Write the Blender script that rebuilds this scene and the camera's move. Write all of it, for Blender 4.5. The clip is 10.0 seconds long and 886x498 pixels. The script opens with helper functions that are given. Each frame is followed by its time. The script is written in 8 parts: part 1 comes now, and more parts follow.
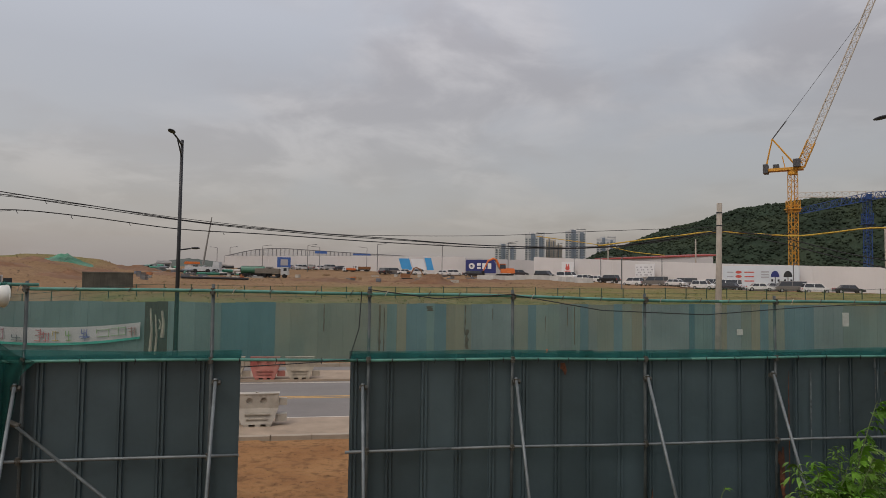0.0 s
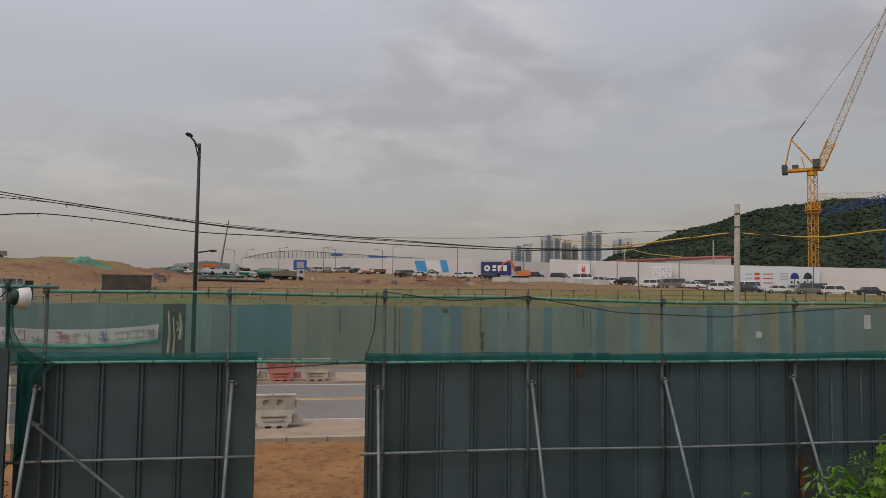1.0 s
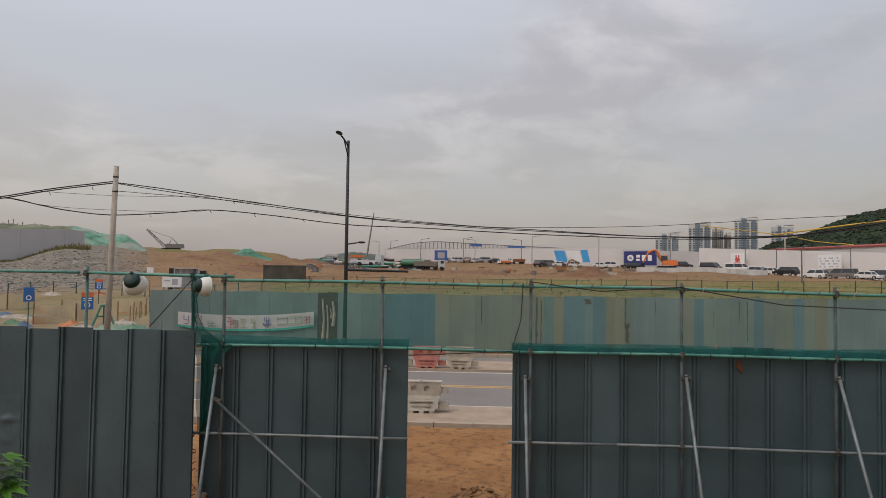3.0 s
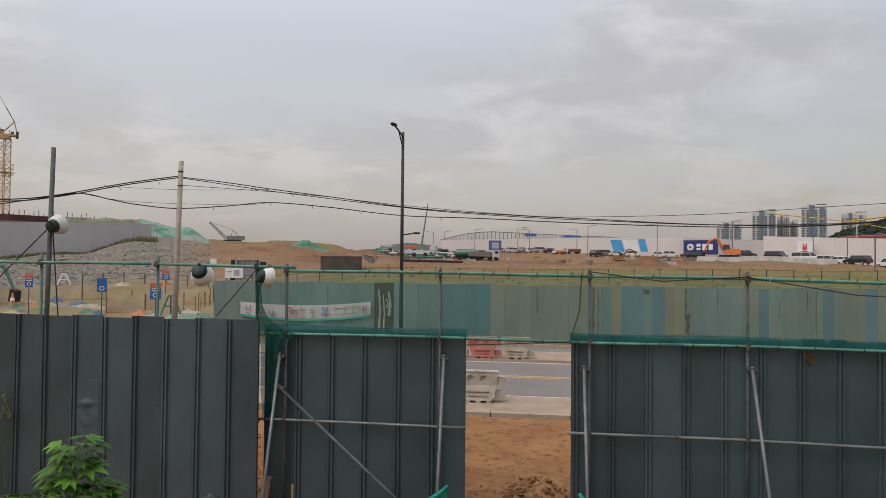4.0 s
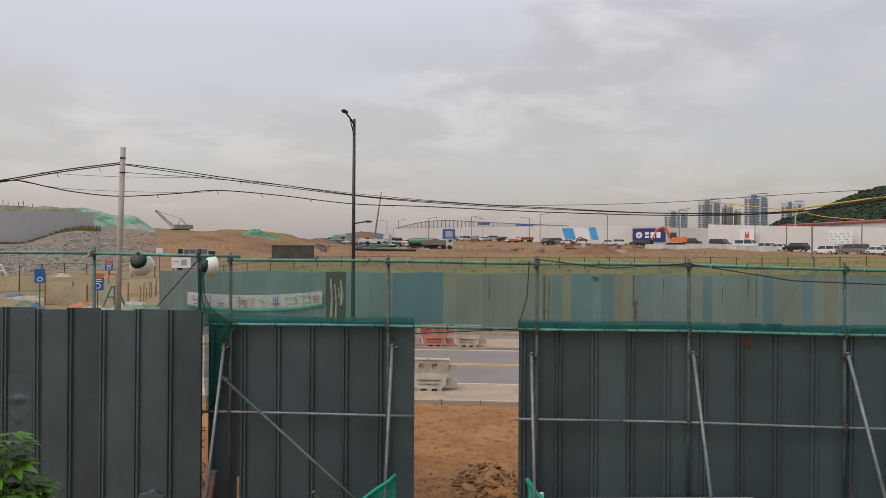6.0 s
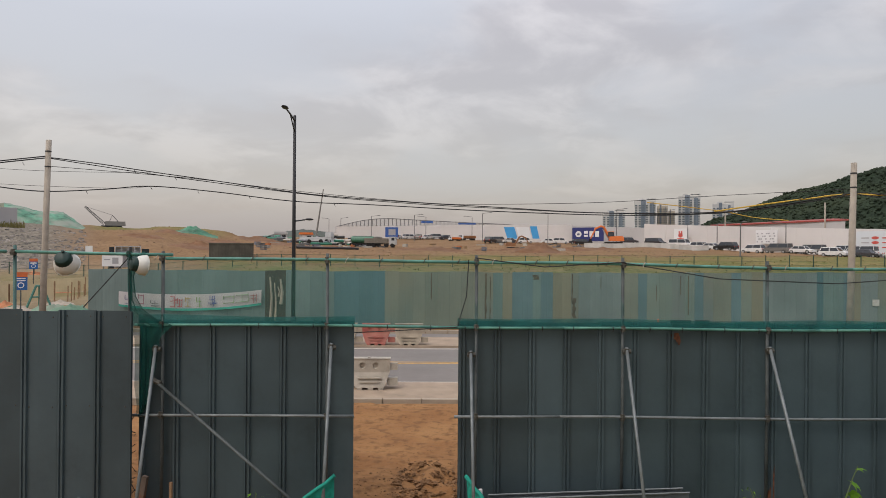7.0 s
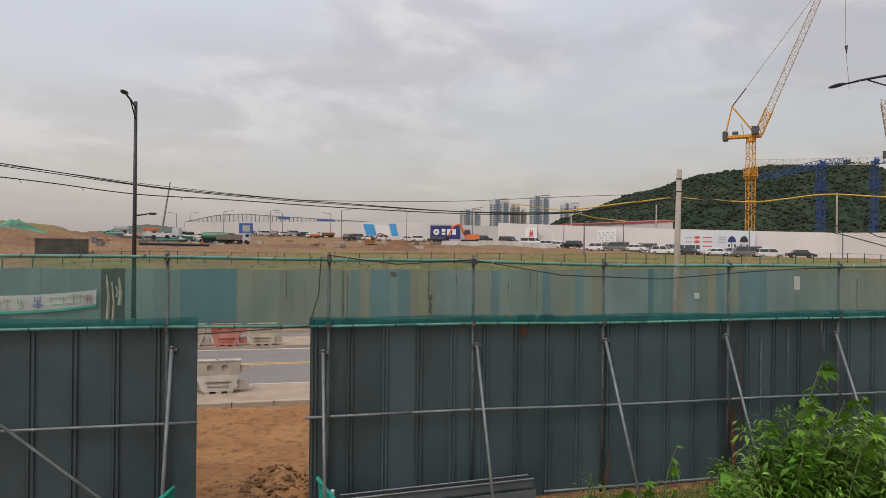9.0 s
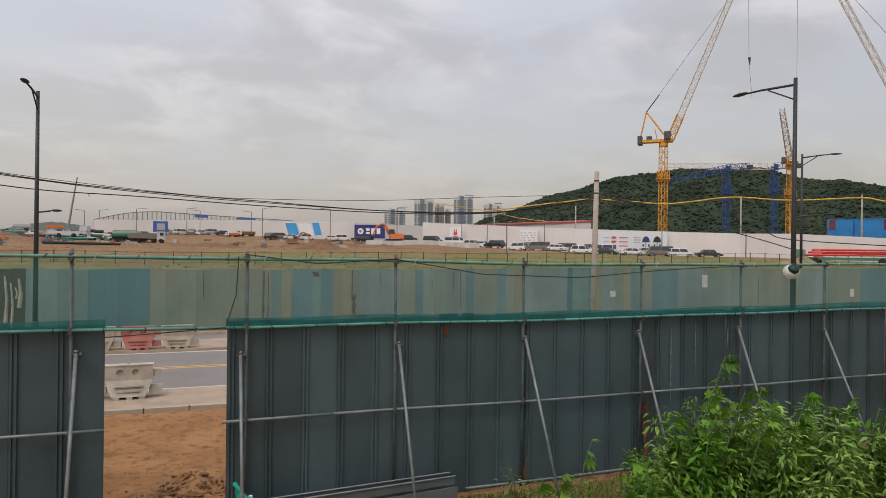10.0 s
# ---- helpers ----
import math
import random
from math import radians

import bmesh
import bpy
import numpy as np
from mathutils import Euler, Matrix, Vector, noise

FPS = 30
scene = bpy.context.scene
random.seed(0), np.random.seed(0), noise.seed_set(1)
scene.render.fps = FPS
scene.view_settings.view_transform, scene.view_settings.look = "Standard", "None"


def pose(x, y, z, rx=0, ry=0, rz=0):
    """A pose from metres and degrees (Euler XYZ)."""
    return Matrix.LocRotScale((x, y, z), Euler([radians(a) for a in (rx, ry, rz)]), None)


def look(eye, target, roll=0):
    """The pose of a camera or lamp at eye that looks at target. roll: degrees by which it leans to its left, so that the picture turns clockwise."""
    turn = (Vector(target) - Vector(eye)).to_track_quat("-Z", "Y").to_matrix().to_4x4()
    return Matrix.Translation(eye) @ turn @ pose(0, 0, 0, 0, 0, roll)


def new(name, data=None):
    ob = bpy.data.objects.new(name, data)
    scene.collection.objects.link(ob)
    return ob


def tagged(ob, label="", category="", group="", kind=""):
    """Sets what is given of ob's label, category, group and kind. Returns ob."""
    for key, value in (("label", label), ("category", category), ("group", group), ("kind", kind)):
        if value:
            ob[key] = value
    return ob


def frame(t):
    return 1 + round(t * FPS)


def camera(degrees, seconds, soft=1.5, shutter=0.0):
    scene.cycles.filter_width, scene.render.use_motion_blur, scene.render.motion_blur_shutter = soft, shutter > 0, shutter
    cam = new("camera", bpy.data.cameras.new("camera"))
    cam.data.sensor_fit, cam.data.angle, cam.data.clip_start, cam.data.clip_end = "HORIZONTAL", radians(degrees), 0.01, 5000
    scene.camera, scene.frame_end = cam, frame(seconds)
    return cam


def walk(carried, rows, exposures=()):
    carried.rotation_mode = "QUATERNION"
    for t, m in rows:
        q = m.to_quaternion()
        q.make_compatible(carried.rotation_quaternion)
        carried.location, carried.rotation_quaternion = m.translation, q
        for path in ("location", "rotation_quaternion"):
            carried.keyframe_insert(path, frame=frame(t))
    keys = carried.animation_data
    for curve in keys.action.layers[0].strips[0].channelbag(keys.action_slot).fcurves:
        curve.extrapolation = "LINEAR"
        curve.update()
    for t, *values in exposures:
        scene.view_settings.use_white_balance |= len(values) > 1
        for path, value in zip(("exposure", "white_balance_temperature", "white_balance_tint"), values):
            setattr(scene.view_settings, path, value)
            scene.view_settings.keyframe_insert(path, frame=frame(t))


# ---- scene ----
import itertools

cam = camera(67.64, 10.0, soft=0.7)
EYE_Z = 3.95
PATH = [
    (0.0, pose(-0.000, 0.000, 3.950, 92.881, -0.788, -0.000)),
    (0.5, pose(-0.003, 0.012, 3.948, 93.030, -0.839, 0.662)),
    (1.0, pose(0.005, 0.005, 3.949, 93.054, -0.741, 1.334)),
    (1.5, pose(0.009, 0.018, 3.953, 92.970, -0.762, 2.807)),
    (2.0, pose(-0.004, 0.002, 3.947, 92.827, -0.824, 5.809)),
    (2.5, pose(-0.038, -0.055, 3.948, 92.523, -0.844, 9.516)),
    (3.0, pose(-0.095, -0.054, 3.946, 92.041, -0.794, 13.318)),
    (4.5, pose(-0.138, -0.101, 3.945, 90.764, -0.494, 18.589)),
    (5.0, pose(-0.121, -0.079, 3.943, 90.464, -0.397, 17.675)),
    (5.5, pose(-0.094, -0.019, 3.934, 90.288, -0.353, 16.042)),
    (7.0, pose(-0.021, -0.000, 3.944, 90.079, -0.458, 9.096)),
    (7.5, pose(-0.005, 0.007, 3.942, 89.993, -0.565, 6.288)),
    (8.0, pose(0.017, 0.032, 3.949, 89.946, -0.593, 3.161)),
    (8.5, pose(0.047, 0.045, 3.947, 89.941, -0.572, 0.063)),
    (9.0, pose(0.065, 0.053, 3.945, 89.961, -0.644, -3.039)),
    (9.5, pose(0.091, 0.054, 3.943, 90.007, -0.700, -6.182)),
    (10.0, pose(0.099, 0.054, 3.942, 89.992, -0.714, -9.565)),
]
walk(cam, PATH, exposures=((0.0, -0.24), (1.5, -0.23), (3.0, -0.02), (4.5, 0.15), (7.0, 0.20), (10.0, 0.23)))

# ---- sky and light ----
world = bpy.data.worlds.new("world")
scene.world = world
world.use_nodes = True
SUN_ELEV, SUN_AZ = 52, 215


def build_sky():
    nt = world.node_tree
    nt.nodes.clear()
    N = nt.nodes.new
    out, bg = N("ShaderNodeOutputWorld"), N("ShaderNodeBackground")
    sky = N("ShaderNodeTexSky")
    sky.sky_type, sky.sun_disc = "NISHITA", False
    sky.sun_elevation, sky.sun_rotation = radians(SUN_ELEV), radians(SUN_AZ)
    sky.air_density, sky.dust_density, sky.ozone_density = 1.5, 4.0, 1.5
    tc, sep = N("ShaderNodeTexCoord"), N("ShaderNodeSeparateXYZ")
    nt.links.new(tc.outputs["Generated"], sep.inputs[0])

    def mathn(op, a, b=None):
        m = N("ShaderNodeMath")
        m.operation = op
        for i, v in enumerate((a, b)):
            if v is None:
                continue
            if isinstance(v, (int, float)):
                m.inputs[i].default_value = v
            else:
                nt.links.new(v, m.inputs[i])
        return m.outputs[0]

    def mixc(fac, a, b):
        m = N("ShaderNodeMix")
        m.data_type = "RGBA"
        for i, v in ((0, fac), (6, a), (7, b)):
            if isinstance(v, tuple):
                m.inputs[i].default_value = v
            elif isinstance(v, (int, float)):
                m.inputs[i].default_value = v
            else:
                nt.links.new(v, m.inputs[i])
        return m.outputs[2]

    # cloud deck: directions spread over a plane above
    low = mathn("MAXIMUM", sep.outputs["Z"], 0.0)
    den = mathn("ADD", low, 0.22)
    px, py = mathn("DIVIDE", sep.outputs["X"], den), mathn("DIVIDE", sep.outputs["Y"], den)
    comb = N("ShaderNodeCombineXYZ")
    nt.links.new(px, comb.inputs[0])
    nt.links.new(py, comb.inputs[1])

    def cloud(scale, detail, rough, lo, hi, off):
        mp, no, rp = N("ShaderNodeMapping"), N("ShaderNodeTexNoise"), N("ShaderNodeMapRange")
        mp.inputs["Location"].default_value = off
        nt.links.new(comb.outputs[0], mp.inputs[0])
        nt.links.new(mp.outputs[0], no.inputs["Vector"])
        no.inputs["Scale"].default_value, no.inputs["Detail"].default_value = scale, detail
        no.inputs["Roughness"].default_value, no.inputs["Distortion"].default_value = rough, 0.35
        nt.links.new(no.outputs["Fac"], rp.inputs[0])
        rp.inputs[1].default_value, rp.inputs[2].default_value = lo, hi
        rp.interpolation_type = "SMOOTHERSTEP"
        return rp.outputs[0]

    thin = cloud(1.15, 5, 0.5, 0.36, 0.62, (3.1, 1.7, 0))
    shade = cloud(2.3, 6, 0.55, 0.38, 0.68, (7.3, 2.2, 0))
    blue = mixc(1.0, (0.62, 0.605, 0.635, 1), (0.62, 0.605, 0.635, 1))
    deck = mixc(shade, (0.555, 0.495, 0.485, 1), (0.81, 0.74, 0.72, 1))
    c = mixc(thin, blue, deck)
    # greyer, warmer haze towards the skyline, brighter overhead
    haze = N("ShaderNodeMapRange")
    nt.links.new(sep.outputs["Z"], haze.inputs[0])
    haze.inputs[1].default_value, haze.inputs[2].default_value = 0.0, 0.36
    haze.inputs[3].default_value, haze.inputs[4].default_value = 0.9, 0.0
    c = mixc(haze.outputs[0], c, (0.437, 0.385, 0.371, 1))
    up = N("ShaderNodeMapRange")
    nt.links.new(sep.outputs["Z"], up.inputs[0])
    up.inputs[1].default_value, up.inputs[2].default_value = 0.3, 1.0
    up.inputs[3].default_value, up.inputs[4].default_value = 1.0, 1.9
    skyc = mixc(0.06, c, sky.outputs[0])
    mul = N("ShaderNodeVectorMath")
    mul.operation = "SCALE"
    nt.links.new(skyc, mul.inputs[0])
    side = N("ShaderNodeMapRange")
    nt.links.new(sep.outputs["X"], side.inputs[0])
    side.inputs[1].default_value, side.inputs[2].default_value = -0.6, 0.75
    side.inputs[3].default_value, side.inputs[4].default_value = 1.05, 0.87
    nt.links.new(mathn("MULTIPLY", up.outputs[0], side.outputs[0]), mul.inputs["Scale"])
    nt.links.new(mul.outputs[0], bg.inputs[0])
    bg.inputs[1].default_value = 0.75
    nt.links.new(bg.outputs[0], out.inputs[0])


build_sky()
sun_data = bpy.data.lights.new("sun", "SUN")
sun_data.energy, sun_data.angle, sun_data.color = 0.6, radians(16), (1.0, 0.93, 0.84)
sun = new("sun", sun_data)
_a, _e = radians(SUN_AZ), radians(SUN_ELEV)
sun.matrix_world = look((60 * math.sin(_a) * math.cos(_e), 60 * math.cos(_a) * math.cos(_e), 60 * math.sin(_e)), (0, 0, 0))

# ---- materials ----
MATS = {}


def mat(name, color, rough=0.7, metal=0.0, vary=0.12, scale=3.0, bump=0.0, bscale=60.0, streak=0.0, rust=0.0, spread=0.0,
        clear=0.0, tint=None, spec=0.4, through_light=0.0, island=0.0):
    """Surface with colour varied at two scales, fine relief, vertical streaks and rust; spread: piece by piece."""
    if name in MATS:
        return MATS[name]
    m = bpy.data.materials.new(name)
    m.use_nodes = True
    nt = m.node_tree
    N, L = nt.nodes.new, nt.links.new
    b = nt.nodes["Principled BSDF"]
    b.inputs["Roughness"].default_value, b.inputs["Metallic"].default_value = rough, metal
    b.inputs["Specular IOR Level"].default_value = spec
    tc = N("ShaderNodeTexCoord")
    geo = N("ShaderNodeNewGeometry")

    def noise_of(sc, detail=4, vec=None):
        n = N("ShaderNodeTexNoise")
        n.inputs["Scale"].default_value, n.inputs["Detail"].default_value = sc, detail
        L(vec or geo.outputs["Position"], n.inputs["Vector"])
        return n.outputs["Fac"]

    def blend(kind, fac, a, c2):
        mx = N("ShaderNodeMix")
        mx.data_type, mx.blend_type = "RGBA", kind
        for i, v in ((0, fac), (6, a), (7, c2)):
            if hasattr(v, "default_value"):
                L(v, mx.inputs[i])
            else:
                mx.inputs[i].default_value = v
        return mx.outputs[2]

    def rng(v, a, b2, c2, d):
        r = N("ShaderNodeMapRange")
        L(v, r.inputs[0])
        for i, q in enumerate((a, b2, c2, d)):
            r.inputs[i + 1].default_value = q
        return r.outputs[0]

    c = (*color, 1)
    dark = (*[k * (1 - vary) ** 2 for k in color], 1)
    light = (*[min(1, k * (1 + vary)) for k in color], 1)
    big, fine = noise_of(scale, 5), noise_of(scale * 9, 3)
    col = blend("MIX", rng(big, 0.3, 0.7, 0, 1), dark, light)
    col = blend("MIX", rng(fine, 0.35, 0.65, 0, 0.5), col, c)
    if tint:
        col = blend("MIX", rng(noise_of(scale * 0.37, 3), 0.42, 0.66, 0, 0.8), col, (*tint, 1))
    if streak:
        mp = N("ShaderNodeMapping")
        mp.inputs["Scale"].default_value = (14, 14, 0.5)
        L(geo.outputs["Position"], mp.inputs[0])
        col = blend("MULTIPLY", rng(noise_of(1.0, 4, mp.outputs[0]), 0.45, 0.75, 0, streak), col, (0.45, 0.44, 0.42, 1))
    if rust:
        col = blend("MIX", rng(noise_of(1.9, 7), 0.66 - rust * 0.1, 0.70 - rust * 0.1, 0, 1), col, (0.13, 0.055, 0.03, 1))
    if spread:
        oi = N("ShaderNodeObjectInfo")
        hs = N("ShaderNodeHueSaturation")
        L(rng(oi.outputs["Random"], 0, 1, 1 - spread, 1 + spread), hs.inputs["Value"])
        L(col, hs.inputs["Color"])
        col = hs.outputs[0]
    if island:
        hs = N("ShaderNodeHueSaturation")
        L(rng(geo.outputs["Random Per Island"], 0, 1, 1 - island, 1 + island), hs.inputs["Value"])
        L(col, hs.inputs["Color"])
        col = hs.outputs[0]
    L(col, b.inputs["Base Color"])
    L(rng(fine, 0.3, 0.7, max(0.02, rough - 0.1), min(1, rough + 0.1)), b.inputs["Roughness"])
    if bump:
        bp = N("ShaderNodeBump")
        bp.inputs["Strength"].default_value, bp.inputs["Distance"].default_value = 0.6, bump
        L(noise_of(bscale, 5), bp.inputs["Height"])
        L(bp.outputs[0], b.inputs["Normal"])
    surf = b.outputs[0]
    if through_light:
        tr, mx = N("ShaderNodeBsdfTranslucent"), N("ShaderNodeMixShader")
        L(col, tr.inputs[0])
        mx.inputs[0].default_value = through_light
        L(surf, mx.inputs[1])
        L(tr.outputs[0], mx.inputs[2])
        surf = mx.outputs[0]
    if clear:
        tr, mx = N("ShaderNodeBsdfTransparent"), N("ShaderNodeMixShader")
        L(rng(big, 0.3, 0.7, clear - 0.05, clear + 0.05), mx.inputs[0])
        L(surf, mx.inputs[1])
        L(tr.outputs[0], mx.inputs[2])
        surf = mx.outputs[0]
    L(surf, nt.nodes["Material Output"].inputs[0])
    MATS[name] = m
    return m


STEEL_PANEL = mat("painted_panel", (0.050, 0.073, 0.083), 0.42, 0, 0.14, 1.2, 0.024, 1.9, streak=0.05, spread=0.20)
RUST_PANEL = mat("rusty_panel", (0.10, 0.075, 0.06), 0.8, 0, 0.3, 3, 0.004, 40, rust=1.2)
PIPE = mat("galvanised_pipe", (0.175, 0.196, 0.203), 0.5, 0.3, 0.2, 6, streak=0.2)
PIPE_DARK = mat("weathered_pipe", (0.082, 0.095, 0.097), 0.6, 0.2, 0.25, 6, streak=0.3)
PIPE_TEAL = mat("teal_pipe", (0.05, 0.115, 0.105), 0.55, 0.1, 0.25, 5)
PIPE_GREEN = mat("green_pipe", (0.085, 0.23, 0.19), 0.5, 0.1, 0.25, 5)
CLAMP = mat("rusty_clamp", (0.095, 0.092, 0.08), 0.6, 0.5, 0.3, 20)
NET = mat("green_net", (0.07, 0.25, 0.215), 0.9, 0, 0.2, 1.2, clear=0.70, through_light=0.4)
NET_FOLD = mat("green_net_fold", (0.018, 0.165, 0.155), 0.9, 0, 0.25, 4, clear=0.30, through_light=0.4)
NET_END = mat("green_net_end", (0.010, 0.13, 0.105), 0.9, 0, 0.3, 4, clear=0.42, through_light=0.4)
NET_THICK = mat("green_net_bundle", (0.02, 0.33, 0.25), 0.8, 0, 0.3, 9, 0.01, 40, through_light=0.3)
SOIL = mat("soil", (0.185, 0.098, 0.052), 0.95, 0, 0.25, 0.8, 0.03, 9, tint=(0.16, 0.095, 0.06))
CONCRETE = mat("concrete", (0.35, 0.272, 0.20), 0.9, 0, 0.16, 1.5, 0.003, 60)
ASPHALT = mat("asphalt", (0.195, 0.178, 0.165), 0.9, 0, 0.12, 0.6, 0.004, 120, tint=(0.19, 0.18, 0.17))
PAINT_W = mat("road_paint_white", (0.52, 0.48, 0.42), 0.7, 0, 0.1, 5)
PAINT_Y = mat("road_paint_yellow", (0.52, 0.31, 0.09), 0.7, 0, 0.15, 5)
PLASTIC_W = mat("white_plastic", (0.44, 0.395, 0.33), 0.5, 0, 0.16, 3, 0.003, 20, through_light=0.1)
PLASTIC_R = mat("red_plastic", (0.34, 0.085, 0.065), 0.6, 0, 0.2, 3, tint=(0.36, 0.20, 0.15))
PLASTIC_D = mat("dusty_plastic", (0.34, 0.285, 0.215), 0.7, 0, 0.2, 3, 0.003, 20)
KERB = mat("kerb_concrete", (0.34, 0.285, 0.22), 0.9, 0, 0.12, 2, 0.003, 60)
POLE_DARK = mat("dark_pole", (0.03, 0.031, 0.034), 0.5, 0.2, 0.15, 5)
POLE_CONC = mat("concrete_pole", (0.36, 0.32, 0.27), 0.9, 0, 0.12, 3, 0.002, 60)
WIRE = mat("cable", (0.02, 0.02, 0.022), 0.7)
WALL_WHITE = mat("white_wall", (0.64, 0.615, 0.605), 0.75, 0, 0.05, 0.12, streak=0.06)
WALL_GREY = mat("grey_wall", (0.47, 0.46, 0.465), 0.8, 0, 0.06, 0.15)
GLASS = mat("dark_glass", (0.02, 0.024, 0.03), 0.12, 0, 0.1, 3, spec=0.7)
TYRE = mat("tyre", (0.02, 0.02, 0.02), 0.9)
RIM = mat("rim", (0.45, 0.45, 0.46), 0.4, 0.6)

# ---- mesh helpers ----


class Shape:
    """Collects vertices and faces of one mesh."""

    def __init__(self):
        self.v, self.f = [], []

    def add(self, vs, fs):
        o = len(self.v)
        self.v += [tuple(p) for p in vs]
        self.f += [tuple(i + o for i in q) for q in fs]
        return self

    def box(self, x0, y0, z0, x1, y1, z1, m=None, taper=0.0):
        t = taper
        vs = [(x0, y0, z0), (x1, y0, z0), (x1, y1, z0), (x0, y1, z0),
              (x0 + t, y0 + t, z1), (x1 - t, y0 + t, z1), (x1 - t, y1 - t, z1), (x0 + t, y1 - t, z1)]
        if m:
            vs = [m @ Vector(p) for p in vs]
        return self.add(vs, [(3, 2, 1, 0), (4, 5, 6, 7), (0, 1, 5, 4), (1, 2, 6, 5), (2, 3, 7, 6), (3, 0, 4, 7)])

    def tube(self, pts, r0, r1=None, n=8, cap=True):
        pts = [Vector(p) for p in pts]
        r1 = r0 if r1 is None else r1
        vs, fs = [], []
        for i, p in enumerate(pts):
            d = (pts[min(i + 1, len(pts) - 1)] - pts[max(i - 1, 0)]).normalized()
            a = d.orthogonal() if i == 0 else (last - d * last.dot(d))
            a.normalize()
            last = a
            b = d.cross(a)
            r = r0 + (r1 - r0) * i / max(1, len(pts) - 1)
            vs += [p + (a * math.cos(k * math.tau / n) + b * math.sin(k * math.tau / n)) * r for k in range(n)]
        for i in range(len(pts) - 1):
            for k in range(n):
                q = (k + 1) % n
                fs.append((i * n + k, i * n + q, i * n + n + q, i * n + n + k))
        if cap:
            fs.append(tuple(reversed(range(n))))
            fs.append(tuple(range(len(vs) - n, len(vs))))
        return self.add(vs, fs)

    def extrude(self, outline, y0, y1, m=None):
        """outline: (x, z) points, counter-clockwise seen from -y; pushed from y0 to y1."""
        n = len(outline)
        vs = [(x, y0, z) for x, z in outline] + [(x, y1, z) for x, z in outline]
        if m:
            vs = [m @ Vector(p) for p in vs]
        fs = [tuple(range(n)), tuple(reversed(range(n, 2 * n)))]
        fs += [(i, i + n, (i + 1) % n + n, (i + 1) % n) for i in range(n)]
        return self.add(vs, fs)

    def ball(self, c, rx, ry, rz, seg=10, ring=6, lumps=0.0):
        vs, fs = [], []
        for i in range(ring + 1):
            th = math.pi * i / ring
            for k in range(seg):
                ph = math.tau * k / seg
                d = Vector((math.sin(th) * math.cos(ph), math.sin(th) * math.sin(ph), math.cos(th)))
                s = 1 + lumps * noise.noise(d * 1.7 + Vector(c) * 3.1)
                vs.append((c[0] + d.x * rx * s, c[1] + d.y * ry * s, c[2] + d.z * rz * s))
        for i in range(ring):
            for k in range(seg):
                q = (k + 1) % seg
                fs.append((i * seg + k, i * seg + seg + k, i * seg + seg + q, i * seg + q))
        return self.add(vs, fs)

    def mesh(self, name, material, smooth=False):
        me = bpy.data.meshes.new(name)
        me.from_pydata(self.v, [], self.f)
        me.materials.append(material)
        if smooth:
            me.polygons.foreach_set("use_smooth", [True] * len(me.polygons))
        me.update()
        return me


def part(name, shape, material, parent=None, label="", smooth=False, kind=""):
    ob = new(name, shape.mesh(name, material, smooth) if isinstance(shape, Shape) else shape)
    ob.parent = parent
    return tagged(ob, label=label, kind=kind)


def thing(name, m, label, category, group="", kind=""):
    ob = new(name)
    ob.empty_display_size = 0.2
    ob.matrix_world = m
    return tagged(ob, label, category, group, kind)


# ---- the plan: the road and the fences run parallel, 10.2 degrees off the x axis ----
YAW = 10.2
ROADWAYS = pose(0, 10.15, 0, 0, 0, YAW)
DX, DY = math.cos(radians(YAW)), math.sin(radians(YAW))


def along(u, s, z=0.0):
    """A place from the way along the fence (u) and the distance from the viewer across the road (s)."""
    return Vector((u * DX - (s - 9.99) * DY, 10.15 + u * DY + (s - 9.99) * DX, z))


def polar(az, dist, z=0.0):
    return Vector((dist * math.sin(radians(az)), dist * math.cos(radians(az)), z))


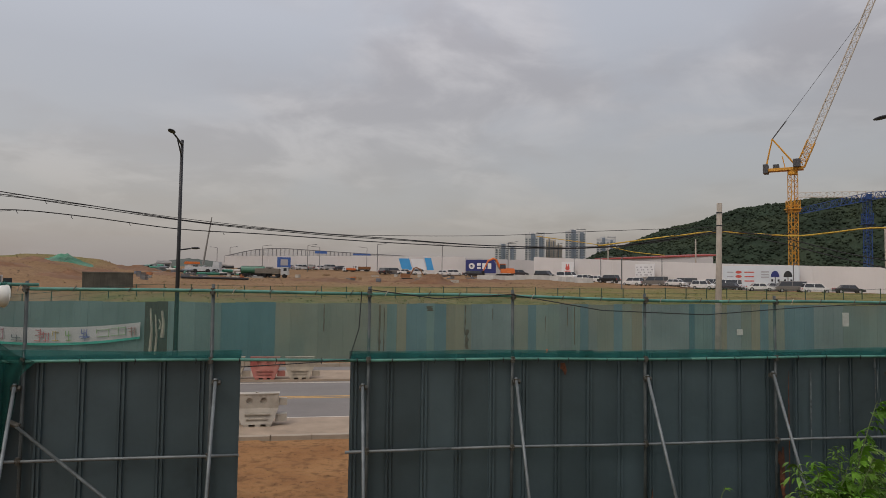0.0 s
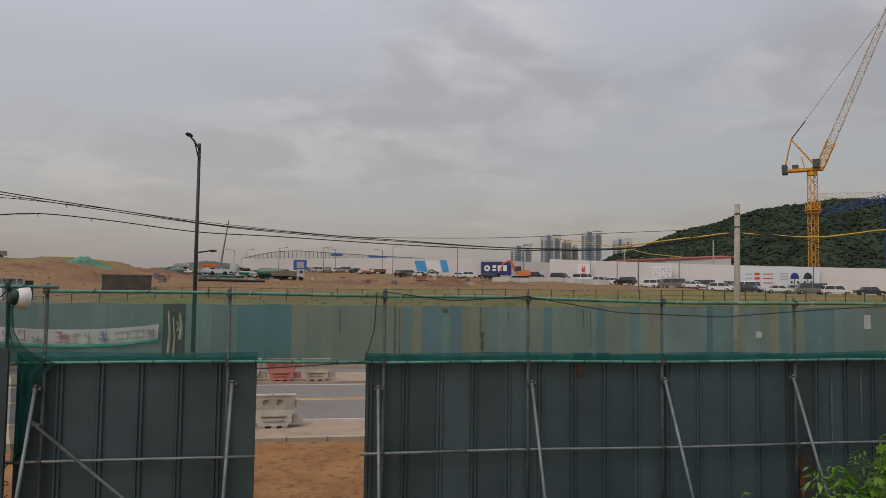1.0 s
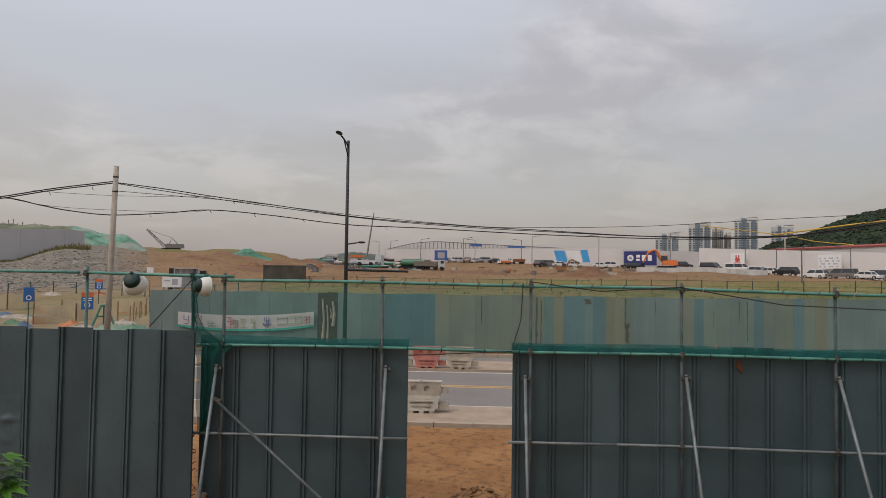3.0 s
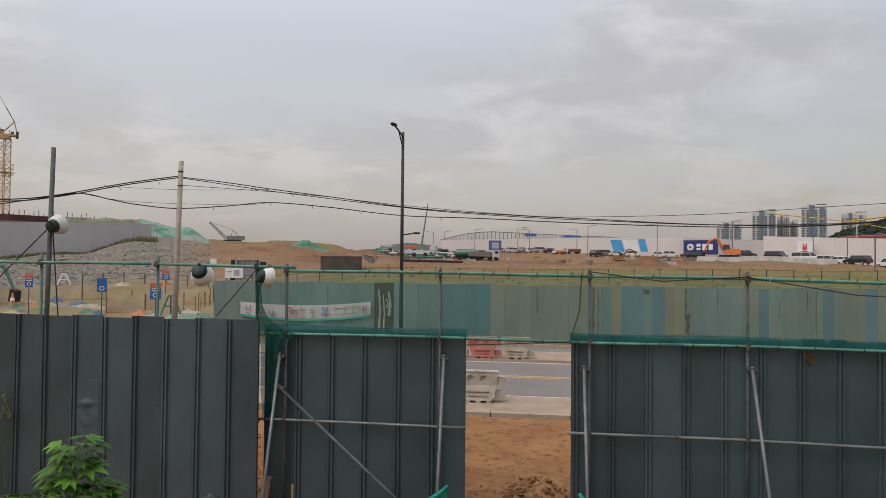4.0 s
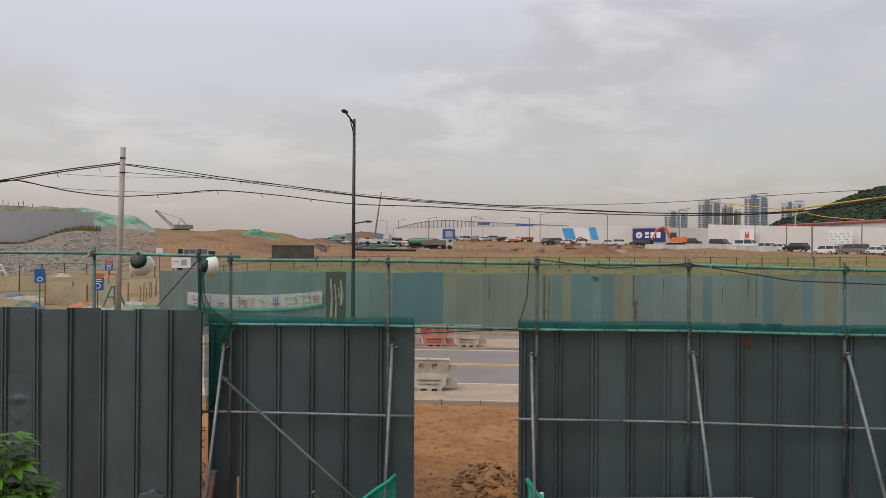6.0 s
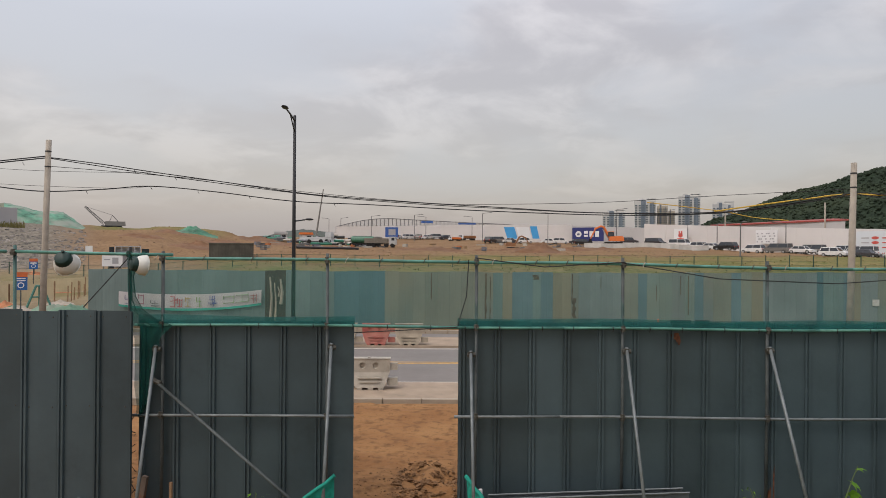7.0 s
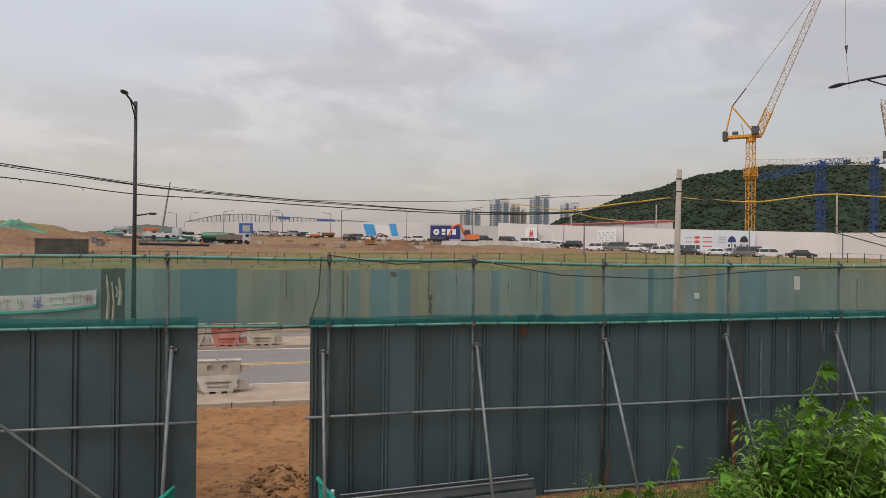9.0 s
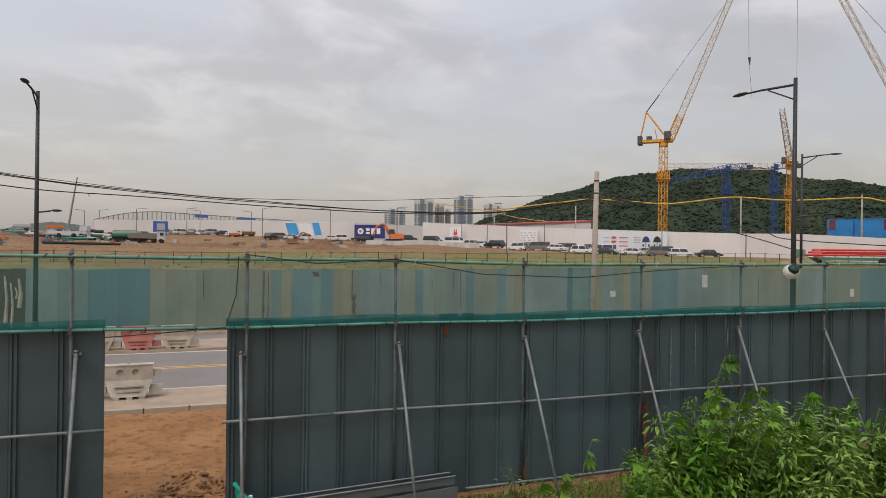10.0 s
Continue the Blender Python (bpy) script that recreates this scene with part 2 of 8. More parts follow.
# heights of the land above the viewer's eye: bearing, then at each distance
REACH = (36, 65, 85, 110, 135, 160, 190, 215, 260, 420)
LAND = (
    (-75, (-3.9, -3.7, -2.5, -0.3, 0.6, 1.0, 1.5, 2.0, 2.0, 2.0)),
    (-52, (-3.9, -3.8, -2.6, -0.1, 0.6, 1.5, 2.0, 2.0, 2.0, 2.0)),
    (-47, (-3.9, -3.7, -2.2, 0.6, 1.3, 2.0, 2.5, 3.0, 3.0, 3.0)),
    (-43, (-3.9, -3.6, -1.3, 2.3, 4.3, 4.6, 4.6, 4.4, 4.2, 4.0)),
    (-38, (-3.9, -3.4, -1.1, 1.9, 3.8, 4.3, 4.4, 4.2, 4.0, 4.0)),
    (-33, (-3.7, -2.8, -1.2, 1.5, 3.7, 3.9, 3.5, 3.0, 3.0, 3.0)),
    (-28, (-3.3, -2.0, -0.9, 0.8, 2.9, 3.1, 3.0, 3.0, 3.0, 4.0)),
    (-25, (-3.0, -1.6, -0.8, 0.2, 1.5, 2.2, 2.8, 3.2, 4.0, 6.0)),
    (-20, (-2.8, -1.5, -0.8, -0.1, 0.3, 1.0, 2.4, 3.5, 4.2, 6.0)),
    (-14, (-2.8, -1.5, -0.8, -0.2, 0.2, 0.8, 2.4, 3.6, 4.2, 5.0)),
    (-8, (-2.8, -1.5, -0.8, -0.2, 0.3, 1.0, 2.5, 3.5, 4.0, 4.5)),
    (0, (-2.8, -1.5, -0.8, -0.2, 0.4, 1.0, 1.9, 2.5, 2.8, 3.0)),
    (7, (-2.8, -1.5, -0.9, -0.2, 0.5, 1.2, 2.1, 2.3, 2.3, 2.3)),
    (13, (-2.8, -1.5, -1.0, -0.5, 0.0, 0.5, 0.8, 0.9, 1.0, 1.0)),
    (17, (-2.8, -1.5, -1.1, -0.7, -0.3, 0.1, 0.1, 0.0, 0.0, 0.0)),
    (23, (-2.8, -1.5, -1.2, -0.9, -0.75, -0.7, -0.7, -0.7, -0.7, -0.7)),
    (30, (-2.8, -1.6, -1.2, -0.95, -0.9, -0.95, -1.0, -1.0, -1.0, -1.0)),
    (45, (-2.9, -1.7, -1.4, -1.3, -1.4, -1.6, -1.6, -1.6, -1.6, -1.6)),
    (75, (-3.0, -2.0, -1.6, -1.5, -1.5, -1.6, -1.6, -1.6, -1.6, -1.6)),
)


def land_z(x, y):
    """Height of the land far side of the road."""
    az, d = math.degrees(math.atan2(x, y)), math.hypot(x, y)
    az = max(-74.9, min(74.9, az))
    for (a0, h0), (a1, h1) in zip(LAND, LAND[1:]):
        if a0 <= az <= a1:
            k = (az - a0) / (a1 - a0)
            k = k * k * (3 - 2 * k)
            return EYE_Z + np.interp(d, REACH, h0) * (1 - k) + np.interp(d, REACH, h1) * k
    return 0.0


def smooth01(v, a, b):
    k = max(0.0, min(1.0, (v - a) / (b - a)))
    return k * k * (3 - 2 * k)


def ground_z(x, y):
    """Height of the one ground sheet: the bank by the viewer, the soil strip, the road bed, the site beyond."""
    u, s = x * DX + (y - 10.15) * DY, -x * DY + (y - 10.15) * DX + 9.99
    n = noise.noise(Vector((x * 0.35, y * 0.35, 0)))
    if s < 16.9:
        bank = 2.0 * (1 - smooth01(s, 1.0, 7.2))
        lump = 0.05 * n + 0.035 * noise.noise(Vector((x * 1.7, y * 1.7, 3)))
        if s > 10.4:
            mound = smooth01(s, 10.4, 11.4)
            lump += mound * (0.028 * noise.noise(Vector((x * 4.1, y * 4.1, 5))) + 0.10)
            churn = smooth01(u, -2.6, -1.9) * (1 - smooth01(s, 11.6, 12.6))
            lump += churn * (0.15 * noise.noise(Vector((x * 3.3, y * 3.3, 15))) + 0.08 * noise.noise(Vector((x * 8.0, y * 8.0, 18))))
            lump *= 1 - smooth01(s, 15.6, 16.9)
        return bank + lump - 0.06 + 0.10 * smooth01(s, 14.6, 16.7)
    if s < 34.2:
        return -0.06
    z = land_z(x, y)
    d = math.hypot(x, y)
    rough = 0.12 + 0.25 * smooth01(d, 80, 140)
    az = math.degrees(math.atan2(x, y))
    hilly = smooth01(az, -44, -38) * (1 - smooth01(az, -24, -18)) * smooth01(d, 75, 120)
    z += rough * noise.noise(Vector((x * 0.11, y * 0.11, 1))) + 0.06 * noise.noise(Vector((x * 0.5, y * 0.5, 2)))
    z += hilly * (0.9 * noise.noise(Vector((x * 0.07, y * 0.07, 7))) + 0.45 * noise.noise(Vector((x * 0.22, y * 0.22, 8))))
    k = smooth01(s, 34.2, 40)
    return -0.06 * (1 - k) + z * k


def on_land(az, dist, lift=0.0):
    p = polar(az, dist)
    p.z = ground_z(p.x, p.y) + lift
    return p


def build_ground():
    rings = [0.0, 1, 2, 3, 4, 5, 6, 6.7, 7.3, 8, 8.7, 9.3, 9.9] + [10.3 + 0.18 * i for i in range(38)]
    rings += [17.4, 18.5, 20, 22, 24, 26, 28, 30, 32, 33.5, 34.5, 36, 38, 40, 43, 46]
    rings += [50 + 2.5 * i for i in range(60)] + [205, 212, 220, 230, 245, 260, 280, 310, 350, 400, 500, 700, 1000, 1600, 2600, 4500]
    azs = [-180, -160, -140, -120, -105, -90, -80] + [-72 + 0.45 * i for i in range(298)] + [64, 70, 80, 90, 105, 120, 140, 160]
    vs, cols = [], []
    for r in rings:
        for a in azs:
            p = polar(a, max(r, 0.02))
            z = ground_z(p.x, p.y) if r < 420 else ground_z(p.x * 420 / r, p.y * 420 / r)
            if r >= 420:
                z = z + (EYE_Z - z) * smooth01(r, 420, 2600) - 2.0 * smooth01(r, 420, 800)
            vs.append((p.x, p.y, z))
            d, s = p.length, -p.x * DY + (p.y - 10.15) * DX + 9.99
            g = noise.noise(Vector((p.x * 0.09, p.y * 0.09, 4))) * 0.5 + 0.25 * noise.noise(Vector((p.x * 0.35, p.y * 0.35, 9)))
            grass = gravel = sand = 0.0
            if s > 34:
                lim = 88 + 18 * smooth01(a, 0, 14) + 25 * smooth01(a, 14, 24) - 14 * (1 - smooth01(a, -20, -8))
                grass = smooth01(g, -0.5, 0.05) * (1 - smooth01(d + 30 * g, lim - 6, lim + 8)) * smooth01(a, -31, -27)
                ridge = smooth01(a, -38, -36) * (1 - smooth01(a, -29, -26)) * smooth01(d + 20 * g, 128, 138)
                grass = max(grass, 0.9 * ridge, 0.8 * smooth01(d, 300, 420), 0.75 * (1 - smooth01(a, -36, -31)) * smooth01(g, -0.2, 0.15) * smooth01(d, 40, 46) * (1 - smooth01(d, 66, 78)))
                gravel = (1 - smooth01(a, -41, -36)) * smooth01(d + 14 * g, 74, 82)
                sand = (1 - smooth01(a, -34, -29)) * (1 - smooth01(d, 70, 84))
            elif s < 9.95:
                grass = smooth01(g + 0.6 * smooth01(a, 0, 24), -0.15, 0.2) * 0.9
            cols.append((grass, gravel, sand, 1 - smooth01(s, 17, 20)))
    na, fs = len(azs), []
    for i in range(len(rings) - 1):
        for k in range(na):
            q = (k + 1) % na
            fs.append((i * na + k, i * na + na + k, i * na + na + q, i * na + q))
    fs.append(tuple(range(na)))
    me = bpy.data.meshes.new("ground")
    me.from_pydata(vs, [], [tuple(reversed(f)) for f in fs])
    lay = me.color_attributes.new("cover", "FLOAT_COLOR", "POINT")
    lay.data.foreach_set("color", [c for q in cols for c in q])
    me.polygons.foreach_set("use_smooth", [True] * len(me.polygons))
    m = bpy.data.materials.new("bare_ground")
    m.use_nodes = True
    nt = m.node_tree
    N, L = nt.nodes.new, nt.links.new
    b = nt.nodes["Principled BSDF"]
    b.inputs["Roughness"].default_value, b.inputs["Specular IOR Level"].default_value = 0.95, 0.15
    geo, at, sp = N("ShaderNodeNewGeometry"), N("ShaderNodeAttribute"), N("ShaderNodeSeparateColor")
    at.attribute_name = "cover"
    L(at.outputs["Color"], sp.inputs[0])

    def nz(sc, det=5):
        n = N("ShaderNodeTexNoise")
        n.inputs["Scale"].default_value, n.inputs["Detail"].default_value = sc, det
        L(geo.outputs["Position"], n.inputs["Vector"])
        return n.outputs["Fac"]

    def mixc(fac, a, c):
        x = N("ShaderNodeMix")
        x.data_type = "RGBA"
        for i, v in ((0, fac), (6, a), (7, c)):
            if hasattr(v, "default_value"):
                L(v, x.inputs[i])
            else:
                x.inputs[i].default_value = v
        return x.outputs[2]

    def rng(v, a, c, d=0, e=1):
        r = N("ShaderNodeMapRange")
        L(v, r.inputs[0])
        for i, q in enumerate((a, c, d, e)):
            r.inputs[i + 1].default_value = q
        return r.outputs[0]

    soil = mixc(rng(nz(0.14), 0.35, 0.65), (0.185, 0.115, 0.055, 1), (0.265, 0.178, 0.095, 1))
    soil = mixc(rng(nz(2.4, 6), 0.40, 0.66), soil, (0.145, 0.088, 0.048, 1))
    soil = mixc(rng(nz(11, 6), 0.35, 0.75, 0, 0.5), soil, (0.29, 0.16, 0.085, 1))
    turf = mixc(rng(nz(0.2), 0.35, 0.65), (0.15, 0.145, 0.045, 1), (0.235, 0.185, 0.08, 1))
    turf = mixc(rng(nz(1.6, 6), 0.4, 0.7), turf, (0.085, 0.10, 0.025, 1))
    rock = mixc(rng(nz(1.3, 7), 0.38, 0.62), (0.13, 0.116, 0.094, 1), (0.225, 0.198, 0.158, 1))
    beige = mixc(rng(nz(0.25), 0.35, 0.65), (0.18, 0.14, 0.085, 1), (0.27, 0.215, 0.14, 1))
    rich = mixc(rng(nz(0.7, 6), 0.38, 0.64), (0.24, 0.119, 0.050, 1), (0.31, 0.166, 0.072, 1))
    rich = mixc(rng(nz(5.0, 7), 0.50, 0.68), rich, (0.165, 0.086, 0.038, 1))
    c = mixc(sp.outputs["Blue"], mixc(at.outputs["Alpha"], soil, rich), beige)
    c = mixc(sp.outputs["Green"], c, rock)
    c = mixc(sp.outputs["Red"], c, turf)
    L(c, b.inputs["Base Color"])
    bp = N("ShaderNodeBump")
    bp.inputs["Strength"].default_value, bp.inputs["Distance"].default_value = 0.8, 0.06
    L(nz(7, 7), bp.inputs["Height"])
    L(bp.outputs[0], b.inputs["Normal"])
    me.materials.append(m)
    tagged(new("ground", me), "bare brown soil and thin grass of a building site", "ground", kind="structure")


build_ground()


def strip(name, s0, s1, z0, z1, material, label, u0=-160, u1=220, piece=0):
    """A long flat strip that runs along the road."""
    sh = Shape().box(u0, s0 - 9.99, z0, u1, s1 - 9.99, z1)
    ob = part(name, sh, material)
    ob.matrix_world = ROADWAYS
    return tagged(ob, label, name.split("_")[0], kind="structure")


strip("road", 19.2, 26.4, -0.3, 0.03, ASPHALT, "grey asphalt road with worn surface")
strip("pavement_near", 17.12, 19.2, -0.3, 0.10, CONCRETE, "pale dusty concrete pavement beside the road")
strip("pavement_far", 26.4, 29.0, -0.3, 0.12, CONCRETE, "pale dusty concrete pavement across the road")
strip("verge", 29.0, 30.3, -0.3, 0.10, ASPHALT, "grey asphalt strip behind the pavement")
strip("road_edge_line_near", 19.45, 19.60, 0.0, 0.036, PAINT_W, "worn white painted edge line on asphalt")
strip("road_edge_line_far", 26.05, 26.20, 0.0, 0.036, PAINT_W, "worn white painted edge line on asphalt")
for _s in (22.72, 22.98):
    strip("road_centre_line", _s, _s + 0.12, 0.0, 0.036, PAINT_Y, "yellow painted double centre line on asphalt")


def kerb_row(name, s0, s1, z1, count, u0):
    base = thing(name, ROADWAYS, "row of pale concrete kerb stones along the pavement", "kerb", kind="structure")
    me = Shape().box(0, s0 - 9.99, -0.2, 0.985, s1 - 9.99, z1, taper=0.006).mesh("kerb_stone", KERB)
    for i in range(count):
        part("kerb_stone", me, None, base).location = (u0 + i, 0, 0)
    long = Shape().box(u0 + count, s0 - 9.99, -0.2, 200, s1 - 9.99, z1).box(-150, s0 - 9.99, -0.2, u0 - 0.015, s1 - 9.99, z1)
    part("kerb_run", long, KERB, base)


kerb_row("kerb_near", 16.92, 17.12, 0.115, 12, -10)
kerb_row("kerb_far", 30.3, 30.5, 0.25, 12, -12)

# ---- near site fence ----
POSTS = (-14.4, -12.2, -10.08, -8.0, -6.30, -5.81, -3.36, -1.12, 1.10, 3.31, 5.65, 7.91, 10.05, 12.3, 14.6, 16.9)
PW = 0.53


def rail_z(u):
    if u < -6.0:
        return float(np.interp(u, (-16, -10, -6), (3.91, 3.88, 3.848)))
    return float(np.interp(u, (-6, -3.5, -2.2, 0.3, 2.1, 4.4, 8, 10, 16), (3.792, 3.778, 3.772, 3.762, 3.725, 3.70, 3.71, 3.725, 3.74)))


def rail_left_z(u):
    return float(np.interp(u, (-16, -10, -5.6), (3.91, 3.88, 3.846)))


def low_z(u):
    return float(np.interp(u, (-6, -3.4, -1.1, 3.3, 5.7, 10, 16), (2.803, 2.797, 2.785, 2.768, 2.772, 2.805, 2.82)))


def mid_z(u):
    return float(np.interp(u, (-6, -3.5, -0.7, 2.1, 5.3, 16), (1.46, 1.44, 1.452, 1.432, 1.418, 1.43)))


def panel_mesh(height, width=PW):
    """One folded steel sheet: a broad flat with a raised double rib at its side."""
    w = width
    prof = [(0, 0), (0.012, 0), (0.018, -0.034), (0.044, -0.034), (0.050, -0.012), (0.066, -0.012), (0.072, -0.034), (0.100, -0.034),
            (0.108, 0), (w * 0.5, -0.003), (w, 0), (w + 0.02, 0.006)]
    n = len(prof)
    vs = [(x, y, z) for z in (0, height) for x, y in prof] + [(x, y + 0.004, z) for z in (0, height) for x, y in prof]
    fs = []
    for i in range(n - 1):
        fs += [(i, i + 1, n + i + 1, n + i), (2 * n + i + 1, 2 * n + i, 3 * n + i, 3 * n + i + 1),
               (n + i, n + i + 1, 3 * n + i + 1, 3 * n + i), (i + 1, i, 2 * n + i, 2 * n + i + 1)]
    fs += [(0, n, 3 * n, 2 * n), (n - 1, 3 * n - 1, 4 * n - 1, 2 * n - 1)]
    return Shape().add(vs, fs)


def pipe_run(sh, u0, u1, zf, y, r=0.024, step=0.75):
    n = max(2, int((u1 - u0) / step))
    pts = []
    for i in range(n + 1):
        u = u0 + (u1 - u0) * i / n
        pts.append((u, y + 0.006 * math.sin(u * 2.1), zf(u) + 0.008 * math.sin(u * 1.3)))
    return sh.tube(pts, r, n=10)


def near_fence():
    f = thing("site_fence", ROADWAYS, "grey folded steel sheet site fence on pipe frame with green net above", "fence", kind="structure")
    me = panel_mesh(2.86).mesh("panel", STEEL_PANEL)
    spots = [-5.675 + i * PW for i in range(4)]
    part("panel", panel_mesh(2.86, 0.485), STEEL_PANEL, f).location = (-6.18, 0.05, 0.0)
    part("panel", panel_mesh(2.86, 0.575), STEEL_PANEL, f).location = (-3.555, 0.05, 0.0)
    u = -1.378
    while u < 17:
        spots.append(u)
        u += PW
    for i, s in enumerate(spots):
        ob = part("panel", me, None, f)
        ob.location = (s, 0.05 + 0.006 * math.sin(i * 2.3), 0.012 * math.sin(i * 1.7))
        ob.rotation_euler = (0, 0.003 * math.sin(i * 3.1), 0)
    for u in POSTS:
        top = rail_z(u) + (0.10 if u > -8.5 else 0.16)
        sh = Shape().tube([(u, -0.02, 0.0), (u + 0.01, -0.022, 1.5), (u, -0.02, top)], 0.0245, n=10)
        post = part("post", sh, PIPE_DARK if u > -6 else (WIRE if u > -6.5 else PIPE_TEAL), f, smooth=True)
        cl = Shape()
        for z in (rail_z(u), low_z(u), mid_z(u)):
            if u < -6.5 and z < 3:
                continue
            cl.tube([(u - 0.035, -0.055, z - 0.005), (u + 0.035, -0.055, z - 0.005)], 0.038, n=8)
            cl.tube([(u, -0.06, z - 0.05), (u, -0.06, z + 0.045)], 0.034, n=8)
            cl.tube([(u + 0.03, -0.10, z), (u + 0.03, -0.02, z)], 0.009, n=6)
        part("clamp", cl, CLAMP, post)
    for a, b in ((-16, -8.1), (-8.0, -5.65), (-5.75, -1.1), (-1.1, 4.6), (4.6, 10.2), (10.2, 17.2)):
        part("rail", pipe_run(Shape(), a, b, rail_left_z if b < -5 else rail_z, -0.065), PIPE_GREEN, f, "green painted steel pipe rail", True)
    for a, b in ((-6.2, -3.36), (-3.36, -1.12), (-1.12, 0.2), (0.2, 4.1), (4.1, 9.6), (9.6, 17.2)):
        part("rail", pipe_run(Shape(), a, b, low_z, -0.065, 0.022), PIPE_GREEN, f, smooth=True)
    for a, b in ((-6.4, -2.94), (-1.44, 0.15), (0.15, 5.7), (5.7, 11.2), (11.2, 17.2)):
        part("rail", pipe_run(Shape(), a, b, mid_z, -0.065, 0.022), PIPE, f, smooth=True)
    for a, b in ((-6.2, -2.94), (-1.3, 1.6), (2.3, 8.0), (8.0, 17.2)):
        part("rail", pipe_run(Shape(), a, b, lambda q: 0.09, -0.065, 0.022), PIPE, f, smooth=True)
    # raking props with couplers
    for u, lean, reach, zt in ((-5.87, 0.14, 1.24, 2.50), (-3.28, 0.04, 1.24, 2.54), (-1.20, 0.0, 1.24, 2.44), (1.14, 0.01, 1.24, 2.50), (3.31, 0.12, 1.24, 2.52), (5.54, 0.03, 1.24, 2.55),
                               (7.77, 0.02, 1.24, 2.55), (9.96, 0.16, 1.24, 2.44), (12.2, 0.1, 1.24, 2.46), (14.4, 0.1, 1.24, 2.46)):
        g = ROADWAYS @ Vector((u + lean, -reach, 0))
        prop = part("prop", Shape().tube([(u, -0.11, zt), (u + lean, -reach, ground_z(g.x, g.y) - 0.05)], 0.024, n=10), PIPE, f,
                    "galvanised raking prop pipe", True)
        c = Shape().tube([(u - 0.05, -0.09, zt - 0.06), (u + 0.07, -0.09, zt - 0.06)], 0.036, n=8).tube([(u, -0.11, zt - 0.10), (u, -0.115, zt - 0.01)], 0.036, n=8)
        part("coupler", c, CLAMP, prop)
    part("prop", Shape().tube([(-5.87, -0.10, 1.96), (-2.83, -1.25, -0.05)], 0.022, n=10), PIPE_DARK, f, "diagonal galvanised prop pipe", True)
    c = Shape().tube([(-5.95, -0.10, 2.0), (-5.80, -0.10, 1.93)], 0.04, n=8)
    part("coupler", c, CLAMP, f)


near_fence()


def net_sheet(name, u0, u1, z_lo, z_hi, y, material, label, wave=0.02, nz=8, res=0.12):
    """Hanging net with slack folds."""
    nu = max(2, int((u1 - u0) / res))
    vs, fs = [], []
    for i in range(nu + 1):
        u = u0 + (u1 - u0) * i / nu
        for k in range(nz + 1):
            z = z_lo(u) + (z_hi(u) - z_lo(u)) * k / nz
            w = wave * math.sin(math.pi * k / nz) + wave * 0.25
            vs.append((u, y + w * noise.noise(Vector((u * 2.0, z * 2.5, y))) * 2 + w * 0.6 * math.sin(u * 5.3 + z * 2), z))
    for i in range(nu):
        for k in range(nz):
            a = i * (nz + 1) + k
            fs.append((a, a + nz + 1, a + nz + 2, a + 1))
    ob = part(name, Shape().add(vs, fs), material, smooth=True)
    ob.matrix_world = ROADWAYS
    return tagged(ob, label, "net")


NET_BAYS = (-6.28, -3.36, -1.12, 1.10, 3.31, 5.65, 7.91, 10.05, 12.3, 14.6, 17.0)
for _a, _b in zip(NET_BAYS, NET_BAYS[1:]):
    _n = net_sheet("dust_net", _a, _b, lambda u: low_z(u), lambda u: rail_z(u) - 0.01, -0.035, NET, "sheer green dust net tied between two pipe rails")
    for _k in (0.12, 0.38, 0.63, 0.88):
        _u = _a + (_b - _a) * _k + 0.05 * math.sin(_a * 7 + _k * 9)
        _z = rail_z(_u)
        part("tie", Shape().tube([(_u - 0.012, -0.095, _z - 0.035), (_u, -0.098, _z + 0.005), (_u + 0.03, -0.085, _z + 0.045)], 0.007, n=5), CLAMP if _k > 0.2 else PLASTIC_W, _n)
        _z = low_z(_u + 0.1)
        part("tie", Shape().tube([(_u + 0.1, -0.09, _z + 0.03), (_u + 0.11, -0.095, _z), (_u + 0.1, -0.09, _z - 0.05)], 0.007, n=5), WIRE, _n)
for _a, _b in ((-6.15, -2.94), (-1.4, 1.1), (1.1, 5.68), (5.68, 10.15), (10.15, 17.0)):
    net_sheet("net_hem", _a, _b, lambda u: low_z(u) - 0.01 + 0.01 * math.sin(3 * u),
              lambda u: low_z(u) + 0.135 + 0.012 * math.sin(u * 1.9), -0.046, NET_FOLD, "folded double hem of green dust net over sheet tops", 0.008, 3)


def net_end():
    """Loose end of the net gathered round the corner post."""
    rows = ((3.86, -6.34, -6.02), (3.72, -6.32, -6.12), (3.5, -6.30, -6.20), (3.2, -6.29, -6.16), (3.0, -6.28, -6.06), (2.86, -6.28, -5.84), (2.78, -6.26, -5.62), (2.6, -6.17, -5.80),
            (2.3, -6.17, -5.86), (1.9, -6.16, -5.92), (1.6, -6.15, -5.98), (1.46, -6.14, -6.10))
    vs, fs, n = [], [], 14
    for z, a, b in rows:
        for k in range(n + 1):
            q = k / n
            vs.append((a + (b - a) * q, -0.10 + 0.045 * math.sin(q * 17 + z * 2.2) + 0.02 * math.sin(z * 9), z + 0.03 * math.sin(q * 9)))
    for i in range(len(rows) - 1):
        for k in range(n):
            a = i * (n + 1) + k
            fs.append((a, a + n + 1, a + n + 2, a + 1))
    ob = part("net_end", Shape().add(vs, fs), NET_END, smooth=True)
    ob.matrix_world = ROADWAYS
    tagged(ob, "loose green net gathered round the fence corner post", "net")


net_end()


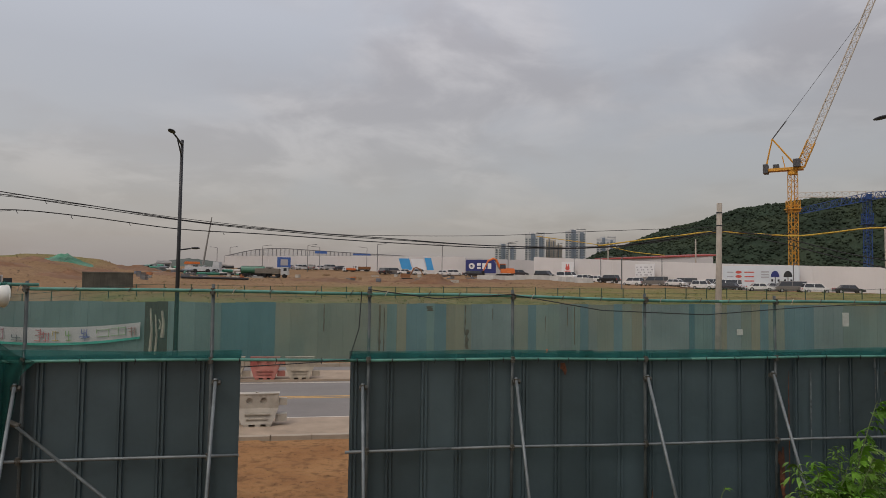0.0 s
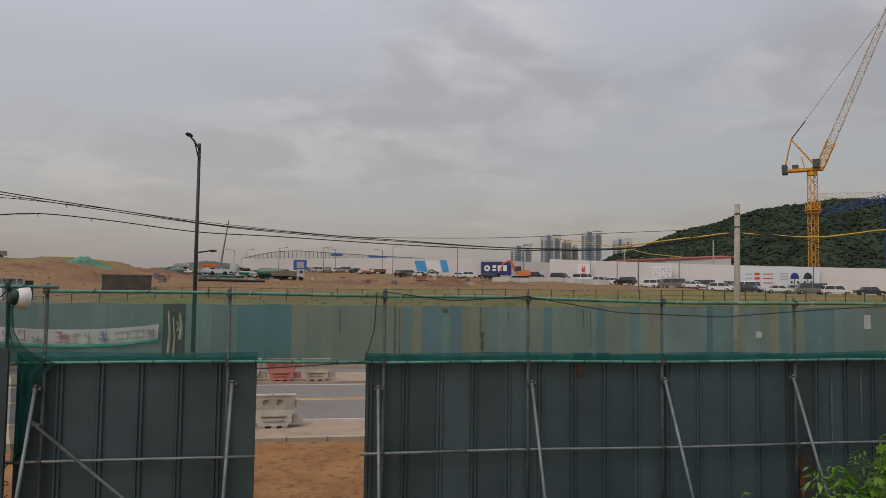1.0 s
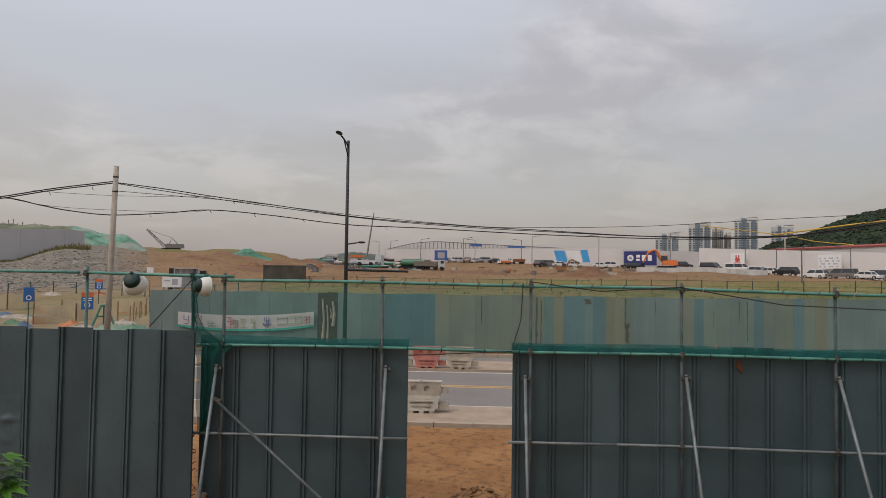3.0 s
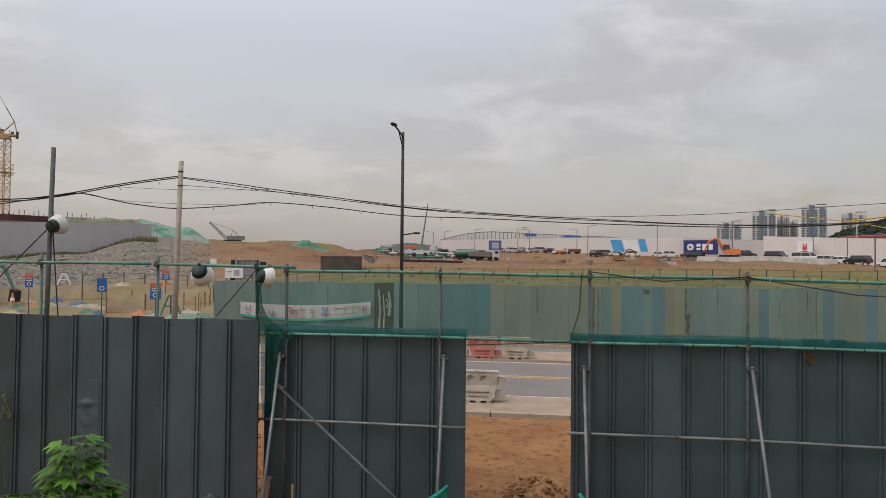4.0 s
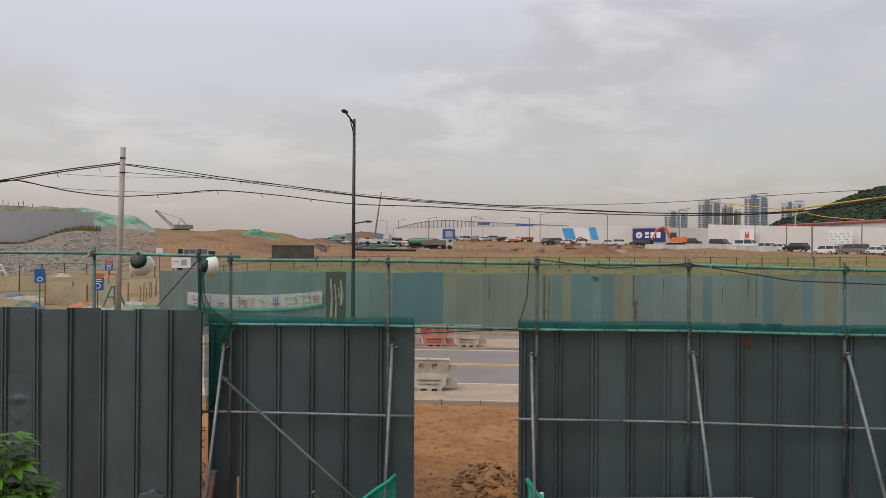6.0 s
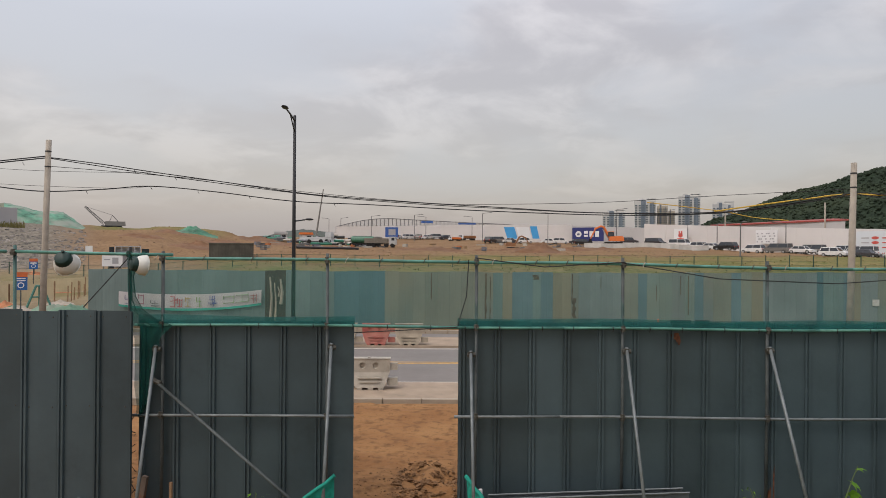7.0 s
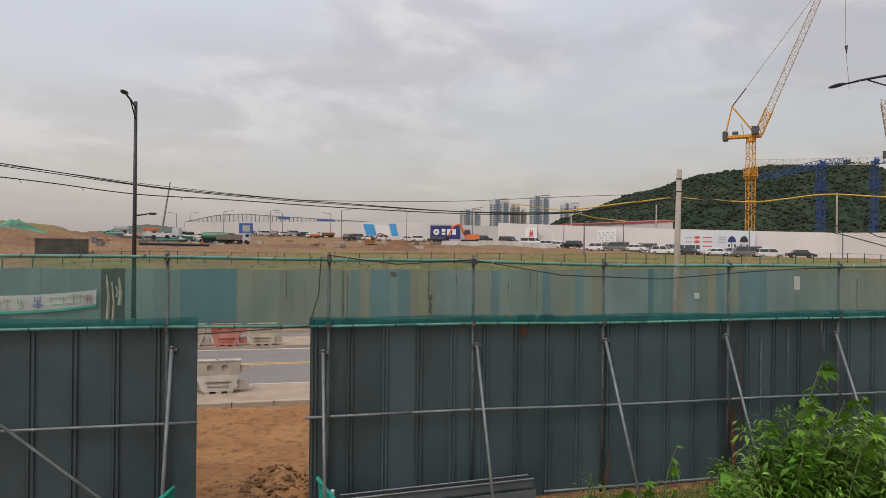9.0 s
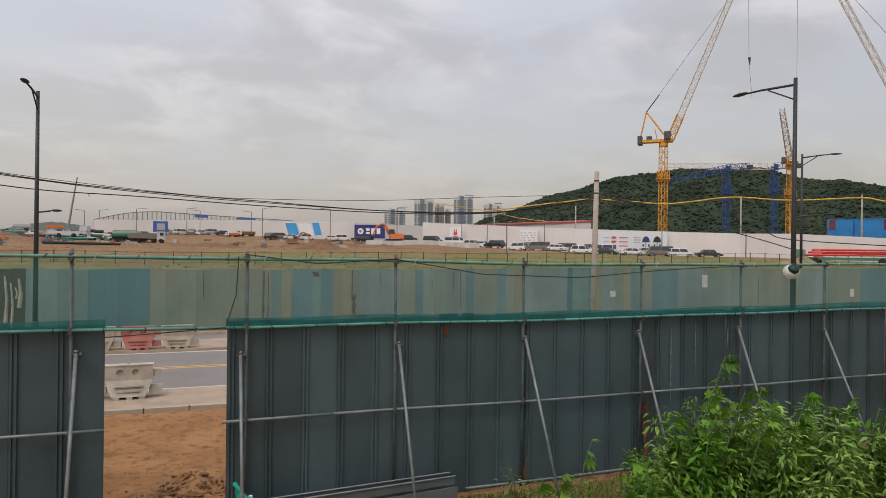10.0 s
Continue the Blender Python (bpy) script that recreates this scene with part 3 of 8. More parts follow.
def left_fence():
    m = pose(-5.85, 8.83, 0, 0, 0, math.degrees(math.atan(0.158)))
    f = thing("sheet_fence", m, "tall grey folded steel sheet fence with screw heads", "fence", kind="structure")
    me = panel_mesh(3.02).mesh("panel", STEEL_PANEL)
    sc = Shape()
    for x in (0.13, PW - 0.06):
        for z in (0.25, 1.62, 2.93):
            sc.ball((x, -0.004, z), 0.012, 0.008, 0.012, 6, 4)
    sm = sc.mesh("screws", CLAMP)
    for i in range(22):
        p = part("panel", me, None, f)
        p.location = (-0.72 - i * 0.533, 0.01 * math.sin(i * 1.9), 0.016 * math.sin(i * 2.7))
        p.rotation_euler = (0.004 * math.sin(i * 3.3), 0.003 * math.sin(i * 1.1), 0)
        part("screws", sm, None, p)
    # one sheet is creased and dented, another is peeled up at its foot
    x0, w, g = -0.72 - 5 * 0.533, PW, Shape()
    nx, nz, vs, fs = 18, 44, [], []
    for k in range(nz + 1):
        for q in range(nx + 1):
            x, z = 0.112 + (w - 0.12) * q / nx, 0.3 + 1.7 * k / nz
            edge = math.sin(math.pi * q / nx) ** 0.5 * math.sin(math.pi * k / nz) ** 0.5
            d = 0.035 * noise.noise(Vector((x * 5.0, z * 4.0, 3))) + 0.02 * noise.noise(Vector((x * 11, z * 9, 6))) + 0.03 * math.exp(-((z - 1.62) / 0.03) ** 2)
            vs.append((x0 + x, -0.006 - edge * abs(d), z))
    for k in range(nz):
        for q in range(nx):
            a = k * (nx + 1) + q
            fs.append((a, a + 1, a + nx + 2, a + nx + 1))
    part("dented_face", g.add(vs, fs), STEEL_PANEL, f, "creased and dented sheet face", True)
    vs, fs, n = [], [], 12
    for k in range(n + 1):
        q = k / n
        x = -1.12 + 0.40 * q
        up = 0.22 + 0.085 * math.sin(math.pi * q) ** 2 + 0.02 * math.sin(q * 14)
        vs += [(x, -0.045, 0.12), (x, -0.06 - 0.012 * math.sin(math.pi * q), up - 0.03), (x + 0.01, -0.05, up)]
    for k in range(n):
        for q in range(2):
            a = k * 3 + q
            fs.append((a, a + 3, a + 4, a + 1))
    part("peeled_edge", Shape().add(vs, fs), STEEL_PANEL, f, "torn bright edge peeled outwards", True)
    e = Shape().box(-0.20, -0.02, 0, -0.165, 0.03, 3.0)
    part("edge_trim", e, STEEL_PANEL, f)


left_fence()

# ---- far fence across the road ----
FAR_COLS = {"sage": (0.175, 0.213, 0.192), "teal": (0.151, 0.207, 0.201), "blue": (0.125, 0.187, 0.212), "ochre": (0.235, 0.208, 0.142), "grey": (0.182, 0.200, 0.192), "slate": (0.088, 0.158, 0.182), "brown": (0.055, 0.038, 0.028),
            "mist": (0.20, 0.235, 0.235), "straw": (0.205, 0.208, 0.168)}
# bands of like sheets along the far fence: where each begins, and its colour
FAR_RUNS = ((-19.2, "teal"), (-10.25, "brown"), (-9.2, "teal"), (-6.73, "slate"), (-4.14, "sage"), (-2.7, "straw"), (0.42, "sage"), (0.89, "grey"), (1.42, "teal"), (1.92, "ochre"),
            (2.42, "blue"), (3.48, "teal"), (3.89, "blue"), (4.51, "ochre"), (5.46, "grey"), (5.85, "mist"), (8.16, "straw"), (8.94, "blue"), (9.39, "sage"), (10.7, "grey"), (11.4, "sage"),
            (11.88, "blue"), (12.34, "grey"), (12.86, "straw"), (13.81, "blue"), (14.31, "sage"), (14.86, "ochre"), (15.46, "mist"), (18.28, "slate"), (18.63, "teal"), (19.69, "blue"),
            (20.13, "ochre"), (20.6, "mist"), (21.5, "sage"), (22.13, "ochre"), (22.67, "blue"), (23.2, "sage"), (24.25, "blue"), (26.13, "mist"), (28.07, "sage"), (31.5, "straw"), (33.5, "sage"),
            (36.49, "mist"), (38.24, "sage"), (41.88, "blue"), (44.4, "sage"), (50.0, "teal"), (56.0, "sage"), (64.0, "sage"))


def far_panel(height, width):
    """Shallow ribbed sheet with one flat field."""
    w = width
    prof = [(0, 0), (0.03, -0.007), (0.06, -0.007), (0.09, 0), (w * 0.5, -0.001), (w * 0.52, -0.005), (w * 0.56, -0.005), (w * 0.58, -0.001), (w + 0.004, 0)]
    n = len(prof)
    vs = [(x, y, z) for z in (0, height) for x, y in prof] + [(x, y + 0.02, z) for z in (0, height) for x, y in prof]
    fs = []
    for i in range(n - 1):
        fs += [(i, i + 1, n + i + 1, n + i), (2 * n + i + 1, 2 * n + i, 3 * n + i, 3 * n + i + 1), (n + i, n + i + 1, 3 * n + i + 1, 3 * n + i)]
    return Shape().add(vs, fs)


def far_fence():
    f = thing("far_fence", pose(*along(0, 34.0), 0, 0, YAW), "patchwork fence of faded blue, green and ochre steel sheets", "fence", kind="structure")
    mats = {k: mat("sheet_" + k, c, 0.6, 0, 0.10, 0.5, streak=0.15, spread=0.08, tint=(0.225, 0.205, 0.145) if k in ("sage", "grey", "ochre") else None) for k, c in FAR_COLS.items()}
    i = 0
    for (u0, k), (u1, _) in zip(FAR_RUNS, FAR_RUNS[1:]):
        n = max(1, round((u1 - u0) / 0.62))
        me = far_panel(2.9, (u1 - u0) / n).mesh("panel", mats[k])
        for q in range(n):
            p = part("panel", me, None, f)
            u = u0 + (u1 - u0) * q / n
            p.location = (u, 0.012 * math.sin(i * 1.3), 0.025 * math.sin(i * 0.9) - 0.08 + 0.1 * smooth01(u, 6, 20))
            i += 1
    # rust runs, torn spots, notices stuck on the sheets
    rusty = mat("far_rust", (0.11, 0.07, 0.05), 0.9, 0, 0.4, 3, tint=(0.16, 0.12, 0.08))
    for u, z0, z1, w in ((-1.75, 1.4, 2.75, 0.05), (1.05, 0.4, 2.75, 0.10), (1.28, 0.4, 2.6, 0.05), (5.52, 1.2, 2.75, 0.06), (5.62, 0.5, 1.5, 0.16), (11.55, 0.7, 2.7, 0.05), (11.15, 1.7, 2.7, 0.04),
                         (7.0, 2.0, 2.6, 0.03), (9.9, 1.4, 2.2, 0.03), (32.6, 0.6, 2.4, 0.05), (3.62, 2.45, 2.7, 0.30)):
        n, pts = 10, []
        for q in range(n + 1):
            pts.append((u + w * (0.5 + 0.45 * noise.noise(Vector((u, q * 0.7, 1)))), z0 + (z1 - z0) * q / n))
        for q in range(n, -1, -1):
            pts.append((u - w * (0.5 + 0.45 * noise.noise(Vector((u, q * 0.7, 5)))), z0 + (z1 - z0) * q / n))
        part("rust_run", Shape().extrude(pts, -0.036, -0.03), rusty, f)
    for u, z0, w, h in ((28.0, 1.7, 0.42, 0.8), (40.8, 0.95, 0.4, 0.55), (21.2, 1.2, 0.36, 0.34)):
        part("notice", Shape().box(u, -0.045, z0, u + w, -0.03, z0 + h), mat("paper_notice", (0.55, 0.54, 0.50), 0.8, 0, 0.1, 4), f)
    # painted strokes on the brown sheets
    m = mat("faded_paint", (0.38, 0.33, 0.26), 0.8, 0, 0.2, 2)
    for x, z0, z1, w in ((-9.95, 0.4, 2.5, 0.09), (-9.72, 0.2, 2.2, 0.07), (-9.42, 1.1, 2.4, 0.11), (-9.55, 1.5, 2.0, 0.06)):
        part("paint_stroke", Shape().tube([(x, -0.03, z0), (x + 0.05, -0.035, (z0 + z1) / 2), (x - 0.04, -0.03, z1)], w, w * 0.5, 6), m, f)


far_fence()

# ---- poles, lamps and wires ----


def street_lamp(base, heading, low_arm, label, arm_k=1.0):
    """10 m dark lamp; heading: bearing of the arm in degrees from north, clockwise."""
    t = thing("street_lamp", Matrix.Translation(base) @ pose(0, 0, 0, 0, 0, -heading), label, "street lamp", "street lamps")
    part("pole", Shape().tube([(0, 0, 0), (0, 0, 0.5)], 0.14, 0.13, 12).tube([(0, 0, 0.5), (0, 0, 5), (0, 0, 10.45)], 0.105, 0.07, 12), POLE_DARK, t, smooth=True)
    part("base_plate", Shape().box(-0.22, -0.22, 0, 0.22, 0.22, 0.05), POLE_DARK, t)
    arm = part("arm", Shape().tube([(0, 0.05, 10.2), (0, 1.2 * arm_k, 10.34), (0, 1.75 * arm_k, 10.37)], 0.05, 0.035, 8).tube([(0, 0.05, 9.65), (0, 0.95 * arm_k, 10.26)], 0.03, n=6),
               POLE_DARK, t, smooth=True)
    head = Shape().ball((0, 1.75 * arm_k + 0.35, 10.40), 0.15, 0.42, 0.07, 10, 6)
    part("lamp_head", head, POLE_DARK, arm, smooth=True)
    if low_arm:
        a = part("arm", Shape().tube([(0, 0, 5.2), (low_arm * 0.5, -0.4, 5.3)], 0.035, n=8), POLE_DARK, t, "short lower lamp arm")
        part("lamp_head", Shape().ball((low_arm * 0.72, -0.55, 5.33), 0.22, 0.22, 0.06, 10, 5), POLE_DARK, a, smooth=True)
    return t


street_lamp(polar(-21.85, 33.6, 0.1), 170.5, -0.9, "tall black street lamp with one arm on the far pavement")
street_lamp(polar(37.58, 28.3, 0.1), -10.2, 1.7, "tall black street lamp with one bracketed arm on the near pavement", 1.36)
street_lamp(polar(38.05, 54.0, 0.6), 118, 0, "black street lamp farther along the road")


def utility_pole(base, top, r0, r1, label, material=POLE_CONC, bands=True):
    t = thing("utility_pole", Matrix.Translation(base), label, "utility pole", "utility poles")
    d = Vector(top) - Vector(base)
    part("shaft", Shape().tube([(0, 0, -0.1), d * 0.5, d], r0, r1, 14), material, t, smooth=True)
    if bands:
        for k in (0.86, 0.94):
            part("band", Shape().tube([d * k - Vector((0, 0, 0.03)), d * k + Vector((0, 0, 0.03))], r1 * 1.12, n=12), POLE_DARK, t)
        part("bolt", Shape().tube([d * 0.86, d * 0.86 + Vector((0.25, -0.1, 0.02))], 0.02, n=6), POLE_DARK, t)
    return t


POLE_L, POLE_R = polar(-40.2, 36.0), polar(22.5, 36.0)
utility_pole(POLE_L + Vector((-0.1, 0, 0)), polar(-39.98, 36.0, EYE_Z + 0.1384 * 36), 0.15, 0.12, "weathered concrete utility pole carrying cables")
utility_pole(POLE_R, polar(22.70, 36.0, EYE_Z + 0.116 * 36), 0.165, 0.13, "weathered concrete utility pole carrying cables")
utility_pole(polar(-49.70, 14.2), polar(-49.27, 14.2, EYE_Z + 0.1458 * 14), 0.046, 0.04, "leaning grey pole with a floodlight strapped on", PIPE_DARK, False)


def cable(pts, r, label, material=None, dist=36.0, wob=0.0, name="overhead_cable"):
    """A slung cable through (bearing, rise over run) as seen at that distance, rounded between."""
    P = [polar(a, d, EYE_Z + t * d) for a, t, d in [(q + (dist,))[:3] for q in pts]]
    out = []
    for i in range(len(P) - 1):
        p0, p1, p2, p3 = P[max(i - 1, 0)], P[i], P[i + 1], P[min(i + 2, len(P) - 1)]
        for k in range(8):
            s = k / 8
            v = 0.5 * (2 * p1 + (p2 - p0) * s + (2 * p0 - 5 * p1 + 4 * p2 - p3) * s * s + (3 * p1 - p0 - 3 * p2 + p3) * s ** 3)
            v.z += wob * math.sin(i * 8 + k * 1.7)
            out.append(v)
    out.append(P[-1])
    return tagged(part(name, Shape().tube(out, r, n=5), material or WIRE), label, "cable", "overhead cables")


CABLE_Y = mat("cable_yellow", (0.55, 0.36, 0.05), 0.7, 0, 0.2, 0.5)
_l = "slack black overhead cable between two poles"
cable(((-40.1, 0.1160), (-36.6, 0.1115), (-32.9, 0.1045), (-28, 0.0957), (-21.85, 0.0832), (-17.2, 0.0768), (-10.4, 0.0699), (-5.5, 0.0658), (4.1, 0.0563), (13.3, 0.0556), (18, 0.0640), (22.5, 0.0770)), 0.024, _l)
cable(((-40.1, 0.1150), (-36.6, 0.1085), (-32.9, 0.1015), (-28, 0.0930), (-21.85, 0.0822), (-17.2, 0.0752), (-10.4, 0.0680), (-5.5, 0.0640), (4.1, 0.0560), (13.3, 0.0548), (22.5, 0.0765)), 0.020, _l)
cable(((-54, 0.0600), (-49.5, 0.0778), (-47.1, 0.0863), (-45, 0.0800), (-43.1, 0.0747), (-40.2, 0.0716), (-36.3, 0.0778), (-33, 0.0846), (-28.3, 0.0805), (-21.85, 0.0698), (-15.3, 0.0668), (-5.5, 0.0592), (4.1, 0.0532), (10.4, 0.0525), (16, 0.0580), (22.5, 0.0745)), 0.026, _l)
cable(((-40.0, 0.1045), (-30, 0.0980), (-21, 0.0840), (-10.9, 0.0710), (-5.5, 0.0692), (4.1, 0.0715), (13.2, 0.0785), (22.5, 0.0825)), 0.014, _l)
cable(((-45.5, 0.0985), (-43.9, 0.0976), (-40.2, 0.0980), (-35.9, 0.1010), (-33.0, 0.1040)), 0.009, "thin black cable slung beneath the main cables")
cable(((-47.0, 0.0862), (-44.2, 0.0793), (-40.2, 0.0783), (-35.0, 0.0803), (-33.0, 0.0846)), 0.009, "thin black cable slung beneath the main cables")
for _a, _t in ((-44.4, 0.098), (-41.6, 0.108), (-34.2, 0.106), (-31.2, 0.099), (-33.0, 0.0846), (-29.5, 0.0815), (-25.5, 0.076), (-37.5, 0.0755), (-18.5, 0.068)):
    _p = polar(_a, 36.0, EYE_Z + _t * 36)
    tagged(part("cable_hook", Shape().tube([_p, _p + Vector((0.02, 0, -0.10)), _p + Vector((0.08, 0, -0.16))], 0.014, n=5), WIRE), "small dark hook hanging from an overhead cable", "cable hook", "cable hooks")
for _o in (0.0, 0.0022):
    cable(((-62, 0.062), (-52.4, 0.0705 + _o), (-48.7, 0.0800 + _o), (-44, 0.1010 + _o), (-40.1, 0.1152 + _o)), 0.028, "slack black overhead cable running off the pole")
cable(((22.6, 0.0768), (26.9, 0.0599), (30.8, 0.0395), (34.5, 0.0220), (37.5, 0.0050)), 0.024, "black cable dropping from pole to lamp post")
cable(((22.6, 0.0785), (26.9, 0.0673), (31.3, 0.0450), (35.4, 0.0292), (37.5, 0.0178), (46, 0.008)), 0.024, "black cable dropping from pole")
cable(((13.2, 0.0570, 165), (17.5, 0.0672, 165), (20, 0.0722, 165), (22.6, 0.0758, 165), (27.8, 0.0688, 165), (30.2, 0.0715, 165), (33.3, 0.0765, 165), (37.3, 0.0708, 165),
       (41.9, 0.0718, 165), (44, 0.066, 165), (50, 0.07, 165)), 0.17, "yellow sheathed power cable strung over far poles", CABLE_Y)
cable(((8, 0.071, 165), (11, 0.0640, 165), (14.0, 0.0560, 165), (16, 0.0480, 165), (18.5, 0.0430, 165)), 0.10, "yellow sheathed power cable sagging", CABLE_Y)
cable(((14.0, 0.0500, 164), (17.3, 0.0635, 164), (20, 0.0735, 164), (22.5, 0.0790, 164), (26.2, 0.0710, 164), (33.8, 0.0785, 164), (41.9, 0.0750, 164), (50, 0.08, 164)),
      0.06, "thin black cable strung over far poles")
for _a, _t in ((33.8, 0.078), (41.9, 0.076), (20.9, 0.066), (14.0, 0.058)):
    utility_pole(polar(_a, 167, EYE_Z - 1.2), polar(_a, 167, EYE_Z + _t * 167), 0.2, 0.16, "slim far concrete utility pole", POLE_CONC, False)

# ---- far white hoardings ----


def hoarding(name, pts, label, material, bay=4.0, thick=0.35):
    """Wall of upright panels through (bearing, distance, base, top above the eye)."""
    f = thing(name, Matrix.Identity(4), label, "hoarding wall", kind="structure")
    w = Shape()
    P = [(polar(a, d), EYE_Z + b, EYE_Z + t) for a, d, b, t in pts]
    for (p, b0, t0), (q, b1, t1) in zip(P, P[1:]):
        side = Vector((-(q - p).y, (q - p).x, 0)).normalized() * thick
        lo = min(b0, b1) - 3
        vs = [Vector((*p.xy, lo)), Vector((*q.xy, lo)), Vector((*q.xy, t1)), Vector((*p.xy, t0))]
        vs += [v + side for v in vs]
        w.add(vs, [(0, 1, 2, 3), (5, 4, 7, 6), (3, 2, 6, 7), (1, 5, 6, 2), (4, 0, 3, 7)])
    part("panel_face", w, material, f)
    for (p, b0, t0), (q, b1, t1) in zip(P, P[1:]):
        n = max(1, int((q - p).length / bay))
        back = Vector((-(q - p).y, (q - p).x, 0)).normalized() * -0.02
        for i in range(n):
            k = i / n
            o = p.lerp(q, k) + back
            lo, hi = b0 + (b1 - b0) * k - 2.5, t0 + (t1 - t0) * k + 0.04
            part("joint_strip", Shape().tube([(o.x, o.y, lo), (o.x, o.y, hi)], 0.03, n=5), WALL_WHITE if material is WALL_WHITE else WALL_GREY, f)
    return f


hoarding("white_hoarding", ((7.82, 185, 2.2, 7.38), (9.5, 180, 1.8, 6.95), (12.6, 170, 0.7, 6.3), (17.3, 154, 0, 5.3), (22.5, 149, -0.9, 4.7), (29.2, 143, -1.1, 4.05),
                            (33.8, 145, -1.3, 3.8), (37.3, 151, -1.4, 3.95), (43.4, 164, -1.6, 3.35), (55, 190, -1.6, 3.3)),
         "long curving white hoarding wall round a building site", WALL_WHITE)
hoarding("far_hoarding", ((-18.3, 218, 3.4, 7.3), (-9, 216, 3.5, 8.05), (-3.5, 215, 2.8, 8.25), (1.9, 214, 2.4, 8.3)), "long white hoarding wall behind parked cars", WALL_WHITE)
hoarding("grey_hoarding", ((1.9, 213, 2.4, 8.0), (7.95, 205, 2.3, 7.0)), "pale grey hoarding wall with a navy sign", WALL_GREY)
hoarding("left_hoarding", ((-75, 122, -0.8, 5.0), (-60, 112, -0.5, 4.9), (-52.4, 111, 0.0, 5.02), (-46, 118, 1.0, 5.65), (-43.2, 122, 2.4, 6.05), (-41.9, 127, 3.4, 6.2)),
         "pale hoarding wall above a rocky slope", WALL_GREY)

# ---- wooded hill ----
LEAF_FAR = mat("wood_far", (0.026, 0.040, 0.025), 0.95, 0, 0.4, 0.05, 0.8, 0.5, tint=(0.036, 0.048, 0.029), spec=0.1)


def hill_top(az):
    return float(np.interp(az, (8, 10.5, 13.2, 16.6, 20, 24.6, 28, 30.8, 34.5, 38, 41, 43.3, 50, 58, 70),
                           (0.0, 0.026, 0.044, 0.068, 0.0865, 0.1075, 0.114, 0.117, 0.1145, 0.102, 0.094, 0.085, 0.075, 0.05, 0.0)))


def hill():
    azs = [7 + 0.13 * i for i in range(430)]
    ds = [620 + 3.2 * i for i in range(108)]
    vs, fs = [], []

    def hz(a, d):
        k = smooth01(d, 600, 900)
        n = noise.noise(Vector((a * 0.3, d * 0.01, 0))) * 5 + noise.noise(Vector((a * 0.8, d * 0.03, 4))) * 2.5
        return EYE_Z - 3 + hill_top(a) * 900 * k + n * k * 0.8

    for d in ds:
        for a in azs:
            p = polar(a, d)
            crown = 1.5 * (1 - abs(noise.noise(Vector((p.x * 0.16, p.y * 0.16, 3))) * 1.6)) + 2.0 * noise.noise(Vector((p.x * 0.30, p.y * 0.30, 9))) + 1.1 * noise.noise(Vector((p.x * 0.75, p.y * 0.75, 5)))
            vs.append((p.x, p.y, hz(a, d) + crown * smooth01(a, 8, 11)))
    n = len(azs)
    for i in range(len(ds) - 1):
        for k in range(n - 1):
            fs.append((i * n + k, i * n + k + 1, i * n + n + k + 1, i * n + n + k))
    h = part("wooded_hill", Shape().add(vs, fs), LEAF_FAR, smooth=True)
    tagged(h, "low hill covered in dense dark green wood", "hill", kind="structure")
    rnd = random.Random(11)
    sh = Shape()
    unit = Shape().ball((0, 0, 0), 1, 1, 1, 7, 5)
    for i in range(12000):
        a, d = rnd.uniform(8.5, 62), rnd.uniform(640, 915)
        if hill_top(a) < 0.01:
            continue
        p = polar(a, d, hz(a, d))
        r = rnd.uniform(0.9, 1.9)
        for j in range(2 if i % 3 == 0 else 1):
            o = Vector((rnd.uniform(-2, 2), rnd.uniform(-2, 2), rnd.uniform(-0.5, 1.6)))
            k = r * (1 if j == 0 else rnd.uniform(0.5, 0.8))
            off = rnd.random() * 50
            vs = []
            for v in unit.v:
                q = Vector(v)
                s = k * (1 + 0.6 * noise.noise(q * 1.9 + Vector((off, 0, i * 0.1))))
                vs.append((p.x + o.x + q.x * s, p.y + o.y + q.y * s, p.z + 1.2 + o.z * 0.7 + q.z * s * 0.85))
            sh.add(vs, unit.f)
    w = part("hill_trees", sh, mat("tree_crowns", (0.032, 0.046, 0.030), 0.95, 0, 0.3, 0.05, 0.2, 0.8, tint=(0.044, 0.057, 0.034), spec=0.1, island=0.25), smooth=True, kind="stuff")
    tagged(w, "dense dark green tree crowns covering the hill", "trees", kind="stuff")


hill()


def low_ridge():
    """Distant low wooded rise beyond the yard."""
    vs, fs, n = [], [], 40
    for i in range(n + 1):
        a = -26 + 9 * i / n
        h = float(np.interp(a, (-26, -24.5, -22.5, -21, -18.6, -17), (0.0, 0.0165, 0.0255, 0.0292, 0.0245, 0.0)))
        for j, (d, k) in enumerate(((900, 0.0), (940, 0.75), (980, 1.0), (1080, 0.2))):
            p = polar(a, d)
            vs.append((p.x, p.y, EYE_Z - 2 + (h * 980 + 2) * k + 1.2 * noise.noise(Vector((i * 0.9, j, 0)))))
    for i in range(n):
        for j in range(3):
            q = i * 4 + j
            fs.append((q, q + 4, q + 5, q + 1))
    # distance haze is put into the colour: paler and greyer than the near hill
    tagged(part("far_ridge", Shape().add(vs, fs), mat("haze_tinted_wood", (0.085, 0.10, 0.085), 0.95, 0, 0.2, 0.02), smooth=True), "low hazy wooded rise on the skyline", "hill", kind="structure")


low_ridge()

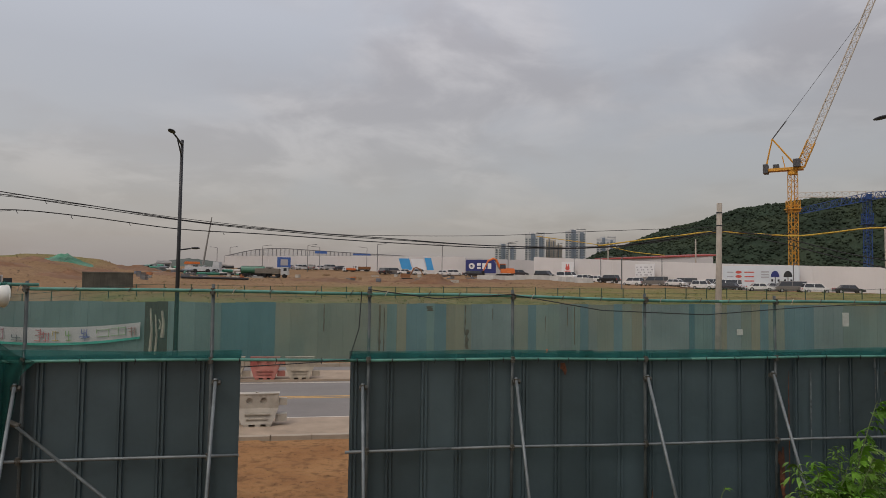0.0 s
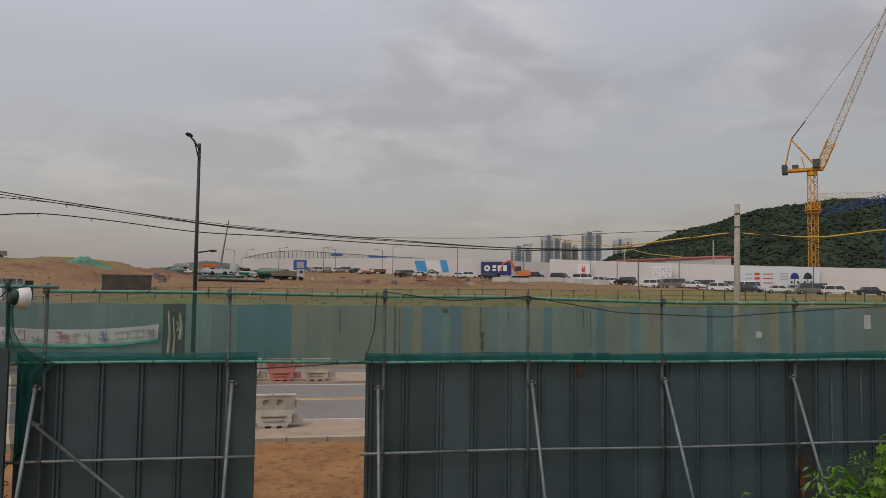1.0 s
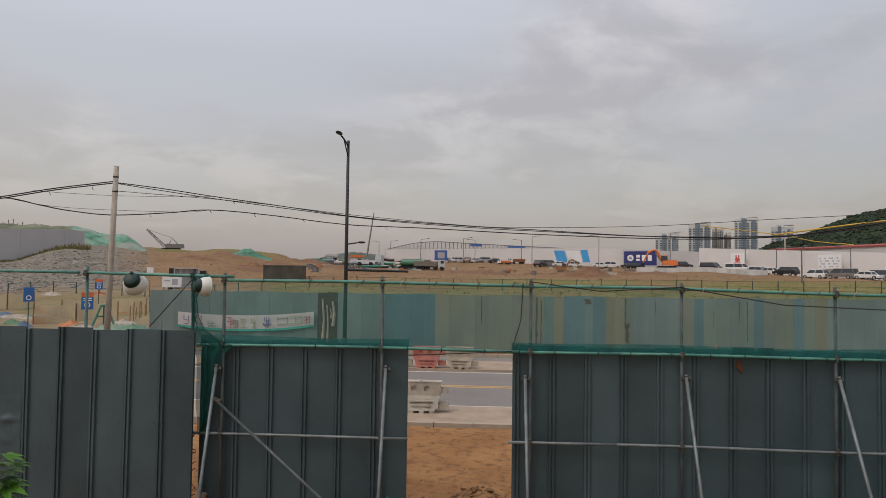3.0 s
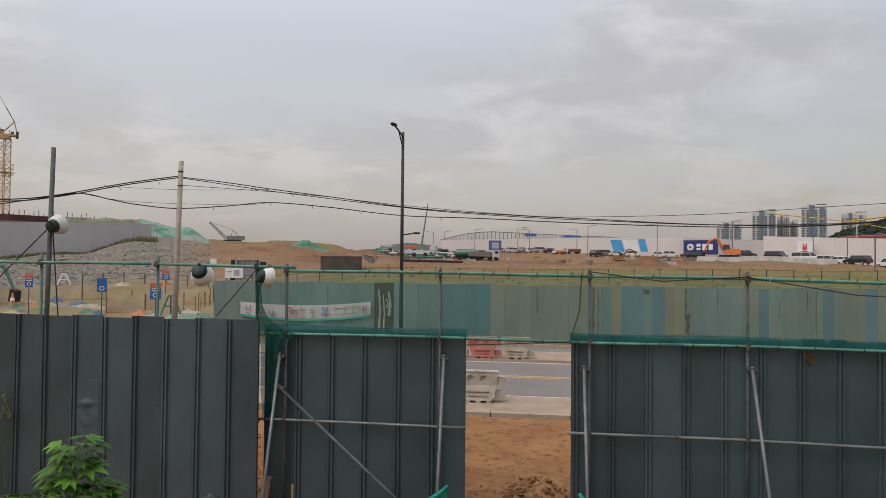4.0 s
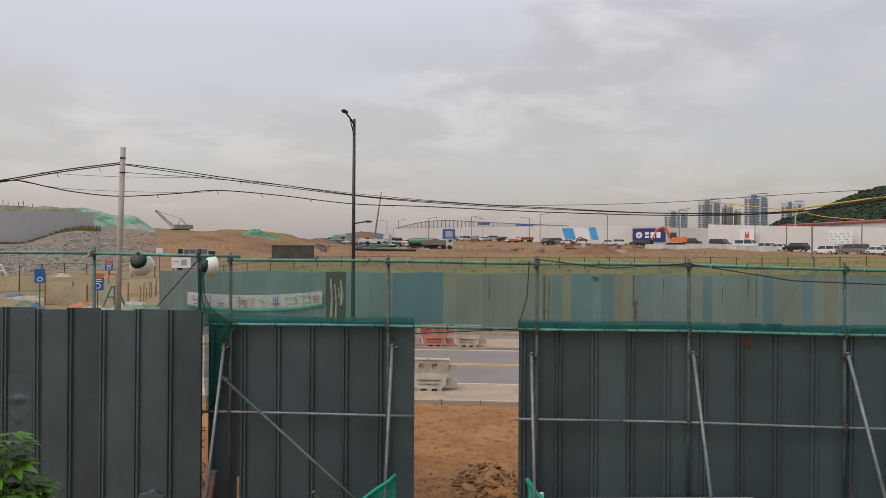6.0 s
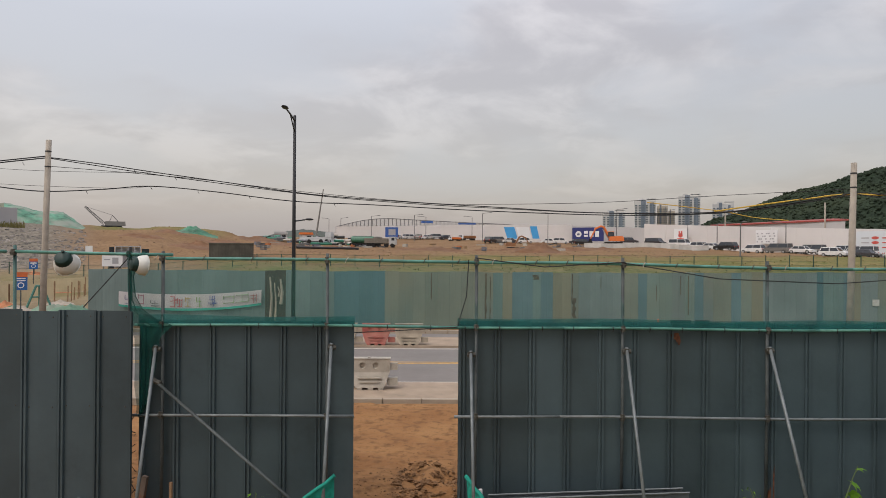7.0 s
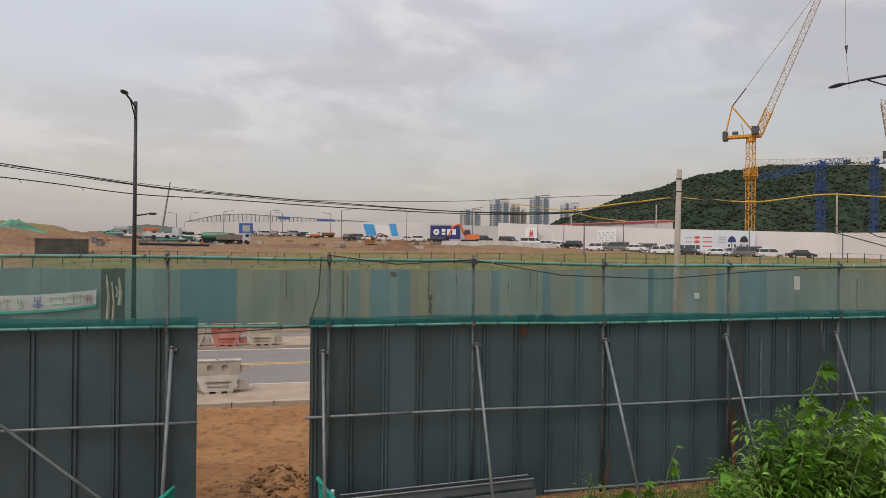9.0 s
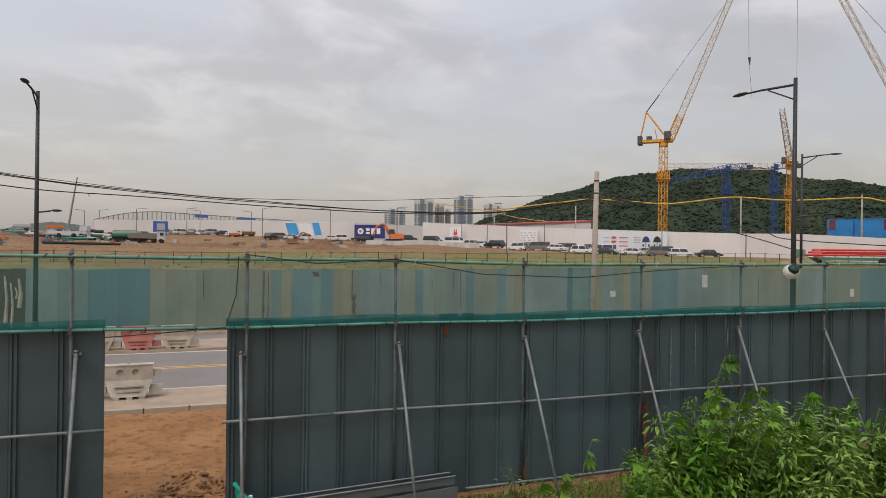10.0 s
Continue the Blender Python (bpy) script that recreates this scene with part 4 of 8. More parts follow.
# ---- apartment towers ----
APT_W = mat("tower_wall", (0.50, 0.50, 0.50), 0.8, 0, 0.08, 0.05)
APT_B = mat("tower_dark", (0.16, 0.195, 0.24), 0.6, 0, 0.1, 0.05)
APT_T = mat("tower_beige", (0.48, 0.42, 0.33), 0.8, 0, 0.08, 0.05)
APT_G = mat("tower_window", (0.11, 0.14, 0.17), 0.35, 0, 0.2, 0.05)


def tower(a0, a1, tan_top, dist, walls, label, dark=0.5):
    p, q = polar(a0, dist), polar(a1, dist)
    w, h = (q - p).length, tan_top * dist + 4
    t = thing("apartment_tower", Matrix.Translation((*p.xy, EYE_Z - 8)) @ pose(0, 0, 0, 0, 0, math.degrees(math.atan2(q.y - p.y, q.x - p.x))), label, "apartment tower",
              "far towers")
    h += 4
    part("wall", Shape().box(0, 0, 0, w, 16, h).box(w * 0.2, 3, h, w * 0.45, 10, h + 3), walls, t)
    part("dark_bay", Shape().box(w * 0.30, -0.6, 0, w * (0.30 + 0.25 * dark), 0, h + 1.2).box(w * 0.72, -0.6, 0, w * (0.72 + 0.2 * dark), 0, h - 2), APT_B, t)
    cols = 6
    win = Shape().box(0, -0.75, 0, w / cols * 0.55, -0.05, 1.5).mesh("window", APT_G)
    for c in range(cols):
        for r in range(int(h / 3) - 1):
            if r * 3 < 26:
                continue
            part("window", win, None, t).location = (w * (c + 0.22) / cols, 0, r * 3 + 1)
    part("roof_frame", Shape().box(w * 0.55, 1, h + 2.2, w, 12, h + 2.8).box(w * 0.56, 1, h, w * 0.58, 2, h + 2.4).box(w * 0.96, 1, h, w * 0.98, 2, h + 2.4), APT_W, t)


for _args in ((4.44, 6.30, 0.0575, 900, APT_W, "pale grey slab apartment tower far off", 0.8), (7.02, 8.73, 0.0735, 900, APT_W, "pale high apartment tower with blue-grey bays", 0.9),
              (8.8, 9.65, 0.066, 930, APT_T, "beige apartment tower behind others", 0.4), (9.7, 10.2, 0.058, 940, APT_T, "narrow beige apartment tower", 0.4),
              (10.44, 12.15, 0.079, 900, APT_W, "tallest pale apartment tower with roof frame", 0.9), (13.04, 14.64, 0.0675, 930, APT_W, "pale apartment tower above the wooded hill", 0.6)):
    tower(*_args)

# ---- tower cranes ----
CRANE_Y = mat("crane_yellow", (0.62, 0.30, 0.035), 0.5, 0, 0.12, 1)
CRANE_B = mat("crane_blue", (0.025, 0.07, 0.24), 0.5, 0, 0.15, 1)
CRANE_W = mat("crane_pale", (0.55, 0.50, 0.44), 0.5, 0, 0.1, 1)
CRANE_K = mat("crane_dark", (0.07, 0.07, 0.075), 0.6, 0, 0.1, 1)


def lattice(a, b, w, bay, r, w1=None, three=False):
    """Square lattice beam from a to b."""
    a, b = Vector(a), Vector(b)
    d = (b - a).normalized()
    sx = d.cross(Vector((0, 0, 1)))
    sx = Vector((1, 0, 0)) if sx.length < 0.05 else sx.normalized()
    sy = sx.cross(d).normalized()
    w1 = w if w1 is None else w1
    n = max(2, int((b - a).length / bay))
    sh = Shape()

    def corner(k, c):
        ww = (w + (w1 - w) * k) / 2
        ex, ey = ((0, 1.2), (-1, -1), (1, -1))[c] if three else ((-1, -1), (1, -1), (1, 1), (-1, 1))[c]
        return a.lerp(b, k) + sx * ex * ww + sy * ey * ww

    m = 3 if three else 4
    for c in range(m):
        sh.tube([corner(0, c), corner(1, c)], r, n=4)
    for i in range(n):
        for c in range(m):
            e = (c + 1) % m
            k0, k1 = i / n, (i + 1) / n
            sh.tube([corner(k0, c), corner(k1, e)] if i % 2 else [corner(k1, c), corner(k0, e)], r * 0.6, n=4, cap=False)
            sh.tube([corner(k0, c), corner(k0, e)], r * 0.6, n=4, cap=False)
    return sh


def luffing_crane(az, dist, z_base, z_slew, jib_end, label, w=2.4, back=1.0, steel=None):
    steel = steel or CRANE_Y
    b = polar(az, dist, EYE_Z + z_base)
    t = thing("tower_crane", Matrix.Translation(b), label, "tower crane", "tower cranes")
    h = z_slew - z_base
    part("mast", lattice((0, 0, -2), (0, 0, h), w, w * 0.9, 0.06 * w), steel, t)
    part("climbing_frame", lattice((0, 0, h * 0.68), (0, 0, h * 0.78), w * 1.4, w, 0.10).box(-w * 0.9, -w * 0.9, h * 0.7, w * 0.9, w * 0.9, h * 0.7 + 0.15), steel, t)
    je = Vector(jib_end) - b
    side = Vector((je.x, je.y, 0)).normalized()
    part("slewing_ring", Shape().tube([(0, 0, h), (0, 0, h + 1.0)], w * 0.72, n=12), steel, t)
    deck = -side * 6.5 * back
    m = Matrix.Translation((0, 0, h + 1)) @ pose(0, 0, 0, 0, 0, math.degrees(math.atan2(side.y, side.x)))
    part("machine_deck", Shape().box(-6.8 * back, -1.2, 0, 2.2, 1.2, 0.6, m), steel, t)
    part("counterweight", Shape().box(-7.0 * back, -1.5, -0.4, -5.8 * back, 1.5, 1.6, m).box(-4.6 * back, -1.0, 0.6, -3.2 * back, 1.0, 1.5, m), CRANE_K, t)
    part("cab", Shape().box(0.2, -2.2, 0.5, 1.7, -1.2, 2.3, m), CRANE_K, t)
    apex = Vector((0, 0, h + 1.2)) - side * 4.8 * back + Vector((0, 0, 8.6 * back))
    fr = Shape()
    for s in (-1, 1):
        o = Vector((-side.y, side.x, 0)) * s * 0.9
        fr.tube([Vector((0, 0, h + 1.6)) + side * 1.0 + o, apex + o * 0.5], 0.16, n=5).tube([deck + Vector((0, 0, h + 1.6)) + o, apex + o * 0.5], 0.10, n=5)
        fr.tube([Vector((0, 0, h + 1.6)) - side * 1.5 + o, (apex + Vector((0, 0, h))) * 0.5 + o], 0.08, n=5)
    part("a_frame", fr, steel, t)
    foot = Vector((0, 0, h + 1.8)) + side * 1.6
    jib = part("jib", lattice(foot, je, 1.5, 1.7, 0.09, 1.0), CRANE_W, t, "pale lattice luffing jib")
    part("jib_heel", lattice(foot, foot.lerp(je, 0.13), 1.6, 1.4, 0.12), steel, jib)
    part("pendant", Shape().tube([apex, foot.lerp(je, 0.75) + Vector((0, 0, 0.6))], 0.05, n=4), CRANE_K, t)
    part("pendant", Shape().tube([apex, apex.lerp(foot.lerp(je, 0.75), 0.16)], 0.14, n=5), CRANE_K, t)
    return t


_crane = luffing_crane(27.93, 170, -1.0, 0.151 * 170, polar(34.25, 170, EYE_Z + 0.413 * 170), "yellow luffing tower crane with raised pale jib", 1.5, 0.86)
_o = _crane.matrix_world.translation
part("hoist_rope", Shape().tube([polar(34.1, 170, EYE_Z + 0.405 * 170) - _o, polar(34.25, 170, EYE_Z + 0.262 * 170) - _o, polar(34.5, 170, EYE_Z + 0.211 * 170) - _o], 0.035, n=4), CRANE_K, _crane)
part("hook_block", Shape().tube([polar(34.27, 170, EYE_Z + 0.268 * 170) - _o, polar(34.3, 170, EYE_Z + 0.258 * 170) - _o], 0.35, 0.1, 6), CRANE_K, _crane)
luffing_crane(-51.75, 260, 2.0, 0.150 * 260, polar(-55.5, 260, EYE_Z + 0.33 * 260), "pale yellow luffing tower crane behind the grey wall", 2.6, 0.55, mat("crane_sand", (0.50, 0.33, 0.17), 0.6, 0, 0.1, 1))
luffing_crane(37.25, 205, -1.0, 0.112 * 205, polar(36.6, 175, EYE_Z + 0.1926 * 175), "yellow luffing tower crane behind the white wall", 1.5, 0.4)
_crane = luffing_crane(46.0, 190, -1.0, 0.122 * 190, polar(37.55, 185, EYE_Z + 0.447 * 185), "yellow luffing tower crane with pale jib", 2.4)
_o = _crane.matrix_world.translation
part("hoist_rope", Shape().tube([polar(37.55, 185, EYE_Z + 0.445 * 185) - _o, polar(37.6, 185, EYE_Z + 0.14 * 185) - _o], 0.035, n=4), CRANE_K, _crane)


def blue_crane(az, dist, z_top, jib_to, jib_mat, counter, label):
    b = polar(az, dist, EYE_Z - 1)
    t = thing("tower_crane", Matrix.Translation(b), label, "tower crane", "tower cranes")
    h = z_top + 1
    part("mast", lattice((0, 0, -2), (0, 0, h), 1.35, 1.3, 0.085), CRANE_B, t)
    part("climbing_frame", lattice((0, 0, h * 0.72), (0, 0, h * 0.84), 1.8, 1.4, 0.10).box(-1.3, -1.3, h * 0.72, 1.3, 1.3, h * 0.72 + 0.12), CRANE_B, t)
    part("slewing_ring", Shape().tube([(0, 0, h - 0.2), (0, 0, h + 0.4)], 0.95, n=12).box(-0.9, -1.7, h - 0.4, 0.1, -1.0, h + 0.9), CRANE_B, t)
    for to, mm, nm in ((jib_to, jib_mat, "jib"), (counter, CRANE_B, "counter_jib")):
        e = Vector(to) - b
        part(nm, lattice((0, 0, h + 0.4), e, 1.7, 1.9, 0.09, 1.2, True), mm, t)
    c = Vector(counter) - b
    part("counterweight", Shape().box(c.x - 0.6, c.y - 0.6, c.z - 1.0, c.x + 0.6, c.y + 0.6, c.z + 0.2), CRANE_K, t)


blue_crane(32.74, 195, 0.1145 * 195, polar(28.4, 175, EYE_Z + 0.1015 * 175), CRANE_B, polar(34.4, 205, EYE_Z + 0.1195 * 205), "blue tower crane with level jib before the hill")
blue_crane(36.12, 215, 0.1150 * 215, polar(28.3, 225, EYE_Z + 0.1230 * 225), CRANE_W, polar(37.8, 214, EYE_Z + 0.1185 * 214), "blue tower crane with pale flat-top jib")

# ---- road barriers ----


def barrier(m, material, label, span_=1.25):
    """Hollow moulded barrier: battered skirt, narrow waist with two round holes, tongue and socket ends."""
    t = thing("road_barrier", m, label, "road barrier", "water-filled road barriers")
    w, sh = span_, Shape()
    # upper slab, with two round holes in it
    z0, z1, yk = 0.46, 0.84, 0.13
    for x0, x1, hole in ((0.14, 0.34, 0), (0.34, 0.62, 1), (0.62, 0.70, 0), (0.70, 0.98, 1), (0.98, w - 0.02, 0)):
        if not hole:
            sh.box(x0, -yk, z0, x1, yk, z1)
        else:
            n, c = 12, ((x0 + x1) / 2, 0.65)
            ca = math.atan2((z1 - z0), (x1 - x0))
            turns = sorted([0, math.pi / 2, math.pi, 1.5 * math.pi, ca, math.pi - ca, math.pi + ca, math.tau - ca, ca / 2, math.pi - ca / 2, math.pi + ca / 2, math.tau - ca / 2])
            for y in (-yk, yk):
                o = len(sh.v)
                ring = [(c[0] + 0.085 * math.cos(k), y, c[1] + 0.085 * math.sin(k)) for k in turns]
                sq = []
                for a in turns:
                    cx, cz = math.cos(a), math.sin(a)
                    s = min((x1 - x0) / 2 / max(abs(cx), 1e-6), (z1 - z0) / 2 / max(abs(cz), 1e-6))
                    sq.append((c[0] + cx * s, y, (z0 + z1) / 2 + cz * s))
                sh.v += ring + sq
                for k in range(n):
                    q = (k + 1) % n
                    f = (o + k, o + n + k, o + n + q, o + q)
                    sh.f.append(f if y < 0 else f[::-1])
            o1, o2 = len(sh.v) - 4 * n, len(sh.v) - 2 * n
            for k in range(n):
                q = (k + 1) % n
                sh.f.append((o1 + k, o1 + q, o2 + q, o2 + k))
            sh.box(x0, -yk, z1 - 0.012, x1, yk, z1)
    # battered foot
    sh.add([(0.30, -0.26, 0.06), (w - 0.18, -0.26, 0.06), (w - 0.18, 0.26, 0.06), (0.30, 0.26, 0.06),
            (0.14, -yk, 0.46), (w - 0.02, -yk, 0.46), (w - 0.02, yk, 0.46), (0.14, yk, 0.46)],
           [(3, 2, 1, 0), (0, 1, 5, 4), (1, 2, 6, 5), (2, 3, 7, 6), (3, 0, 4, 7)])
    for x in (0.34, 0.64, 0.92):
        sh.box(x, -0.26, 0, x + 0.14, 0.26, 0.07)
    part("body", sh, material, t)
    part("rib", Shape().box(0.36, -0.235, 0.30, w - 0.24, -0.18, 0.335), material, t)
    part("rib", Shape().box(0.42, -0.255, 0.18, w - 0.30, -0.20, 0.215), material, t)
    part("tongue", Shape().box(w - 0.02, -0.09, 0.52, w + 0.2, 0.09, 0.70, taper=0.01), material, t)
    part("tongue", Shape().box(w - 0.1, -0.12, 0.10, w + 0.2, 0.12, 0.30, taper=0.01), material, t)
    for x in (0.48, 0.84):
        part("hole_web", Shape().tube([(x, -0.07, 0.65), (x, 0.07, 0.65)], 0.087, n=14), material, t)
    part("filler_cap", Shape().tube([(0.66, 0, 0.84), (0.66, 0, 0.87)], 0.04, n=10), material, t)
    part("lip", Shape().box(0.12, -yk - 0.015, 0.82, w, yk + 0.015, 0.845), material, t)
    return t


_lw, _lr = "dusty white moulded plastic road barrier", "faded red moulded plastic road barrier"
for _u, _s, _z, _m, _l in ((-5.42, 18.45, 0.10, PLASTIC_W, _lw), (-4.14, 18.35, 0.10, PLASTIC_W, _lw), (-5.98, 26.75, 0.12, PLASTIC_D, _lw), (-4.65, 26.7, 0.12, PLASTIC_R, _lr),
                           (-3.33, 26.7, 0.12, PLASTIC_D, _lw)):
    barrier(pose(*along(_u, _s, _z), 0, 0, YAW + random.uniform(-2, 2)), _m, _l)

# ---- vehicles ----
PAINTS = {"white": (0.72, 0.72, 0.72), "black": (0.02, 0.02, 0.022), "grey": (0.18, 0.17, 0.16), "silver": (0.42, 0.43, 0.44), "orange": (0.65, 0.16, 0.03), "blue": (0.04, 0.11, 0.36),
          "green": (0.05, 0.16, 0.10), "dark": (0.05, 0.05, 0.06), "red": (0.5, 0.04, 0.03), "rust": (0.22, 0.09, 0.03), "dusty": (0.16, 0.145, 0.12)}
LAMP_R = mat("tail_lamp", (0.45, 0.02, 0.02), 0.3)
LAMP_W = mat("head_lamp", (0.75, 0.75, 0.72), 0.2)


def paint(c):
    return mat("car_paint_" + c, PAINTS[c], 0.3, 0, 0.06, 2, spec=0.6)


CAR_SHAPES = {
    "sedan": (4.7, 1.80, [(0, 0.30), (0.05, 0.62), (0.9, 0.86), (3.7, 0.92), (4.65, 0.85), (4.7, 0.32)], (1.15, 4.05, 1.62, 3.45, 0.88, 1.42)),
    "suv": (4.65, 1.86, [(0, 0.34), (0.04, 0.80), (0.95, 1.02), (4.55, 1.05), (4.65, 0.80), (4.62, 0.36)], (1.05, 4.58, 1.65, 4.25, 1.0, 1.68)),
    "van": (5.1, 1.95, [(0, 0.34), (0.03, 0.85), (0.75, 1.08), (5.05, 1.10), (5.1, 0.8), (5.08, 0.36)], (0.75, 5.06, 1.55, 4.90, 1.06, 1.88)),
    "minibus": (5.1, 1.92, [(0, 0.34), (0.02, 0.95), (0.30, 1.12), (5.05, 1.14), (5.1, 0.8), (5.08, 0.36)], (0.32, 5.06, 0.95, 4.98, 1.1, 1.95)),
}


def car(pos, heading, kind, colour, label):
    L, W, side, (g0, g1, r0, r1, zb, zr) = CAR_SHAPES[kind]
    t = thing("car", Matrix.Translation(pos) @ pose(0, 0, 0, 0, 0, heading) @ Matrix.Translation((-L / 2, 0, 0)), label, "car", "parked cars")
    pm = paint(colour)
    n = len(side)
    vs = [(x, -W / 2 + (0.06 if z < 0.5 else 0.0), z) for x, z in side] + [(x, W / 2 - (0.06 if z < 0.5 else 0.0), z) for x, z in side]
    body = Shape().add(vs, [tuple(reversed(range(n))), tuple(range(n, 2 * n))] + [(i, (i + 1) % n, (i + 1) % n + n, i + n) for i in range(n)])
    part("body", body, pm, t)
    hw, hr = W / 2 - 0.06, W / 2 - 0.22
    glass = Shape().add([(g0, -hw, zb - 0.06), (g1, -hw, zb - 0.06), (g1, hw, zb - 0.06), (g0, hw, zb - 0.06), (r0, -hr, zr - 0.03), (r1, -hr, zr - 0.03), (r1, hr, zr - 0.03), (r0, hr, zr - 0.03)],
                        [(3, 2, 1, 0), (4, 5, 6, 7), (0, 1, 5, 4), (1, 2, 6, 5), (2, 3, 7, 6), (3, 0, 4, 7)])
    part("glazing", glass, GLASS, t)
    part("roof", Shape().box(r0 - 0.03, -hr - 0.03, zr - 0.05, r1 + 0.05, hr + 0.03, zr + 0.02, taper=0.05), pm, t)
    for k0, k1 in (((g0, r0)), ((g0 + (g1 - g0) * 0.48, r0 + (r1 - r0) * 0.45)), ((g1 - 0.12, r1 - 0.1))):
        for s in (-1, 1):
            part("pillar", Shape().tube([(k0, s * (hw + 0.01), zb - 0.05), (k1, s * (hr + 0.01), zr)], 0.045, n=5), pm, t)
    wheel = Shape().tube([(0, -0.11, 0), (0, 0.11, 0)], 0.33, n=14)
    wm = wheel.mesh("tyre", TYRE)
    rm = Shape().tube([(0, -0.12, 0), (0, 0.12, 0)], 0.20, n=10).mesh("rim", RIM)
    for x in (L * 0.19, L * 0.80):
        for s in (-1, 1):
            w = part("tyre", wm, None, t)
            w.location = (x, s * (W / 2 - 0.10), 0.33)
            part("rim", rm, None, w)
    for s in (-1, 1):
        part("headlight", Shape().box(-0.01, s * 0.62 - 0.2, 0.60, 0.12, s * 0.62 + 0.2, 0.76), LAMP_W, t)
        part("tail_light", Shape().box(L - 0.1, s * 0.72 - 0.1, 0.70, L + 0.012, s * 0.72 + 0.1, 0.95), LAMP_R, t)
    return t


CARS = ((8.7, 168, "van", "black", 0), (10.6, 160, "minibus", "white", 0), (12.2, 155, "suv", "white", 0), (13.0, 150, "sedan", "white", 0), (14.05, 145, "suv", "black", 180),
        (16.0, 143, "suv", "white", 180), (17.75, 141, "van", "grey", 180), (19.35, 139, "sedan", "white", 0), (20.0, 143, "van", "grey", 180), (21.5, 137, "suv", "white", 0),
        (22.2, 141, "van", "silver", 180), (23.5, 135, "sedan", "dark", 0), (23.2, 139, "minibus", "white", 180), (25.55, 133, "sedan", "white", 0), (26.7, 137, "sedan", "silver", 0),
        (27.7, 133, "minibus", "grey", 180), (29.4, 132, "suv", "white", 0), (31.5, 131, "sedan", "dark", 0),
        (-13.0, 207, "sedan", "silver", 90), (-12.0, 208, "suv", "white", 40), (-11.2, 207, "suv", "grey", 90), (-10.4, 207, "sedan", "white", 60), (-9.6, 207, "suv", "silver", 30),
        (-8.8, 206, "sedan", "dark", 30), (-5.0, 175, "suv", "black", 70), (-4.2, 190, "suv", "grey", 20), (-3.3, 190, "sedan", "white", 10), (-2.0, 192, "suv", "white", 10),
        (0.0, 192, "sedan", "white", 0), (1.0, 190, "suv", "white", 0), (2.4, 182, "sedan", "dark", 0), (2.9, 178, "suv", "black", 0), (6.6, 180, "suv", "dark", 0))
_words = {"sedan": "saloon car", "suv": "tall estate car", "van": "people carrier", "minibus": "boxy minibus"}
for _a, _d, _k, _c, _h in CARS:
    _turn = -46 if _a > 7.5 else 0
    if _a > 24:
        _turn = -15
    car(on_land(_a, _d, 0.02), _h + _turn + 180, _k, _c, f"{_c} {_words[_k]} parked on bare ground by the hoarding")


def excavator(pos, heading, colour, s, reach, label):
    t = thing("excavator", Matrix.Translation(pos) @ pose(0, 0, 0, 0, 0, heading) @ Matrix.Scale(s, 4), label, "excavator", "excavators")
    for y in (-1.0, 1.0):
        part("track", Shape().extrude([(-1.9, 0.15), (-1.6, 0.0), (1.6, 0.0), (1.9, 0.15), (1.95, 0.55), (1.6, 0.85), (-1.6, 0.85), (-1.95, 0.55)], y - 0.3, y + 0.3), TYRE, t)
    part("house", Shape().box(-2.1, -1.25, 1.0, 0.9, 1.25, 2.1, taper=0.08).box(-2.3, -1.2, 1.05, -1.5, 1.2, 1.9, taper=0.1), paint(colour), t)
    part("cab", Shape().box(-0.2, 0.25, 2.0, 1.2, 1.2, 3.0, taper=0.1), GLASS, t)
    part("cab_roof", Shape().box(-0.2, 0.25, 2.95, 1.2, 1.2, 3.08), paint(colour), t)
    k = reach
    part("boom", Shape().tube([(0.8, -0.3, 1.8), (2.2 * k, -0.3, 4.0), (3.0 * k, -0.3, 4.3), (4.6 * k, -0.3, 3.6)], 0.28, 0.2, 6), paint(colour if colour != "dark" else "black"), t)
    part("arm", Shape().tube([(4.2 * k, -0.3, 4.0), (5.6 * k, -0.3, 1.5)], 0.2, 0.15, 6), paint(colour), t)
    part("bucket", Shape().extrude([(5.2 * k, 0.4), (6.0 * k, 0.3), (6.1 * k, 1.4), (5.4 * k, 1.6)], -0.8, 0.2), TYRE, t)
    part("ram", Shape().tube([(1.2, -0.3, 1.9), (2.6 * k, -0.3, 3.7)], 0.09, n=6), RIM, t)


excavator(on_land(5.3, 172), 180, "orange", 1.15, 0.85, "orange tracked excavator with folded boom by the barriers")
excavator(on_land(-3.1, 132), 8, "rust", 0.62, 0.95, "small brown excavator digging beside a soil heap")
excavator(on_land(-53.6, 66), 20, "green", 0.8, 0.8, "green tracked excavator on the sandy track")


